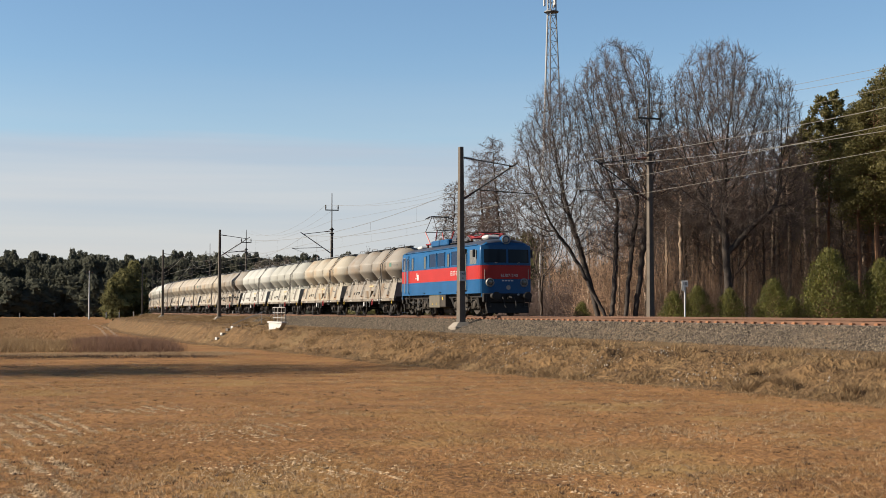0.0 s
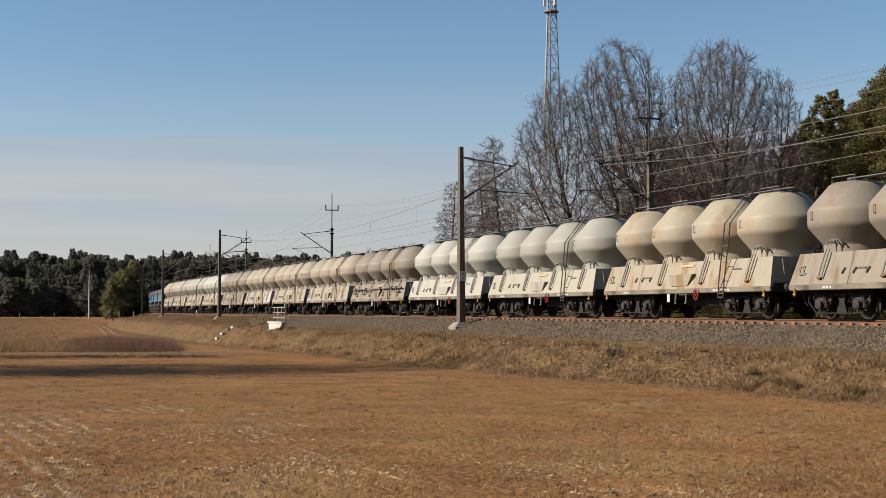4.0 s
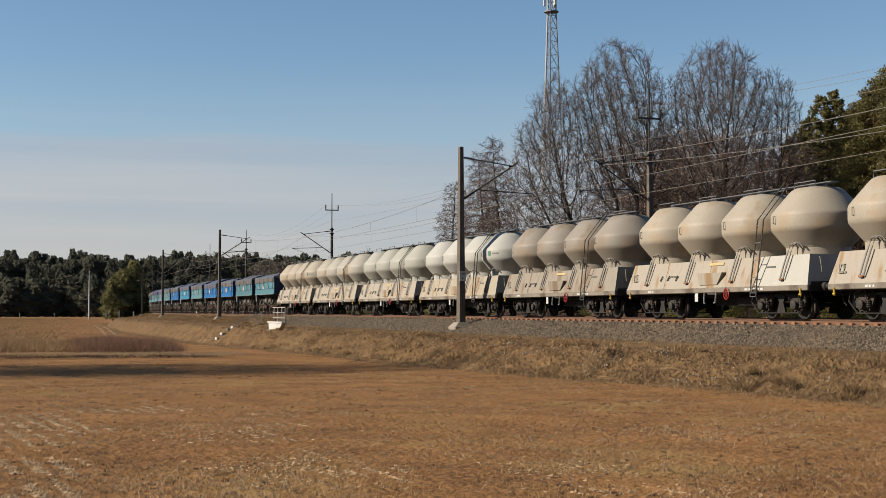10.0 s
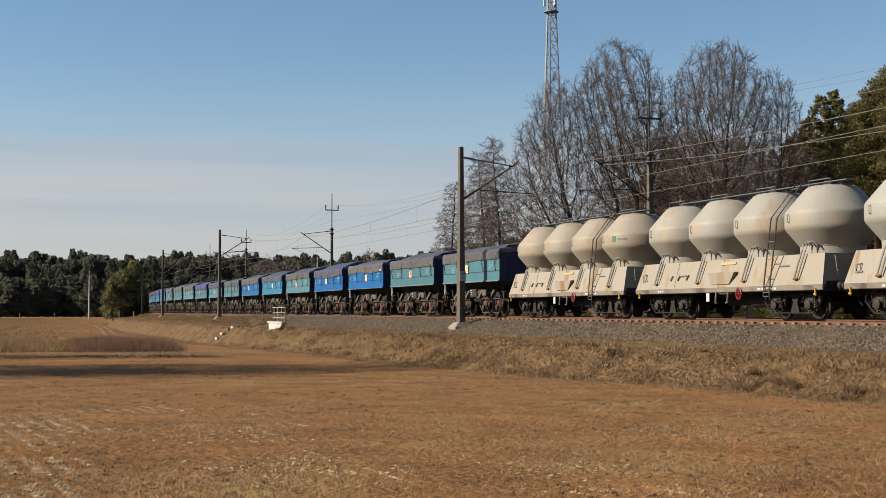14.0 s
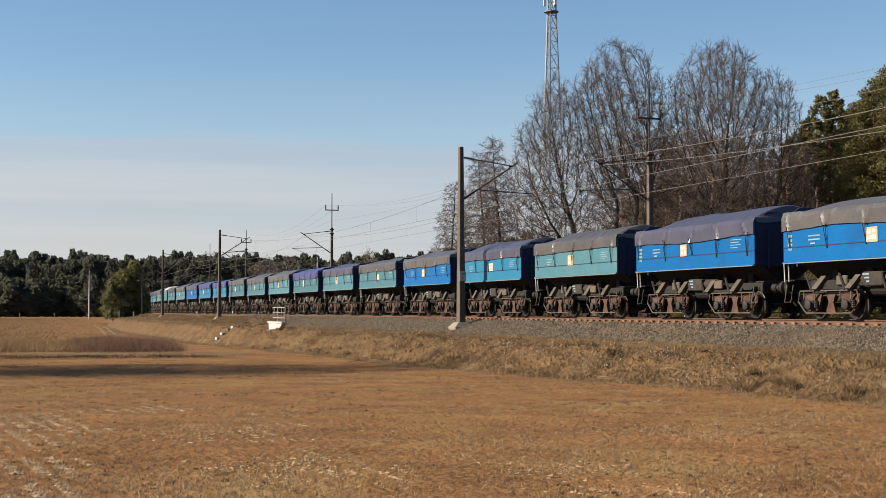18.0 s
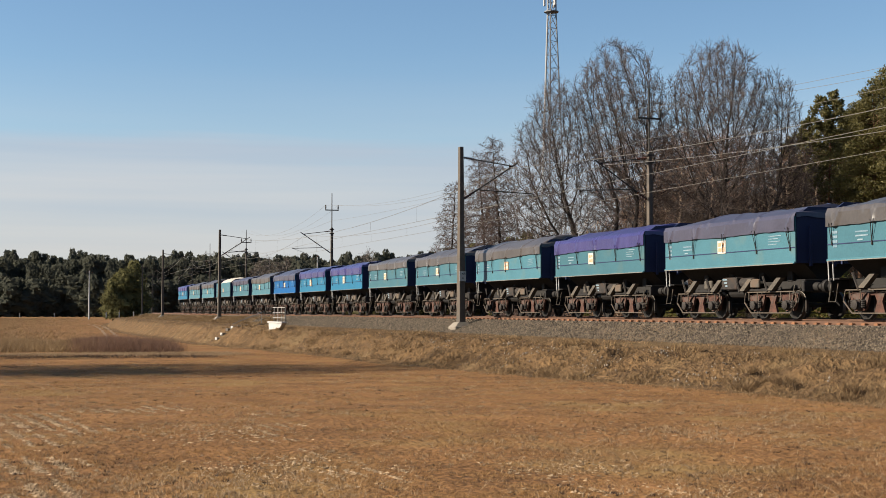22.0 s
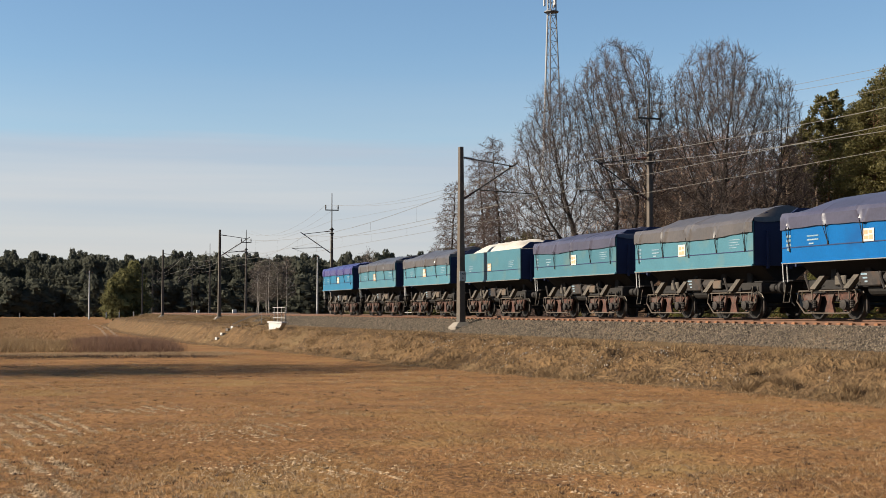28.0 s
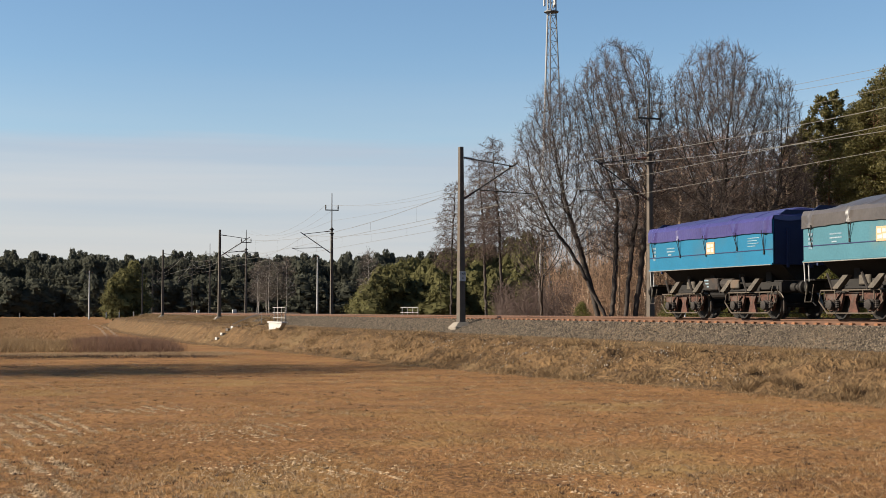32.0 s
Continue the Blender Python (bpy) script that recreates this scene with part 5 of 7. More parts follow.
    for sx in (-1, 1):
        part("tie_bar", Geo().box((sx * 1.9, -1.12, 0.98), (2.2, 0.06, 0.09), 0.015), M["steel_dark"], t)
        part("lever", Geo().box((sx * 1.55, -1.2, 1.2), (0.55, 0.1, 0.3), 0.03), M["bracket"], t)
    for z in (2.66, 2.52, 2.38, 2.24):
        part("side_mark", Geo().box((-3.95, -W / 2 - 0.006, z), (0.26 if z > 2.3 else 0.2, 0.006, 0.085)), M["mark"], t)
    for x, z, w in ((-2.62, 2.62, 0.62), (-2.62, 2.5, 0.62), (-2.7, 2.38, 0.26)):
        part("side_mark", Geo().box((x, -W / 2 - 0.006, z), (w, 0.006, 0.045)), M["mark"], t)
    for z, w in ((2.72, 0.75), (2.63, 0.6), (2.54, 0.7), (2.45, 0.5)):
        part("side_mark", Geo().box((2.8 + w / 2, -W / 2 - 0.006, z), (w, 0.006, 0.026)), M["mark"], t)
    buffers(t, HALF_DUMP)
    for cx in (-2.38, 2.38):
        wagon_bogie(t, cx, 1.95, 0.46, M["bogie_rust"])
    return t


DUMP_BODY = ["teal", "teal", "azure", "azure", "teal", "sky_blue", "azure", "teal", "teal", "teal", "teal", "teal", "teal", "sky_blue", "sky_blue", "azure", "teal", "teal", "teal", "teal", "teal", "sky_blue"]
DUMP_TARP = ["grey", "grey", "grey", "slate", "grey", "slate", "grey", "grey", "slate", "purple", "grey", "grey", "grey", "purple", "purple", "slate", "grey", "slate", "load", "grey", "grey", "purple"]
BODY_WORD = {"teal": "teal", "azure": "bright blue", "sky_blue": "light blue"}
TARP_WORD = {"grey": "a grey tarpaulin", "slate": "a slate-blue tarpaulin", "purple": "a violet tarpaulin", "load": "an uncovered heaped white load"}


def dress_tip_wagon(t, i):
    body, cover = DUMP_BODY[i], DUMP_TARP[i]
    rnd = random.Random(100 + i)
    tagged(t, f"{BODY_WORD[body]} side-tipping wagon with {TARP_WORD[cover]}")
    for o in t.children_recursive:
        if o.name.split(".")[0] in ("side_wall", "lower_rail"):
            o.material_slots[0].link, o.material_slots[0].material = "OBJECT", M[body]
    if cover == "load":
        g = Geo()
        nx, ny = 60, 16
        for a in range(nx + 1):
            for b in range(ny + 1):
                x, y = -4.25 + 8.5 * a / nx, -1.38 + 2.76 * b / ny
                e = max(0.0, 1 - abs(y / 1.38) ** 2) * min(smooth01(0, 2.4, x + 4.25), smooth01(0, 1.6, 4.25 - x))
                g.v.append((x, y, 3.2 + 0.62 * e ** 0.7 + 0.14 * noise.noise(Vector((x * 1.3, y * 1.3, 3))) + 0.06 * noise.noise(Vector((x * 4, y * 4, 8)))))
        g.f = [(a * (ny + 1) + b, (a + 1) * (ny + 1) + b, (a + 1) * (ny + 1) + b + 1, a * (ny + 1) + b + 1) for a in range(nx) for b in range(ny)]
        part("bulk_load", g, M["gypsum"], t, "heaped white bulk load", 60)
    else:
        part("tarpaulin", tarp(8.74, 2.92, 3.34, rnd.uniform(3.68, 3.84), 300 + i), M["tarp_" + cover], t, smooth=28)
        for x in TIES:
            x += rnd.gauss(0, 0.06)
            low, lean = rnd.uniform(2.25, 2.45), rnd.uniform(-0.12, 0.12)
            cord = Geo().tube([(x - 0.08, -1.545, 2.95), (x + lean, -1.495, low)], 0.012, 4).tube([(x + 0.08, -1.545, 2.95), (x + lean, -1.495, low)], 0.012, 4)
            tie = part("tie_cord", cord, M["black"], t)
            part("hook", Geo().box((x + lean, -1.485, low - 0.05), (0.06, 0.03, 0.13), 0.01), M["steel_dark"], tie)
    x = rnd.uniform(-0.6, 0.5)
    w, h = rnd.uniform(0.46, 0.6), rnd.uniform(0.36, 0.5)
    paper, ink = (M["card"], M["card_white"]) if rnd.random() < 0.5 else (M["card_white"], M["card"])
    wb = part("waybill_board", Geo().box((x, -1.475, 2.5), (w, 0.02, h), 0.004), paper, t, "pasted waybill board")
    for dx, dz, bw, bh in ((-0.22, 0.2, 0.34, 0.3), (0.2, 0.22, 0.3, 0.22), (-0.18, -0.2, 0.4, 0.26), (0.24, -0.18, 0.3, 0.34)):
        part("border", Geo().box((x + dx * w, -1.487, 2.5 + dz * h), (bw * w, 0.006, bh * h)), ink, wb)


# ---- assemble the train ----
M["sign_green"] = mat("green_sign_paint", (0.12, 0.3, 0.23), (0.08, 0.22, 0.17), 0.6, 0, 4, 30, 0)
M["sign_grey"] = mat("grey_sign_paint", (0.3, 0.28, 0.25), (0.24, 0.22, 0.2), 0.6, 0, 4, 30, 0)
loco = locomotive()
train = [(loco, HALF_LOCO)]
hop0 = hopper_wagon()
for o in hop0.children_recursive:
    if o.type == "MESH" and not o.data.materials:
        o.data.materials.append(M["dome_cream"])
for i, key in enumerate(HOPPERS):
    w = hop0 if i == 0 else copy_thing(hop0, Matrix.Identity(4))
    tagged(w, HOP_LABEL[key])
    repaint(w, M["dome_" + key], M["panel_" + PANELS.get(i, key)])
    train.append((w, HALF_HOP))
    if i == 4:
        for x0, x1, z in ((-5.6, 5.9, 1.74), (-5.6, -4.9, 1.5), (-3.4, -2.7, 1.42), (-1.9, -0.7, 1.66), (4.3, 5.5, 1.5)):
            part("discharge_pipe", Geo().tube([(x0, -1.48, z), (x1, -1.48, z)], 0.05, 8), M["sill"], w, "dusty horizontal discharge pipe", 40)
        for x in (-4.75, -2.2, 1.3, 3.9, 4.9):
            part("valve_body", Geo().box((x, -1.5, 1.7), (0.2, 0.16, 0.26), 0.04), M["bogie_grey"], w)
            part("valve_lever", Geo().tube([(x, -1.56, 1.72), (x + 0.12, -1.6, 1.46)], 0.022, 5), M["galv"], w)
    if i == 7:
        last = [o for o in w.children if o.name.split(".")[0] == "side_panel"][3]
        last.material_slots[0].material = M["panel_white"]
# plain shapes where the maker's sign stands on the fourth dome
for i in (0, 6, 9, 12):
    w = train[i + 1][0]
    for a0, a1, z0, z1, mt in ((17, 25, 3.1, 3.34, "sign_green"), (28, 44, 3.18, 3.26, "sign_grey")):
        rows = []
        for k in range(7):
            a = radians(a0 + (a1 - a0) * k / 6)
            q = 1.533
            rows.append([(4.735 + q * math.sin(a), -q * math.cos(a), z0), (4.735 + (q - 0.012) * math.sin(a), -(q - 0.012) * math.cos(a), z0), (4.735 + (q - 0.012) * math.sin(a), -(q - 0.012) * math.cos(a), z1), (4.735 + q * math.sin(a), -q * math.cos(a), z1)])
        part("painted_sign", Geo().loft(rows), M[mt], w, "plain painted sign")
# dome numbers that can still be read
for i, figures in ((8, "1234"), (9, "4321")):
    for k, fig in enumerate(figures):
        a = radians(-24)
        turn = Matrix.Translation((-4.73 + 3.155 * k + 1.533 * math.sin(a), -1.533 * math.cos(a), 3.2)) @ Matrix.Rotation(a, 4, "Z")
        lettering("dome_number", fig, 0.3, M["sign_grey"], train[i + 1][0], turn @ SIDE, "painted dome number")
tip0 = tip_wagon()
for o in tip0.children_recursive:
    if o.type == "MESH" and not o.data.materials:
        o.data.materials.append(M["teal"])
tips = [tip0] + [copy_thing(tip0, Matrix.Identity(4)) for _ in range(21)]
for i, w in enumerate(tips):
    dress_tip_wagon(w, i)
    train.append((w, HALF_DUMP))


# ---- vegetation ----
ALBEDO_SCALE = 0.55  # higher for bark and needles, so that the shaded woods come out brighter
M["bark"] = mat("grey_brown_bark", (0.15, 0.11, 0.084), (0.075, 0.055, 0.042), 0.95, 0, 1.5, 12, 0.6, 0.03)
M["pale_bark"] = mat("pale_brown_bark", (0.54, 0.405, 0.295), (0.3, 0.22, 0.16), 0.95, 0, 1.5, 12, 0.5, 0.03)
M["twig"] = mat("grey_brown_twigs", (0.175, 0.13, 0.108), (0.112, 0.084, 0.07), 0.95, 0, 0.4, 3, 0)
M["alder"] = mat("dark_alder_bark", (0.09, 0.07, 0.058), (0.05, 0.04, 0.034), 0.95, 0, 1.5, 12, 0.4, 0.03)
M["alder_twig"] = mat("reddish_alder_twigs", (0.185, 0.128, 0.105), (0.118, 0.081, 0.067), 0.95, 0, 0.4, 3, 0)
M["brush"] = island(mat("brown_brush", (0.6, 0.39, 0.25), (0.36, 0.23, 0.15), 0.95, 0, 0.3, 3, 0), 0.5, 1.4)
M["brown_leaf"] = mat("withered_oak_leaves", (0.36, 0.21, 0.135), (0.22, 0.13, 0.088), 0.9, 0, 0.4, 3, 0)
M["birch_bark"] = mat("white_birch_bark", (0.62, 0.58, 0.52), (0.3, 0.26, 0.22), 0.9, 0, 1.5, 6, 0.2, 0.02)
M["birch_twig"] = mat("tan_birch_twigs", (0.18, 0.145, 0.118), (0.115, 0.092, 0.075), 0.95, 0, 0.4, 3, 0)
M["pine_bark"] = mat("orange_pine_bark", (0.30, 0.15, 0.075), (0.13, 0.07, 0.04), 0.95, 0, 0.8, 10, 0.6, 0.03)
M["pine"] = leafy(island(mat("pine_needles", (0.2, 0.175, 0.05), (0.11, 0.096, 0.031), 0.7, 0, 0.3, 4, 0), 0.65, 1.4))
M["young"] = leafy(island(mat("young_pine_needles", (0.24, 0.225, 0.045), (0.12, 0.12, 0.028), 0.7, 0, 0.5, 4, 0), 0.5, 1.5))
# greyer, bluer needles with little contrast: distance haze is put into the colour
M["far_pine"] = leafy(island(mat("hazed_pine_needles", (0.138, 0.143, 0.108), (0.108, 0.113, 0.09), 0.9, 0, 0.05, 3, 0, spec=0.02), 0.92, 1.08), 0.55)
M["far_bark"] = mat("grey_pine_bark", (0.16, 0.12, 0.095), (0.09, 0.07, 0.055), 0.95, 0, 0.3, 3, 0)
M["sapling"] = leafy(island(mat("olive_pine_needles", (0.195, 0.184, 0.078), (0.135, 0.129, 0.058), 0.8, 0, 0.1, 3, 0, spec=0.05), 0.85, 1.18))


def stand(meshes, at, scale, rz, label, name, category="tree", group=""):
    t = thing(name, label, category, group, m=Matrix.LocRotScale(at, Euler((0, 0, rz)), (scale, scale, scale)))
    part("trunk", meshes[0], None, t)
    part("crown", meshes[1], None, t)
    return t


def needles(g, c, rad, n, size, rnd, flat=0.6, wide=0.16, up=0.35, stray=0.5):
    """Narrow needle tufts that clothe a clump, each turned more or less outwards."""
    for _ in range(n):
        o = Vector((rnd.gauss(0, 1), rnd.gauss(0, 1), rnd.gauss(0, 1))).normalized()
        v = o * (rad * (0.35 + 0.65 * rnd.random() ** 0.5))
        p = c + Vector((v.x, v.y, v.z * flat))
        out = (o + Vector((rnd.gauss(0, stray), rnd.gauss(0, stray), rnd.gauss(0, stray)))).normalized()
        a = Vector((rnd.gauss(0, 1), rnd.gauss(0, 1), rnd.gauss(0, 1) + up)) + o * 0.5
        a = (a - out * a.dot(out) * 0.8).normalized()
        b = out.cross(a).normalized()
        s = size * rnd.uniform(0.6, 1.3)
        w = s * wide
        g.add([p - b * w * 0.4, p + a * s * 0.55 - b * w, p + a * s, p + a * s * 0.45 + b * w], [(0, 1, 2, 3)])


def mantle(h, r, base, n, size, rng, shape=2.0, wide=0.35, stray=0.45, core=0.72, rings=9):
    """A conifer's crown at the origin: boughs of foliage over an uneven core. Gives quads as an array of corners."""
    ph = rng.random(12) * 6.283

    def reach(t, az):
        k = 1 + 0.2 * np.sin(2 * az + ph[0] + 5 * t) + 0.16 * np.sin(3 * az + ph[1] - 9 * t) + 0.13 * np.sin(5 * az + ph[2] + 21 * t) + 0.12 * np.sin(17 * t + ph[3] + az)
        return r * ((1 - t).clip(0) ** (1 / shape) * (0.66 + 0.34 * np.minimum(1, t * 4)) * k + 0.02)

    ts, az = np.meshgrid(np.linspace(0, 0.97, rings), np.arange(rings) * 2 * np.pi / rings, indexing="ij")
    rr = core * reach(ts, az) * (0.82 + 0.36 * rng.random(ts.shape))
    grid = np.stack([rr * np.cos(az), rr * np.sin(az), h * (base + (1 - base) * ts)], axis=2)
    nxt = np.roll(grid, -1, axis=1)
    skin = np.stack([grid[:-1], nxt[:-1], nxt[1:], grid[1:]], axis=2).reshape(-1, 4, 3)
    skin = skin + rng.normal(size=skin.shape) * np.array([0.04, 0.04, 0.05]) * r
    t = np.minimum(0.995, rng.random(n) * 0.6 + rng.random(n) * 0.42)
    a = rng.random(n) * 6.283
    q = reach(t, a) * (1.06 - (1.12 - core) * rng.random(n) ** 1.3)
    p = np.stack([q * np.cos(a), q * np.sin(a), h * (base + (1 - base) * t)], axis=1)
    out = np.stack([np.cos(a), np.sin(a), 0.35 + 0.5 * t], axis=1) + rng.normal(size=(n, 3)) * stray
    out /= np.linalg.norm(out, axis=1)[:, None]
    w = rng.normal(size=(n, 3)) * 0.7 + np.array([0, 0, 0.5])
    w -= out * (w * out).sum(1)[:, None] * 0.85
    w /= np.linalg.norm(w, axis=1)[:, None]
    b = np.cross(out, w)
    sz = (size * (0.55 + 0.75 * rng.random(n)) * (1 - 0.35 * t))[:, None]
    leaf = np.stack([p - w * sz * 0.5 - b * sz * wide * 0.5, p - b * sz * wide, p + w * sz * 0.55, p + w * sz * 0.05 + b * sz * wide], axis=1)
    return np.concatenate([skin, leaf])


def pine_meshes(seed, h, r, base, clumps, per, size, leaf, shape="crown", trunk=0.16, wide=0.2):
    rnd = random.Random(seed)
    g, tr = Geo(), Geo()
    axis = [Vector((0, 0, -0.3)), Vector((rnd.gauss(0, 0.12), rnd.gauss(0, 0.12), h * 0.5)), Vector((rnd.gauss(0, 0.2), rnd.gauss(0, 0.2), h * 0.97))]
    tr.tube(axis, trunk, 7, trunk * 0.2)
    for i in range(clumps):
        t = (i + rnd.random()) / clumps
        z = h * (base + (0.985 - base) * t)
        if shape == "crown":
            rr = r * (1 - t ** 1.8) ** 0.7 * (0.55 + 0.45 * min(1, t * 4)) + 0.12
        else:
            rr = r * (1.02 - t ** 1.7) ** 0.75 * rnd.uniform(0.8, 1.15)
        a = i * 2.4 + rnd.gauss(0, 0.5)
        q = rr * rnd.uniform(0.5, 1.05)
        c = Vector((q * math.cos(a), q * math.sin(a), z))
        cr = r * rnd.uniform(0.24, 0.36) * (1 - 0.4 * t)
        needles(g, c, cr, per, size, rnd, 0.6 if shape == "crown" else 1.3, wide, 0.35 if shape == "crown" else 1.6)
        if q > 0.3:
            tr.tube([(0, 0, z - q * 0.25), c], max(0.02, trunk * 0.2), 4, 0.012, caps=False)
    if shape == "crown":
        for _ in range(10):
            z = h * rnd.uniform(0.2, base + 0.05)
            a = rnd.random() * 6.283
            tr.tube([(0, 0, z), (math.cos(a) * r * 0.5, math.sin(a) * r * 0.5, z - 0.1)], 0.025, 3, 0.008, caps=False)
    mc, mt = g.mesh("crown"), tr.mesh("trunk")
    mc.materials.append(M[leaf])
    mt.materials.append(M["pine_bark"])
    return mt, mc


def lofted(pts, tips, radii0, radii1, sides):
    """Many short tapered bars at once, as one mesh."""
    pts, tips = np.array(pts), np.array(tips)
    r0, r1 = np.array(radii0)[:, None, None], np.array(radii1)[:, None, None]
    d = tips - pts
    d /= np.linalg.norm(d, axis=1)[:, None] + 1e-9
    ref = np.where(np.abs(d[:, 2:3]) < 0.9, np.array([[0.0, 0, 1]]), np.array([[1.0, 0, 0]]))
    a = np.cross(d, ref)
    a /= np.linalg.norm(a, axis=1)[:, None] + 1e-9
    b = np.cross(a, d)
    t = 2 * np.pi * (np.arange(sides) + 0.5) / sides
    ring = a[:, None, :] * np.cos(t)[None, :, None] + b[:, None, :] * np.sin(t)[None, :, None]
    v = np.concatenate([pts[:, None, :] + ring * r0, tips[:, None, :] + ring * r1], axis=1).reshape(-1, 3)
    k = np.arange(sides)
    k2 = (k + 1) % sides
    f = np.stack([k2, k, k + sides, k2 + sides], axis=1)
    f = (f[None] + (2 * sides * np.arange(len(pts)))[:, None, None]).reshape(-1, 4)
    return v, f


def array_mesh(name, v, f, material):
    me = bpy.data.meshes.new(name)
    n = f.shape[1]
    me.vertices.add(len(v))
    me.vertices.foreach_set("co", np.asarray(v, dtype=np.float32).ravel())
    me.loops.add(f.size)
    me.loops.foreach_set("vertex_index", np.asarray(f, dtype=np.int32).ravel())
    me.polygons.add(len(f))
    me.polygons.foreach_set("loop_start", np.arange(0, f.size, n, dtype=np.int32))
    me.update(calc_edges=True)
    me.materials.append(material)
    return me


def grown_tree(seed, lobes, stems, points, step=0.36, kill=0.6, reach=3.2, lift=0.12, tip=0.0075, twigs=3, twig=0.7, sprigs=3, shell=0.45, depth=4.5, bark="bark", fine="twig", swell=2.35, sag=0.0):
    """A leafless tree that grows into a crown of lobes (right, up, half width, half height), from stems given as lists of points."""
    rng = np.random.default_rng(seed)
    # buds through the crown, thicker towards its skin
    buds = []
    vol = np.array([w * h for _, _, w, h in lobes])
    for (x, z, w, h), n in zip(lobes, (points * vol / vol.sum()).astype(int)):
        q = rng.normal(size=(n, 3))
        q /= np.linalg.norm(q, axis=1)[:, None]
        q *= (rng.random((n, 1)) ** (shell / 3 + 0.08))
        dep = min(depth, w * 1.35)
        buds.append(np.stack([q[:, 1] * dep, x + q[:, 0] * w, z + q[:, 2] * h], axis=1))
    buds = np.concatenate(buds)
    nodes, parent = [], []
    for chain in stems:
        prev = -1
        pts = [np.array(p, float) for p in chain]
        for i in range(len(pts) - 1):
            m = max(1, int(np.linalg.norm(pts[i + 1] - pts[i]) / step))
            for j in range(m + (1 if i == len(pts) - 2 else 0)):
                nodes.append(pts[i] + (pts[i + 1] - pts[i]) * j / m + (rng.normal(size=3) * 0.03 if prev >= 0 else 0))
                parent.append(prev)
                prev = len(nodes) - 1
    best = np.full(len(buds), 1e9)
    who = np.zeros(len(buds), int)
    fresh = list(range(len(nodes)))
    children = [0] * len(nodes)
    for _ in range(110):
        if not len(buds):
            break
        fp = np.array([nodes[i] for i in fresh])
        if len(fp):
            dd = ((buds[:, None, :] - fp[None]) ** 2).sum(2)
            j = dd.argmin(1)
            m = dd[np.arange(len(buds)), j]
            better = m < best
            best[better] = m[better]
            who[better] = np.array(fresh)[j[better]]
        live = best > kill * kill
        buds, best, who = buds[live], best[live], who[live]
        near = best < reach * reach if _ > 6 else best < 36
        pull = {}
        for w, p in zip(who[near], buds[near]):
            pull.setdefault(int(w), []).append(p)
        fresh = []
        for w, ps in pull.items():
            if children[w] > 3:
                continue
            q = nodes[w]
            d = np.array(ps) - q
            d = (d / np.linalg.norm(d, axis=1)[:, None]).mean(0)
            if parent[w] >= 0:
                old = q - nodes[parent[w]]
                d = d + 0.35 * old / (np.linalg.norm(old) + 1e-9)
            d = d + rng.normal(size=3) * 0.13 + np.array([0, 0, lift])
            d /= np.linalg.norm(d) + 1e-9
            nodes.append(q + d * step)
            parent.append(w)
            children.append(0)
            children[w] += 1
            fresh.append(len(nodes) - 1)
        if not fresh:
            break
    n = len(nodes)
    pos = np.array(nodes)
    flow = np.zeros(n)
    for i in range(n - 1, -1, -1):
        if flow[i] == 0:
            flow[i] = 1.0
        if parent[i] >= 0:
            flow[parent[i]] += flow[i] * (1.0 if flow[i] > 0 else 0)
    rad = tip * flow ** (1 / swell)
    par = np.array(parent)
    idx = np.nonzero(par >= 0)[0]
    thick = idx[rad[idx] > 0.045]
    thin = idx[rad[idx] <= 0.045]
    run_on = pos[thick] - pos[par[thick]]
    run_on *= 0.45 * rad[thick][:, None] / (np.linalg.norm(run_on, axis=1)[:, None] + 1e-9)
    v1, f1 = lofted(pos[par[thick]] - run_on, pos[thick] + run_on, rad[par[thick]].clip(0, 3) * 0.5 + rad[thick] * 0.5, rad[thick], 6)
    v2, f2 = lofted(pos[par[thin]], pos[thin], rad[thin] * 1.05, rad[thin], 4)
    trunk = array_mesh("trunk", np.concatenate([v1, v2]), np.concatenate([f1, f2 + len(v1)]), M[bark])
    # twigs spray from every thin shoot
    ends = idx[rad[idx] < 0.03]
    way = pos[ends] - pos[par[ends]]
    way /= np.linalg.norm(way, axis=1)[:, None] + 1e-9
    e0 = np.repeat(pos[ends], twigs, 0) - np.repeat(way, twigs, 0) * rng.random((len(ends) * twigs, 1)) * step
    d0 = np.repeat(way, twigs, 0) + rng.normal(size=e0.shape) * 0.5 + np.array([0, 0, 0.12 - sag])
    d0 /= np.linalg.norm(d0, axis=1)[:, None]
    e1 = e0 + d0 * twig * (0.5 + rng.random((len(e0), 1)))
    s0 = np.repeat(e0, sprigs, 0) + np.repeat(e1 - e0, sprigs, 0) * (0.15 + 0.85 * rng.random((len(e0) * sprigs, 1)))
    d1 = np.repeat(d0, sprigs, 0) + rng.normal(size=s0.shape) * 0.55 + np.array([0, 0, 0.1 - sag])
    d1 /= np.linalg.norm(d1, axis=1)[:, None]
    s1 = s0 + d1 * twig * 0.55 * (0.4 + rng.random((len(s0), 1)))
    va, fa = lofted(e0, e1, np.full(len(e0), tip * 0.95), np.full(len(e0), tip * 0.6), 3)
    wd = np.cross(d1, rng.normal(size=d1.shape))
    wd *= tip * 0.75 / (np.linalg.norm(wd, axis=1)[:, None] + 1e-9)
    vb = np.stack([s0 - wd, s0 + wd, s1 + wd * 0.5, s1 - wd * 0.5], axis=1).reshape(-1, 3)
    fb = np.arange(len(vb)).reshape(-1, 4)
    return trunk, array_mesh("crown", np.concatenate([va, vb]), np.concatenate([fa, fb + len(va)]), M[fine])


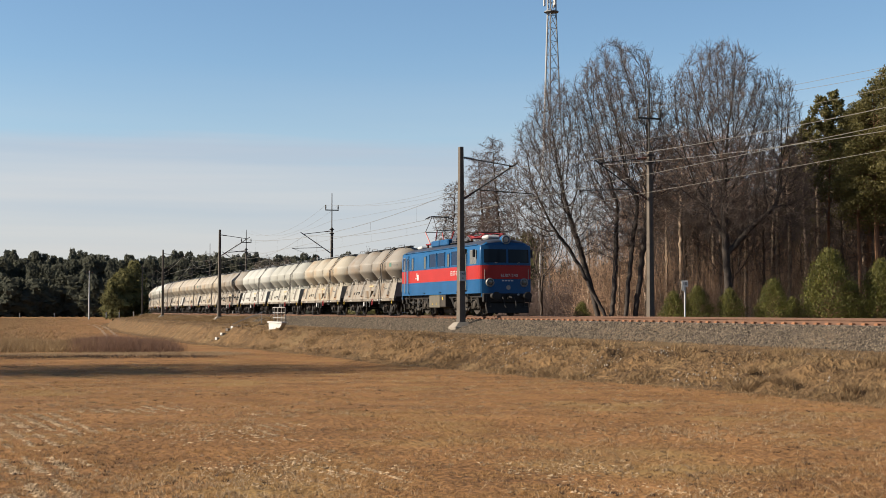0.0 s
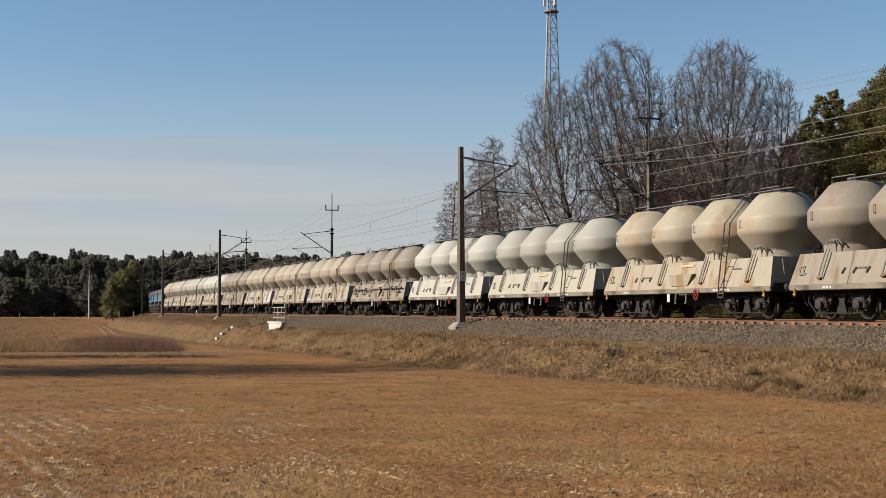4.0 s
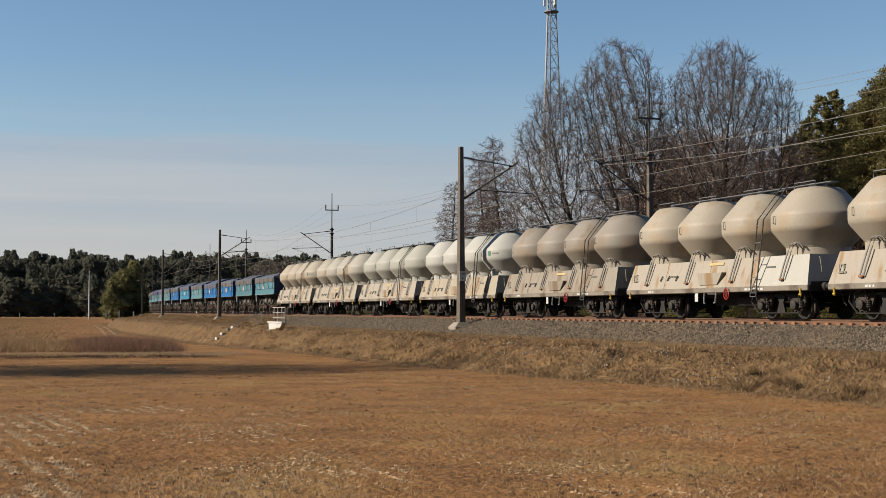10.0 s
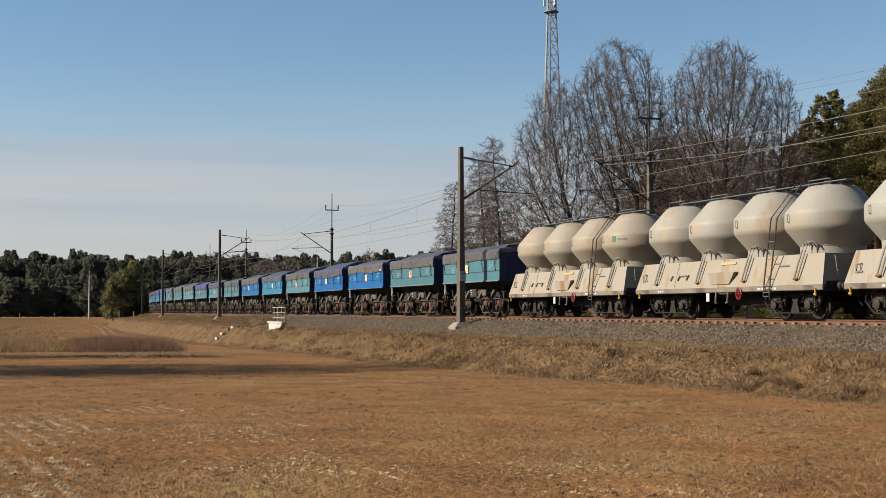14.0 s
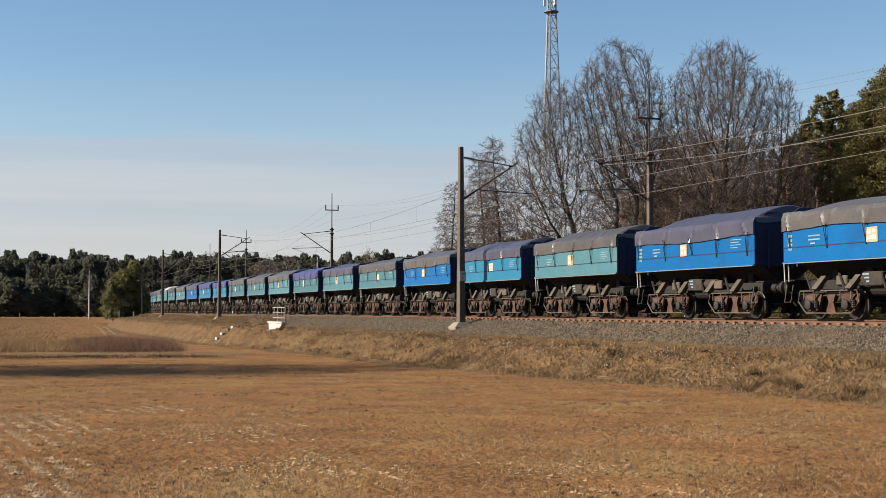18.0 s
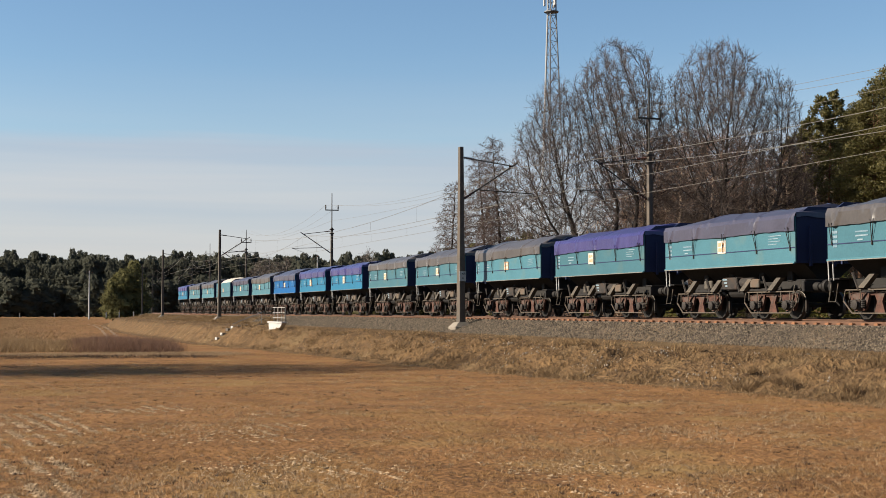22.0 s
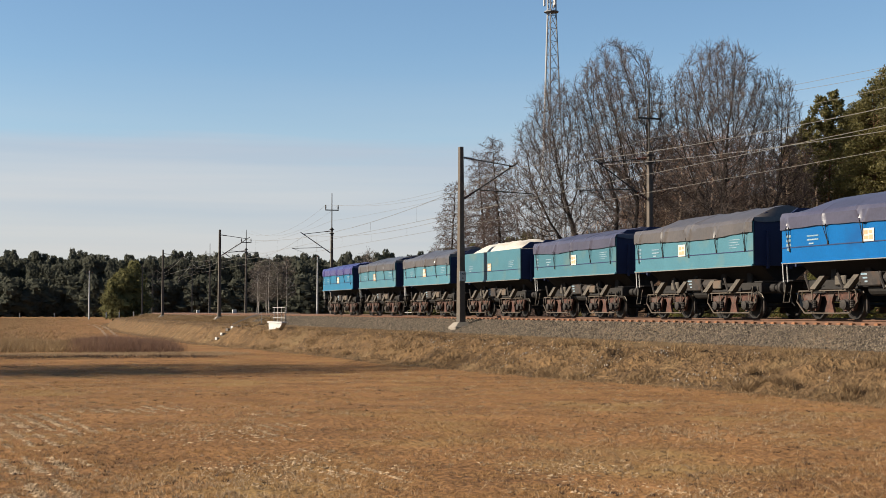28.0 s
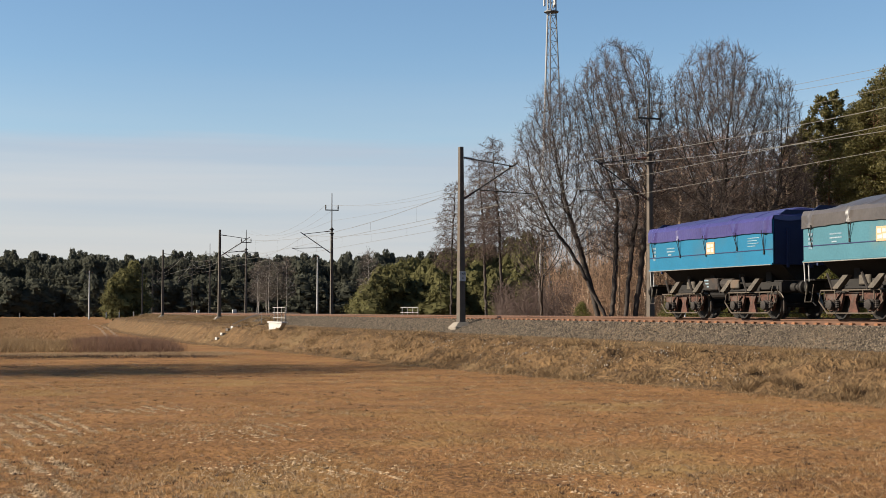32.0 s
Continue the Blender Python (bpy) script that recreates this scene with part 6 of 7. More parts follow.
FACE = math.atan2(RIGHT.y, RIGHT.x) - math.pi / 2  # turns a tree's own right-hand side across the view

# the two great leafless trees behind the line
big_a = grown_tree(5, [(0.95, 15.9, 3.6, 5.3), (-3.4, 14.0, 2.4, 4.6), (-4.9, 10.6, 2.3, 5.4), (0.3, 10.6, 4.2, 5.5), (3.5, 13.4, 1.9, 5.2)],
                   [[(0, 0.3, -0.2), (0.2, 0.6, 4), (0.3, 0.8, 9)], [(0.5, 1.2, -0.2), (0.6, 1.7, 5), (0.4, 2.3, 9.5)], [(-0.4, -0.2, -0.2), (-0.6, -1.2, 4), (-0.4, -2.6, 8.5)], [(0.3, 1.9, -0.2), (0.8, 2.6, 6), (0.5, 3.2, 10)], [(0.1, -0.1, 1.2), (0.1, -2.0, 5), (0.1, -3.8, 7.6)]],
                   7400, step=0.34, kill=0.46, lift=0.2, tip=0.0092, swell=1.82, twigs=4, twig=0.55, sprigs=4, shell=0.9, bark="alder")
stand(big_a, plan(11.9, 99, -1.3), 1.005, FACE, "tall leafless multi-stemmed tree with a broad twiggy crown", "bare_tree")
big_b = grown_tree(12, [(-0.4, 15.7, 3.5, 5.0), (3.1, 13.9, 2.4, 4.8), (4.5, 10.4, 2.0, 4.2), (-3.0, 13.0, 2.0, 5.6), (0.2, 10.2, 4.6, 3.8)],
                   [[(0, 0, -0.2), (0.05, 0.05, 3), (0.1, -0.1, 6.4), (0.1, -0.2, 10)], [(0.05, 0.05, 5.6), (0.3, 1.6, 7.4), (0.4, 3.4, 9.0)], [(0.1, -0.1, 6.6), (-0.3, -1.4, 9.4)]],
                   7400, step=0.34, kill=0.46, lift=0.2, tip=0.0092, twigs=4, twig=0.55, sprigs=4, shell=0.9, bark="alder", swell=1.8)
stand(big_b, plan(20.1, 96, -1.3), 1.005, FACE, "tall leafless tree with a heavy dark trunk", "bare_tree")
# three slim alders with level, cone-laden branches
slim = grown_tree(43, [(-0.4, 15.8, 1.2, 2.4), (-0.15, 12.6, 1.9, 3.0), (0.1, 9.2, 2.3, 2.6)], [[(0, 0.5, -0.2), (0.1, 0.15, 9), (0, -0.5, 17.4)]], 2200, step=0.3, kill=0.4, reach=2.2, lift=-0.03, tip=0.0095, swell=2.1, twigs=4, twig=0.42, sprigs=5, bark="alder", fine="alder_twig", sag=0.3, shell=0.8)
for rt, ah, k, rz, wd in ((5.17, 128, 1.0, FACE, "tallest "), (3.8, 131, 0.94, FACE + 0.5, ""), (1.0, 134, 0.8, FACE + 4.1, "lower ")):
    stand(slim, plan(rt, ah, -1.3), k, rz, wd + "slim leafless alder with level branches behind the line", "bare_tree", group="slim alders")
# smaller leafless trees fill the wood behind
fill_a = grown_tree(51, [(0, 8.5, 2.6, 3.8), (-1.2, 6.5, 2.0, 3.0), (1.4, 7.0, 1.8, 3.0)], [[(0, 0, -0.2), (0.1, 0.4, 4)], [(0.2, -0.3, -0.2), (0.1, -0.8, 4)]], 520, kill=0.55, twigs=2, sprigs=3, lift=0.2, tip=0.0105, swell=1.9)
fill_b = grown_tree(57, [(0, 8.4, 2.4, 2.9), (0.4, 5.6, 2.1, 2.2)], [[(0, 0, -0.2), (0.1, 0.1, 5), (0, 0, 9)]], 480, kill=0.55, twigs=2, sprigs=3, lift=0.2, tip=0.0105, swell=1.9)
fill_c = grown_tree(58, [(0, 10.4, 1.7, 2.6), (0.3, 8.0, 1.5, 1.6)], [[(0, 0, -0.2), (0.1, 0.15, 6), (0, 0, 11)]], 300, kill=0.55, twigs=2, sprigs=3, lift=0.2, tip=0.0105, bark="pale_bark", swell=1.6)
brown = grown_tree(59, [(0, 11.5, 3.2, 4.4), (-1.6, 8.5, 2.8, 3.4), (1.7, 8.0, 2.7, 3.6)], [[(0, 0, -0.2), (0.1, 0.1, 6), (0, 0.2, 11)]], 700, kill=0.55, twigs=3, twig=0.6, sprigs=5, lift=0.1, tip=0.011, fine="brown_leaf")
rnd = random.Random(7)
stand(fill_a, plan(7.4, 103, -1.3), 0.92, 1.0, "leafless tree leaning out from the wood's edge", "bare_tree")
for k in range(24):
    ah = rnd.uniform(102, 128)
    rt = (10.5 + 23.5 * (k + rnd.random()) / 24) * ah / 100
    stand((fill_c, fill_a, fill_c, fill_b)[k % 4], plan(rt, ah, -1.3), rnd.uniform(0.75, 1.15) * (0.8 if rt < 15 else 1.0), rnd.random() * 6, "thin leafless tree in a dense brown wood", "thin_tree", group="thin trees of the wood")
for k in range(18):
    ah = rnd.uniform(100, 112)
    stand((fill_c, fill_c, fill_a, fill_c, fill_b)[k % 5], plan((14.0 + 18.5 * (k + rnd.random()) / 18) * ah / 100, ah, -1.3), rnd.uniform(0.85, 1.2), rnd.random() * 6, "thin leafless tree in a dense brown wood", "thin_tree", group="thin trees of the wood")
# oaks that keep their brown leaves, behind the great trees
for rt, ah, k in ((17.6, 122, 1.1), (19.6, 126, 1.16), (21.4, 123, 1.0), (27.4, 124, 1.05), (30.0, 122, 1.0), (33.0, 126, 0.98), (24.4, 128, 1.15), (22.6, 118, 1.12), (25.8, 119, 1.08)):
    stand(brown, plan(rt, ah, -1.3), k, rt * 2.0, "oak with brown withered leaves deep in the wood", "bare_tree", group="brown oaks of the wood")


def thicket(name, label, r0, r1, a0, a1, h0, h1, count, seed, material, z=-1.35):
    """Dense upright stems with side twigs."""
    rnd = random.Random(seed)
    g = Geo()
    for _ in range(count):
        ah = rnd.uniform(a0, a1)
        at = plan(rnd.uniform(r0, r1) * ah / a0, ah, z)
        h = rnd.uniform(h0, h1)
        d = Vector((rnd.gauss(0, 0.2), rnd.gauss(0, 0.2), 1))
        top = at + d * h
        g.tube([at, at.lerp(top, 0.55) + Vector((rnd.gauss(0, 0.1), rnd.gauss(0, 0.1), 0)), top], 0.022, 3, 0.008, caps=False)
        for k in range(9):
            p = at.lerp(top, rnd.uniform(0.2, 1))
            e = p + Vector((rnd.gauss(0, 0.55), rnd.gauss(0, 0.55), rnd.uniform(0.0, 0.7)))
            g.tube([p, e], 0.012, 3, 0.005, caps=False)
    return thing(name, label, "thicket", kind="stuff", g=g, material=material)


thicket("brush_thicket", "dense brown leafless undergrowth of the wood", 10.0, 34, 104, 122, 1.5, 8.0, 1300, 61, M["brush"])
thicket("brush_thicket", "brown leafless saplings deep in the wood", 9.5, 36, 122, 150, 4.0, 11.5, 1300, 63, M["brush"])
thicket("brush_thicket", "sunlit brown saplings at the front of the wood", 10.5, 32.5, 99.5, 104, 2.0, 7.0, 550, 64, M["brush"])
thicket("brush_edge", "low brown brush along the wood's edge", 4.5, 12, 112, 130, 1.0, 4.4, 700, 62, M["alder_twig"])

# tall pines at the edge of the wood
tall = [pine_meshes(70 + k, 15.5, 2.3, 0.5, 85, 190, 0.17, "pine", wide=0.17) for k in range(3)]
slender = pine_meshes(75, 15.5, 1.25, 0.62, 50, 110, 0.21, "pine", wide=0.2)
for k, (px, ah, h) in enumerate([(33.7, 120, 20.9), (34.8, 120, 21.3), (32.6, 121, 19.0), (35.8, 119, 19.4), (36.8, 121, 19.8), (31.6, 123, 17.6), (38.2, 122, 20.8), (33.2, 124, 18.4), (37.4, 118, 18.6), (28.3, 99, 15.6), (31.4, 100, 17.0)]):
    stand(slender, plan(px, ah, -1.3), h / 15.5, k * 2.3, "slender dark Scots pine at the back of the wood", "pine_tree", group="tall pines")
for k, (px, ah, h) in enumerate([(30.5, 95, 15.2), (29.3, 95, 16.4), (30.2, 94, 17.8), (31.9, 92, 19.2), (32.3, 97, 19.4), (33.5, 92, 19.8), (35.5, 90, 18), (31.6, 101, 15), (32.5, 104, 17), (34.5, 99, 18), (31.0, 121, 14.0), (32.6, 119, 14.6), (34.2, 122, 15.2), (35.6, 118, 16.0), (37.5, 121, 17.0), (29.8, 124, 12.5), (38, 88, 18), (41, 90, 17), (44, 86, 18)]):
    stand(tall[k % 3], plan(px, ah, -1.3), h / 15.5, k * 1.7, "tall Scots pine with orange trunk and dark green crown", "pine_tree", group="tall pines")
# unseen pines added beside the line, past the view's edge, to block skylight
for k in range(16):
    at = Vector((-6 + 13 * k + rnd.uniform(-2, 2), 17 + rnd.uniform(0, 9), -1.3))
    stand(slender, at, rnd.uniform(0.9, 1.15), rnd.random() * 6, "tall Scots pine with orange trunk and dark green crown", "pine_tree", group="tall pines")

# young pines along the line
bush = [pine_meshes(80 + k, 3.4, 1.42, 0.03, 130, 125, 0.1, "young", "cone", 0.05, 0.16) for k in range(3)]
for k, (px, ah, h) in enumerate([(13.6, 80, 2.6), (15.0, 80, 2.9), (16.9, 80, 2.75), (19.5, 80, 3.3), (22.8, 80, 5.0), (25.9, 80, 4.4), (24.5, 81.5, 3.2), (27.8, 78, 4.2), (21.0, 81.5, 2.3), (8.2, 80, 2.0)]):
    stand(bush[k % 3], plan(px, ah, -1.3), h / 3.4, k * 2.1, "bushy young yellow-green pine beside the line", "young_pine", group="young pines")


def woods(name, label, r0, r1, ahead, h, count, seed, size, material, r=2.6, leaves=150, base=0.3, deep=25, z=-1.6, shape=2.0, rise=0.0, trunk=0.2, vary=0.8, core=0.5, stray=0.9, rings=9):
    """A far wood, joined: crowns on thin trunks."""
    rnd, rng = random.Random(seed), np.random.default_rng(seed)
    quads, tr = [], Geo()
    for i in range(count):
        ah = ahead + rnd.random() * deep
        f = (i + rnd.random()) / count
        at = plan((r0 + (r1 - r0) * f) * ah / ahead, ah, z)
        hh = h * rnd.uniform(vary, 1.08) * (1 + 0.13 * noise.noise(Vector((at.x * 0.06, at.y * 0.06, 0)))) * (1 + rise * f)
        quads.append(mantle(hh, r * rnd.uniform(0.75, 1.25), base * rnd.uniform(0.6, 1.2), leaves, size, rng, shape, 0.35, stray, core, rings) + np.array(at))
        tr.tube([at, at + Vector((0, 0, hh * 0.9))], trunk, 4, 0.06, caps=False)
    v = np.concatenate(quads).reshape(-1, 3)
    ob = new(name, array_mesh(name, v, np.arange(len(v)).reshape(-1, 4), material))
    t = tagged(ob, label, "forest", kind="stuff")
    tagged(part("trunks", tr, M["far_bark"], t), "grey-brown pine trunks in the shade", kind="stuff")
    return t


# low crowns added to fill the black shade between the far trunks
woods("forest_floor", "low row of crowns filling the distant forest's shaded trunk zone", -190, 14, 526, 15.0, 110, 21, 0.42, M["far_pine"], 5.6, 500, 0.0, 8, -1.6, 3.2, vary=0.75, core=0.86, stray=0.5, rings=19)
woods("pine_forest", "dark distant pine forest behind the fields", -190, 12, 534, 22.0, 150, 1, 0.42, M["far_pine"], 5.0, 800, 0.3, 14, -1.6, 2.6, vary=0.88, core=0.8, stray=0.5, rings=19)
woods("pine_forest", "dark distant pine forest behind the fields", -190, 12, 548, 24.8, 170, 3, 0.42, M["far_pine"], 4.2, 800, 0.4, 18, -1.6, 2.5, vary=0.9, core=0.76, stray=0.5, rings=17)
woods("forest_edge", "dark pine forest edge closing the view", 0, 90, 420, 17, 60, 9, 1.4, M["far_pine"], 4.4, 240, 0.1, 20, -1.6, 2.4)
woods("pine_wood", "dark pines deep in the wood behind the leafless trees", 25.5, 54, 150, 13.5, 34, 8, 0.45, M["pine"], 3.0, 800, 0.3, 12, -1.4, 2.2, 0.35)
woods("pine_thicket", "olive-green young pines behind the railway", -12.5, 15.0, 205, 8.8, 46, 2, 0.22, M["sapling"], 3.4, 1500, 0.0, 16, -1.6, 2.0, 0.45, 0.1, 0.55, 0.78, 0.6, 19)
woods("pine_thicket", "olive-green young pines behind the railway", -10.5, 16.0, 222, 9.8, 34, 5, 0.24, M["sapling"], 3.8, 1200, 0.0, 12, -1.6, 2.0, 0.45, 0.1, 0.7, 0.78, 0.6, 19)
woods("pine_thicket", "green pine saplings at the corner of the forest", -64.6, -60.2, 265, 8.8, 4, 4, 0.24, M["sapling"], 3.3, 3600, 0.07, 5, -1.6, 2.3, 0.42, 0.1, 0.92, 0.74, 0.6, 21)
# two forests added out of view, to dim the light of the low sky
woods("pine_forest", "unseen pine forest added behind the camera to block low skylight", -260, 260, -190, 21, 70, 13, 2.6, M["far_pine"], 5.0, 60, 0.05, -30)
woods("pine_forest", "unseen pine forest added across the railway line to block low skylight", 100, 300, 30, 20, 26, 14, 2.6, M["far_pine"], 5.0, 60, 0.05, 8)
# pale leafless birches in the gap of the forest
birch = grown_tree(91, [(0, 9.6, 1.7, 3.4), (0.2, 6.6, 1.9, 2.6)], [[(0, 0, -0.2), (0.1, 0.1, 6), (0, 0, 12)]], 420, kill=0.6, tip=0.016, twigs=3, twig=0.9, bark="birch_bark", fine="birch_twig", lift=0.15)
for k in range(6):
    stand(birch, plan(-41.5 + 1.3 * k + rnd.uniform(-0.6, 0.6), 300 + rnd.uniform(-8, 8), -1.4), rnd.uniform(0.8, 1.05), k * 1.3, "pale slender leafless birch before dark pines", "birch_tree", group="birches")
stand(birch, plan(-11.6, 210, -1.4), 0.85, 0.3, "rounded leafless tree above the young pines", "bare_tree")

# the grove beside the field, whose shadow falls across it
for k, (rt, ah, h) in enumerate([(-30, 45.5, 15), (-31, 48, 17), (-30, 50.5, 18), (-32, 53, 18), (-33, 55, 15), (-35, 47, 14), (-27, 49, 12), (-33, 66, 9.5), (-38, 67, 10)]):
    stand(fill_b, plan(rt, ah, -1.7), h / 11.0, k * 1.1, "leafless tree in a grove beside the field", "bare_tree", group="grove trees")


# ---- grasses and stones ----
ALBEDO_SCALE = 0.43
M["straw"] = leafy(island(mat("dry_straw", (0.72, 0.425, 0.182), (0.48, 0.275, 0.115), 0.9, 0, 0.25, 3, 0), 0.6, 1.3), 0.4)
M["russet"] = leafy(island(mat("russet_grass", (0.4, 0.2, 0.085), (0.22, 0.115, 0.055), 0.95, 0, 0.25, 3, 0), 0.7, 1.25), 0.4)
M["pale_straw"] = leafy(island(mat("bleached_straw", (0.72, 0.52, 0.31), (0.5, 0.345, 0.2), 1.0, 0, 0.5, 3, 0), 0.65, 1.25), 0.2)
M["bank_grass"] = leafy(island(mat("dead_bank_grass", (0.5, 0.33, 0.165), (0.3, 0.19, 0.094), 0.9, 0, 0.4, 3, 0), 0.5, 1.5), 0.3)
M["reed"] = leafy(island(mat("dry_reeds", (0.36, 0.21, 0.14), (0.24, 0.14, 0.095), 0.9, 0, 0.3, 3, 0), 0.75, 1.25))
M["sedge"] = island(mat("dark_blades", (0.13, 0.08, 0.05), (0.08, 0.05, 0.032), 0.95, 0, 0.3, 3, 0), 0.7, 1.3)
M["stone"] = island(mat("ballast_stones", (0.245, 0.194, 0.138), (0.11, 0.085, 0.058), 0.95, 0, 3, 20, 0), 0.35, 1.7)


def locate(p):
    """(s, d) of a plan point."""
    if p.x >= BEND:
        return p.x, -p.y
    q = Vector((p.x - BEND, p.y - RAD))
    return BEND - math.atan2(-q.x, -q.y) * RAD, q.length - RAD


def blades(vs, fs, p, n, h, w, spread, lean, rnd):
    for _ in range(n):
        a = rnd.random() * 6.283
        bx, by = p.x + rnd.gauss(0, spread), p.y + rnd.gauss(0, spread)
        hh = h * rnd.uniform(0.5, 1.3)
        k = len(vs)
        dx, dy = math.cos(a) * w, math.sin(a) * w
        lx, ly = rnd.gauss(0, lean) * hh, rnd.gauss(0, lean) * hh
        vs += [(bx - dx, by - dy, p.z - 0.02), (bx + dx, by + dy, p.z - 0.02), (bx + lx, by + ly, p.z + hh)]
        fs.append((k, k + 1, k + 2))


def grass(name, label, count, seed, material, a0, a1, keep, n, h, w, spread, lean, power=1.0):
    """Tufts over the part of the plan between two distances where keep(s, d, p) holds."""
    rnd = random.Random(seed)
    g = Geo()
    left = count
    while left > 0:
        left -= 1
        ah = a0 * (a1 / a0) ** (rnd.random() ** power)
        p = plan(rnd.uniform(-0.36, 0.36) * ah, ah)
        s, d = locate(p)
        k = keep(s, d, p)
        if k <= 0 or rnd.random() > k:
            continue
        p.z = bumpy(s, d) + (0.06 if d < 4 else 0.0)
        f = max(0.75, ah / 30)
        blades(g.v, g.f, p, n, h * k ** 0.3, w * f, spread * f, lean, rnd)
    return thing(name, label, "grass", kind="stuff", g=g, material=material)


def patch(p, scale, off):
    return noise.noise(Vector((p.x * scale, p.y * scale, off)))


grass("field_grass", "short dry golden-brown grass over the field", 70000, 201, M["straw"], 9.5, 75, lambda s, d, p: 0.0 if d < 9.3 else 0.5 + 0.5 * patch(p, 0.5, 2) + 1.1 * patch(p, 2.2, 6) + 0.6 * patch(p, 5.5, 8), 6, 0.03, 0.009, 0.06, 1.2)
grass("field_sedge", "darker russet grass in patches of the field", 26000, 210, M["russet"], 9.5, 75, lambda s, d, p: 0.0 if d < 9.3 else max(0.0, 1.8 * patch(p, 0.22, 31) + 0.5 * patch(p, 1.1, 37)), 6, 0.026, 0.009, 0.1, 1.4)
grass("field_straw", "bleached straw stubble in pale patches of the field", 30000, 202, M["pale_straw"], 9.5, 60, lambda s, d, p: 0.0 if d < 9.3 else max(0.04, 1.6 * patch(p, 0.3, 9) + 1.4 * patch(p, 2.6, 12) - 0.4), 5, 0.03, 0.01, 0.08, 1.6)
grass("field_stems", "single long bleached straws lying over the field", 5200, 208, M["pale_straw"], 9.5, 48, lambda s, d, p: 0.0 if d < 9.3 else 0.5 + 0.8 * patch(p, 0.4, 19), 2, 0.11, 0.007, 0.15, 2.2)
grass("field_tufts", "small pale tufts of cut grass over the field", 9000, 218, M["pale_straw"], 9.5, 60, lambda s, d, p: 0.0 if d < 9.3 else 0.3 + 1.0 * patch(p, 0.35, 41), 16, 0.05, 0.009, 0.04, 0.9)
grass("field_weeds", "small dark withered weeds dotted over the field", 2600, 219, M["sedge"], 9.5, 60, lambda s, d, p: 0.0 if d < 9.3 else 0.25 + 0.9 * patch(p, 0.3, 47), 14, 0.04, 0.009, 0.03, 0.9)
grass("bank_tussocks", "shaggy tussocks of dead grass on the railway bank", 15000, 209, M["bank_grass"], 26, 110, lambda s, d, p: 0.0 if d < 5.8 or d > 9.4 else 2.2 * patch(p, 0.6, 25) + 1.6 * patch(p, 2.2, 28) - 0.15, 40, 0.2, 0.011, 0.1, 0.8, 1.2)
grass("bank_grass", "matted dead grass on the railway bank", 44000, 203, M["bank_grass"], 26, 260, lambda s, d, p: 0.0 if d < (4.0 if s > -118 else 2.1) or d > 10.2 else 0.3 + (0.3 if 5.6 < d < 9.6 else 0) + 0.6 * patch(p, 0.9, 5) + 1.0 * patch(p, 2.4, 15), 8, 0.085, 0.009, 0.14, 1.1, 1.3)
grass("bank_straw", "pale bent stems on the railway bank", 20000, 204, M["pale_straw"], 26, 150, lambda s, d, p: 0.0 if d < 4.0 or d > 10.0 else max(0.0, 0.1 + 1.5 * patch(p, 0.35, 15)), 3, 0.1, 0.009, 0.12, 1.5, 1.3)


def verge(count, seed):
    """Dead grass that has grown over the ballast shoulder on the curve."""
    rnd = random.Random(seed)
    g = Geo()
    for _ in range(count):
        s, d = -112 - 200 * rnd.random() ** 1.4, 1.95 + 2.3 * rnd.random()
        z = -0.21 - (d - 1.75) / 1.7 * 0.58 if d < 3.45 else -0.8
        if noise.noise(Vector((s * 0.25, d * 0.9, 6))) > -0.15 - smooth01(-112, -150, s) * 0.25:
            blades(g.v, g.f, Vector(line(s, d, z + 0.02)), 6, 0.13, 0.03, 0.14, 1.0, rnd)
    return thing("verge_grass", "dead grass grown over the ballast shoulder", "grass", kind="stuff", g=g, material=M["bank_grass"])


verge(9000, 211)


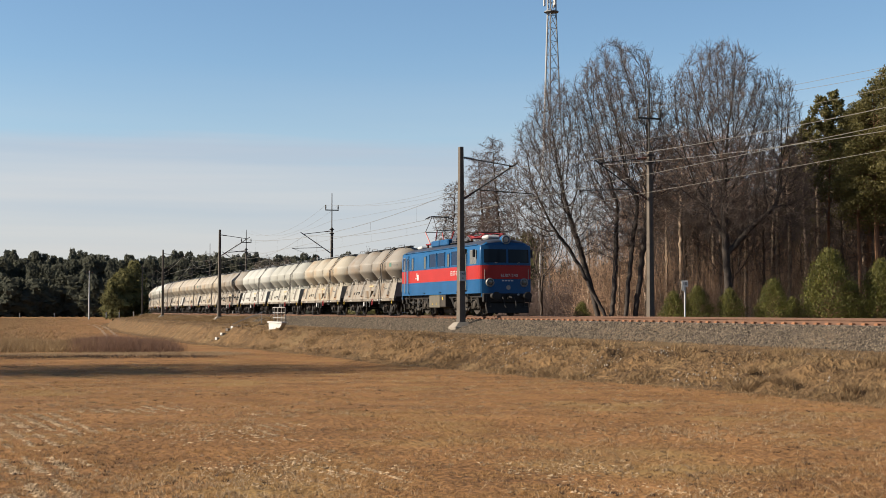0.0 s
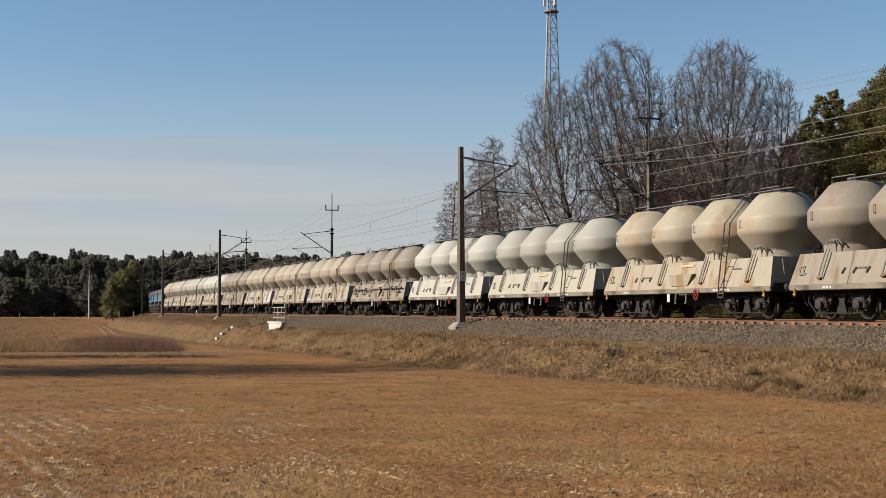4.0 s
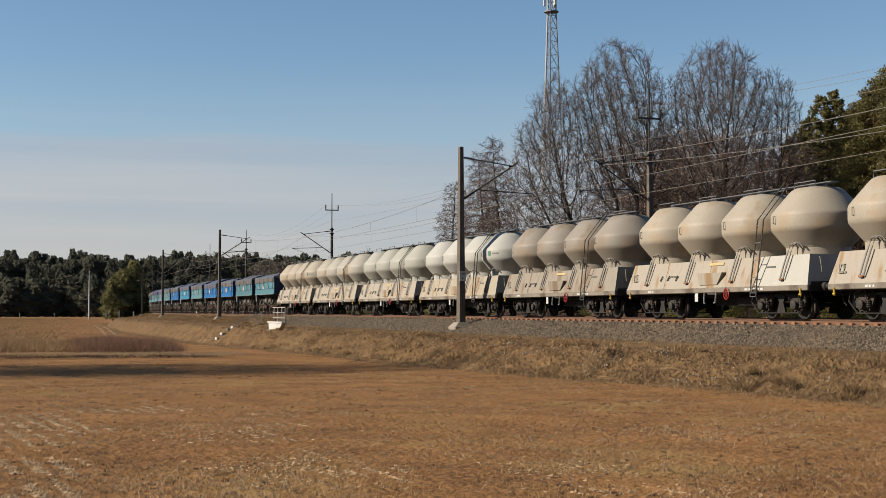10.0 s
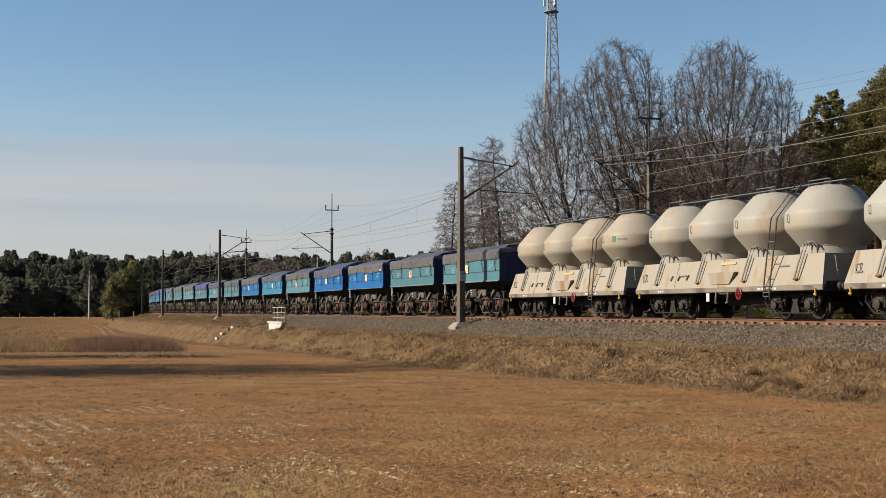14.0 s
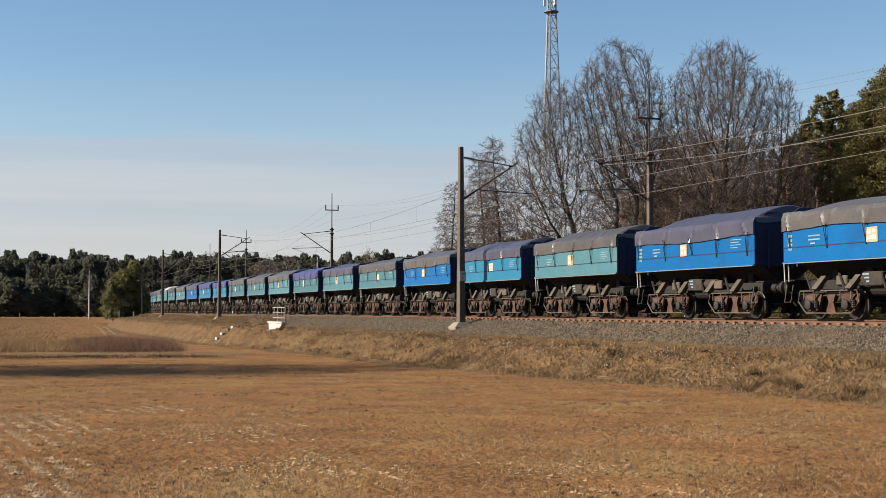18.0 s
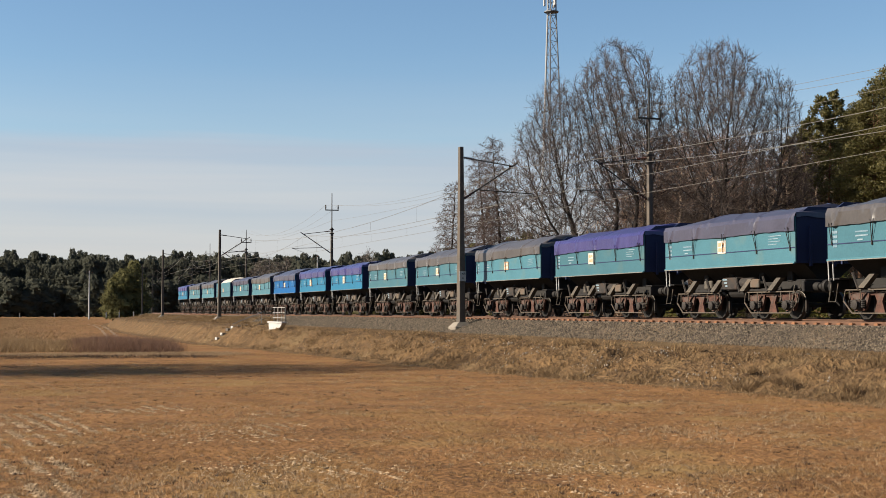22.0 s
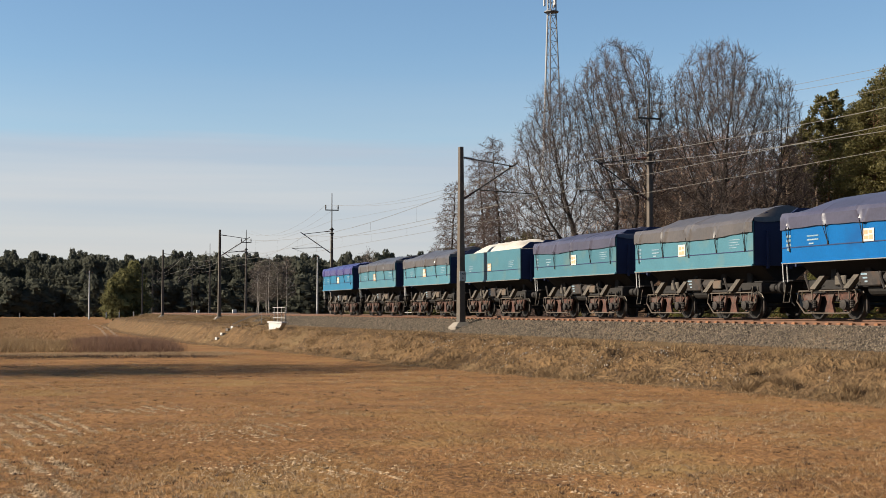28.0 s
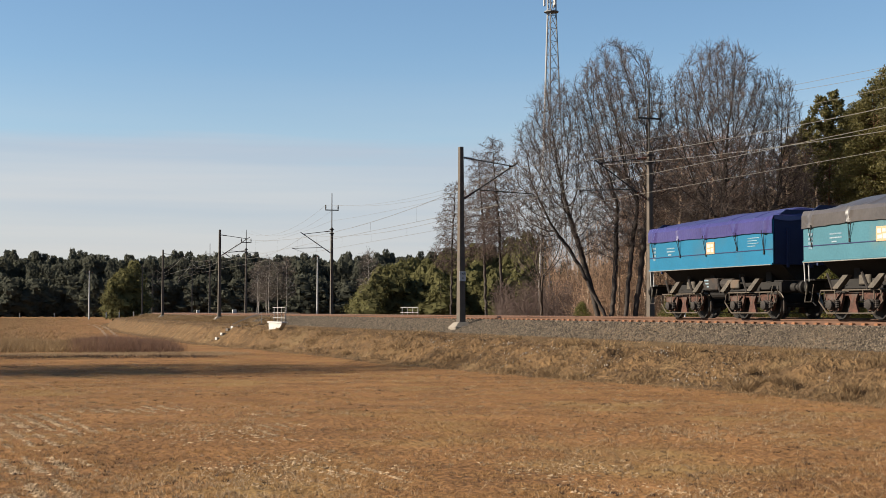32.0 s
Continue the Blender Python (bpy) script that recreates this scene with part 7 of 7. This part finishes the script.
def clods(seed):
    """Pale clods and cut stubble, in drilled rows at the field's corner and in a few bare patches."""
    rnd = random.Random(seed)
    g = Geo()
    a, along = Vector((-8.6, 26.0)), Vector((0.405, -0.914))
    across = Vector((along.y, -along.x))
    spots = []
    for k in range(-15, 13):
        for _ in range(1500):
            q = a + along * (rnd.random() * 17) + across * (0.29 * k + rnd.gauss(0, 0.028))
            if rnd.random() < smooth01(-0.245, -0.295, q.x / q.y) * (0.95 if q.y < 16.4 or 19.6 < q.y < 25 else 0.3) + 0.8 * noise.noise(Vector((q.x * 0.6, q.y * 0.6, 4))) - 0.08 and noise.noise(Vector((q.x * 1.2, q.y * 1.2, 6))) > -0.2:
                spots.append((q, 1.25))
    for cx, cy, rx, ry, n in ((-1.9, 15.8, 0.6, 0.8, 420), (-3.6, 20.6, 0.6, 1.0, 160), (1.5, 15.7, 0.45, 0.6, 220), (2.4, 13.6, 0.6, 0.5, 160), (-0.2, 21.5, 1.4, 1.2, 80), (4.6, 21.0, 1.5, 1.4, 80)):
        for _ in range(n):
            spots.append((Vector((cx + rnd.gauss(0, rx), cy + rnd.gauss(0, ry))), 0.8))
    for q, f in spots:
        p = plan(q.x, q.y)
        p.z = bumpy(*locate(p))
        w, h = rnd.uniform(0.02, 0.052) * f, rnd.uniform(0.008, 0.018)
        t = rnd.random() * 3
        c, sn = math.cos(t) * w, math.sin(t) * w
        k = len(g.v)
        g.v += [(p.x + c, p.y + sn, p.z), (p.x - sn * 0.6, p.y + c * 0.6, p.z), (p.x - c, p.y - sn, p.z), (p.x + sn * 0.6, p.y - c * 0.6, p.z), (p.x + rnd.gauss(0, w * 0.4), p.y + rnd.gauss(0, w * 0.4), p.z + h)]
        g.f += [(k, k + 1, k + 4), (k + 1, k + 2, k + 4), (k + 2, k + 3, k + 4), (k + 3, k, k + 4)]
        if rnd.random() < 0.5:
            blades(g.v, g.f, p, 2, 0.035, 0.008, 0.03, 1.2, rnd)
    return thing("stubble", "bleached clods and crop stubble in drilled rows", "stubble", kind="stuff", g=g, material=M["clod"])


M["clod"] = island(mat("bleached_clods", (0.82, 0.6, 0.38), (0.58, 0.42, 0.26), 1.0, 0, 2, 20, 0, spec=0.0), 0.5, 1.25)
clods(207)


def strip(name, label, count, seed, material, r0, r1, a0, a1, n, h, w, spread, lean, thin=0.0, fade=0.88):
    """Blades over a strip of the plan, r0 to r1 across (as shares of the distance), a0 to a1 ahead."""
    rnd = random.Random(seed)
    g = Geo()
    for _ in range(count):
        u = rnd.random()
        ah = rnd.uniform(a0, a1) + rnd.gauss(0, 1.2)
        p = plan((r0 + (r1 - r0) * u) * ah, ah)
        k = 1 + 0.7 * patch(p, 0.25, 3)
        if patch(p, 0.5, 13) < thin - 0.5 or (u > fade and rnd.random() < (u - fade) / (1 - fade)):
            continue
        p.z = bumpy(*locate(p))
        blades(g.v, g.f, p, n, h * k, w, spread, lean, rnd)
    return thing(name, label, "reeds", kind="stuff", g=g, material=material)


strip("reed_bed", "strip of tall dry brown reeds along the ditch", 7500, 205, M["reed"], -0.27, -0.197, 80, 92, 4, 0.68, 0.011, 0.3, 0.35)
strip("pale_reeds", "pale dry brush beside the reeds along the ditch", 8000, 213, M["pale_straw"], -0.37, -0.262, 84, 118, 4, 0.42, 0.013, 0.4, 0.6, 0.3, 0.4)
strip("pale_reeds", "faded brown brush beside the reeds along the ditch", 6000, 214, M["bank_grass"], -0.37, -0.25, 80, 100, 4, 0.6, 0.012, 0.35, 0.5, 0.2)
strip("pale_reeds", "thin bleached grass over the far field", 16000, 217, M["bank_grass"], -0.38, -0.245, 118, 430, 4, 0.16, 0.05, 0.9, 1.2, 0.2, 0.3)
# dark-coloured blades paint the thin shadow at the ditch's edge
strip("ditch_sedge", "dark blades standing in for the shadow line along the ditch", 1500, 215, M["sedge"], -0.37, -0.15, 69.4, 69.8, 4, 0.1, 0.014, 0.25, 0.8, 0.35)
strip("ditch_straw", "bleached grass edge along the ditch", 2600, 216, M["pale_straw"], -0.37, -0.14, 72.6, 74.0, 5, 0.12, 0.014, 0.3, 0.9)


def stones(count, seed):
    """Loose ballast stones over the near shoulder."""
    rnd = random.Random(seed)
    base = [(1, 0, 0), (-1, 0, 0), (0, 1, 0), (0, -1, 0), (0, 0, 1), (0, 0, -1)]
    tris = [(0, 2, 4), (2, 1, 4), (1, 3, 4), (3, 0, 4)]
    g = Geo()
    for _ in range(count):
        s = -18 - 110 * rnd.random() ** 1.5
        d = 1.5 + 2.15 * rnd.random()
        z = -0.21 if d < 1.75 else -0.21 - (d - 1.75) / 1.7 * 0.58
        f = 1 + max(0, (-s - 40) / 60)
        r = rnd.uniform(0.026, 0.05) * f
        k = len(g.v)
        ca = [rnd.uniform(0.6, 1.25) * r for _ in range(6)]
        t = rnd.random() * 3
        c, sn = math.cos(t), math.sin(t)
        for (x, y, zz), q in zip(base, ca):
            x, y, zz = x * q, y * q, zz * q + 0.35 * (x * q)
            g.v.append((s + x * c - y * sn, -d + x * sn + y * c, z + zz + 0.01))
        g.f += [tuple(i + k for i in f3) for f3 in tris]
    return thing("ballast_stones", "loose grey crushed stones on the ballast shoulder", "stones", kind="stuff", g=g, material=M["stone"])


stones(32000, 206)


def chips(count, seed):
    """Pale stones and bits of bleached bark washed out of the bank."""
    rnd = random.Random(seed)
    g = Geo()
    for _ in range(count):
        s, d = -21 - 52 * rnd.random() ** 1.3, 5.6 + 3.5 * rnd.random()
        if noise.noise(Vector((s * 0.28, d * 0.6, 4))) + 0.5 * noise.noise(Vector((s * 1.1, d * 1.1, 8))) < 0.12 + 0.25 * smooth01(-35, -60, s):
            continue
        c = Vector((s, -d, bumpy(s, d) + 0.03))
        r = rnd.uniform(0.018, 0.05)
        rot = Euler((rnd.random() * 6, rnd.random() * 6, rnd.random() * 6)).to_matrix()
        g.add([c + rot @ Vector(q) for q in ((r, 0, 0), (-r, 0, 0), (0, r * 0.7, 0), (0, -r * 0.7, 0), (0, 0, r * 0.6), (0, 0, -r * 0.6))], [(0, 2, 4), (2, 1, 4), (1, 3, 4), (3, 0, 4), (2, 0, 5), (1, 2, 5), (3, 1, 5), (0, 3, 5)])
    return thing("bank_stones", "pale stones scattered over the earth of the bank", "stones", kind="stuff", g=g, material=M["chip"])


M["chip"] = island(mat("pale_bank_stones", (0.6, 0.52, 0.43), (0.42, 0.35, 0.28), 0.9, 0, 3, 20, 0), 0.5, 1.3)
chips(2600, 212)


# ---- beside the line ----
M["rail_paint"] = mat("weathered_white_railing_paint", (0.62, 0.6, 0.56), (0.4, 0.37, 0.33), 0.7, 0, 3, 30, 0.05, stain=(0.2, 0.13, 0.08), stain_scale=2)


def culvert():
    s = -103.4
    h = thing("culvert_headwall", "whitewashed concrete culvert headwall in the bank", "headwall", m=Matrix.Translation((s + 11.8, -6.9, -0.1)))
    part("wall", Geo().plate([(-2.2, -0.45), (2.3, -0.45), (0.9, -1.0), (-2.0, -1.25)], -0.15, 0.15), M["white_conc"], h)
    part("coping", Geo().box((0, 0, -0.4), (4.7, 0.42, 0.1), 0.02), M["white_conc"], h)
    for y in (-3.7, 6.3):
        r = thing("culvert_railing", "white painted steel railing over the culvert", "railing", "culvert railings", m=Matrix.Translation((s - (2.6 if y < 0 else 0), y, -0.06)))
        for k in range(4):
            part("post", Geo().box((-2.1 + 1.4 * k, 0, 0.05), (0.06, 0.06, 1.15), 0.01), M["rail_paint"], r)
        for z in (0.62, 0.2, -0.2):
            part("rail", Geo().box((0, -0.07, z), (4.7, 0.04, 0.055), 0.008), M["rail_paint"], r)
    st = thing("bank_steps", "concrete steps down the railway bank with white edges", "steps")
    for k in range(9):
        d = 4.9 + 0.42 * k
        z = ground_z(s - 4, d) + 0.06
        p = part("step", Geo().box((s - 4.2, -d, z - 0.05), (1.1, 0.4, 0.22), 0.02), M["concrete"], st)
        if k in (5, 7, 8):
            part("edge", Geo().box((s - 4.2, -d - 0.21, z - 0.02), (0.9, 0.03, 0.2), 0.005), M["white_conc"], p, "whitewashed step edge")
    part("handrail", Geo().tube([(s - 4.9, -4.7, -0.7), (s - 4.9, -4.7, 0.15), (s - 4.9, -7.0, -0.75), (s - 4.9, -7.0, -1.5)], 0.03, 5), M["galv"], st)


culvert()

# distance board
sg = thing("distance_board", "small white number board on a white post", "sign", m=Matrix.Translation((-58.1, 6.0, 0.0)) @ Matrix.Rotation(radians(-19), 4, "Z"))
part("post", Geo().tube([(0, 0, -0.4), (0, 0, 1.45)], 0.04, 8), M["white"], sg)
part("board", Geo().box((0.04, 0, 1.58), (0.03, 0.31, 0.3), 0.01), M["white"], sg)
part("lower_plate", Geo().box((0.04, -0.09, 1.33), (0.02, 0.13, 0.18), 0.005), M["white"], sg)
lettering("figures", "10", 0.21, M["black"], sg, Matrix.Translation((0.06, 0, 1.58)) @ FRONT)


def utility_pole(at, h, label):
    t = thing("utility_pole", label, "utility pole", "utility poles", m=Matrix.Translation(at))
    part("pole", Geo().tube([(0, 0, -0.2), (0, 0, h)], 0.17, 8, 0.1), M["white_conc"], t)
    part("crossarm", Geo().box((0, 0, h - 0.5), (0.1, 1.3, 0.1), 0.01), M["tube_dark"], t)
    for y in (-0.6, 0.0, 0.6):
        part("insulator", Geo().lathe([(0.03, 0), (0.07, 0.1), (0.05, 0.22), (0.02, 0.25)], (0, y, h - 0.45 + (0.42 if y == 0 else 0)), 8), M["insul"], t)
    return t


utility_pole(plan(-67.8, 260, -1.1), 9.1, "pale concrete utility pole at the field's edge")
utility_pole(plan(-20.0, 216, -1.2), 10.1, "pale concrete utility pole behind the railway")

# level-crossing posts and lineside boxes by the curve
for rt, ah, h in ((-62.0, 250, 1.2), (-59.6, 250, 1.3), (-56.5, 248, 1.1), (-79.5, 255, 0.8), (-75.0, 262, 0.8)):
    t = thing("marker_post", "pale marker post beside the field track", "post", "marker posts", m=Matrix.Translation(plan(rt, ah, -0.9)))
    part("shaft", Geo().box((0, 0, h / 2), (0.16, 0.16, h), 0.02), M["white_conc"], t)
    part("cap", Geo().box((0, 0, h - 0.12), (0.18, 0.18, 0.18), 0.02), M["yellow"] if h > 1.15 else M["white_conc"], t)
for rt, ah in ((-46.0, 255), (-31.5, 205)):
    t = thing("relay_cabinet", "pale lineside relay cabinet on a plinth", "cabinet", "relay cabinets", m=Matrix.Translation(plan(rt, ah, -0.8)))
    part("cabinet_body", Geo().box((0, 0, 0.75), (0.6, 0.6, 1.1), 0.04), M["white"], t)
    part("plinth", Geo().box((0, 0, 0.05), (1.0, 0.7, 0.25), 0.03), M["concrete"], t)

# dirt track that climbs to the crossing
M["dirt"] = mat("sandy_track", (0.4, 0.255, 0.135), (0.26, 0.155, 0.075), 0.95, 0, 0.6, 8, 0.4, 0.03)
gt = Geo()
way = [(-66 + 37 * t ** 0.9, 252 - 132 * t) for t in [k / 24 for k in range(25)]]
for i, (rt, ah) in enumerate(way):
    for w in (-0.75, -0.4, 0.35, 0.7):
        p = plan(rt + w + 0.1 * math.sin(i * 2.1), ah)
        gt.v.append((p.x, p.y, bumpy(*locate(p)) + 0.09))
gt.f = [(4 * i + k, 4 * i + k + 1, 4 * i + k + 5, 4 * i + k + 4) for i in range(len(way) - 1) for k in (0, 2)]
thing("dirt_track", "two pale sandy wheel ruts climbing to the crossing", "dirt track", kind="structure", g=gt, material=M["dirt"])


def lattice_tower(at, h):
    t = thing("lattice_tower", "tall white lattice telecom tower with antennas", "tower", m=Matrix.Translation(at))
    legs = [(math.cos(radians(a)), math.sin(radians(a))) for a in (206.3, 86.3, 326.3)]
    wid = lambda z: max(0.56, 2.12 - 0.0437 * z)
    for k, (x, y) in enumerate(legs):
        # the first leg is white, the others grey: its sunlight is put into the colour
        part("leg", Geo().tube([(x * wid(0), y * wid(0), 0), (x * wid(35.7), y * wid(35.7), 35.7), (x * wid(h), y * wid(h), h)], 0.13 if k == 0 else 0.085, 8, 0.075), M["tower_sunlit_white"] if k == 0 else M["galv"], t)
    n = 26
    for k in range(n):
        z0, z1 = h * k / n, h * (k + 1) / n
        for i in range(3):
            (xa, ya), (xb, yb) = legs[i], legs[(i + 1) % 3]
            part("brace", Geo().tube([(xa * wid(z0), ya * wid(z0), z0), (xb * wid(z1), yb * wid(z1), z1)], 0.035, 4), M["galv"], t)
            part("strut", Geo().tube([(xa * wid(z1), ya * wid(z1), z1), (xb * wid(z1), yb * wid(z1), z1)], 0.03, 4), M["galv"], t)
    part("platform", Geo().lathe([(0.5, 35.6), (0.85, 35.68), (0.85, 35.8), (0.5, 35.8)], (0, 0, 0), 12), M["galv"], t)
    for k in range(3):
        a = 0.2 + k * 2.094
        part("panel_antenna", Geo().box((0.8 * math.cos(a), 0.8 * math.sin(a), 37.4), (0.22, 0.22, 2.0), 0.04), M["white"], t, "white panel antenna")
    return t


M["tower_sunlit_white"] = mat("sunlit_leg_white", (0.72, 0.71, 0.69), (0.58, 0.57, 0.55), 0.6, 0, 1, 20, 0.05)
lattice_tower(plan(12.5, 155, -1.0), 40.0)


# ---- motion ----
def run(t):
    """Metres that the train has gone after t seconds; it slows slightly."""
    return 14.265 * t - 0.0151 * t * t


def motions():
    s = -73.37 + HALF_LOCO
    first = {}
    for veh, half in train:
        s -= half
        rows = []
        for k in range(33):
            c = s + run(k)
            a, b = line(c + half * 0.55), line(c - half * 0.55)
            mid = (a + b) / 2
            rows.append((float(k), Matrix.Translation(mid) @ Matrix.Rotation(math.atan2(a.y - b.y, a.x - b.x), 4, "Z")))
        walk(veh, rows)
        s -= half
    # the wheels roll: one turning for all wheels of one size
    for r in (0.625, 0.46):
        lead = None
        for veh, half in train:
            for o in veh.children_recursive:
                if o.name.split(".")[0] != "wheelset" or abs(o.matrix_parent_inverse.translation.z - r) > 0.01:
                    continue
                if lead is None:
                    lead = o
                    walk(o, [(k / 30, Matrix.Rotation(run(k / 30) / r, 4, "Y")) for k in range(961)])
                else:
                    o.rotation_mode = "QUATERNION"
                    o.animation_data_create()
                    o.animation_data.action = lead.animation_data.action
                    o.animation_data.action_slot = lead.animation_data.action_slot


# ---- the pieces of the tracks, and the motion ----
track(0.0, 10, -175)
track(-4.0, 10, -90)
motions()
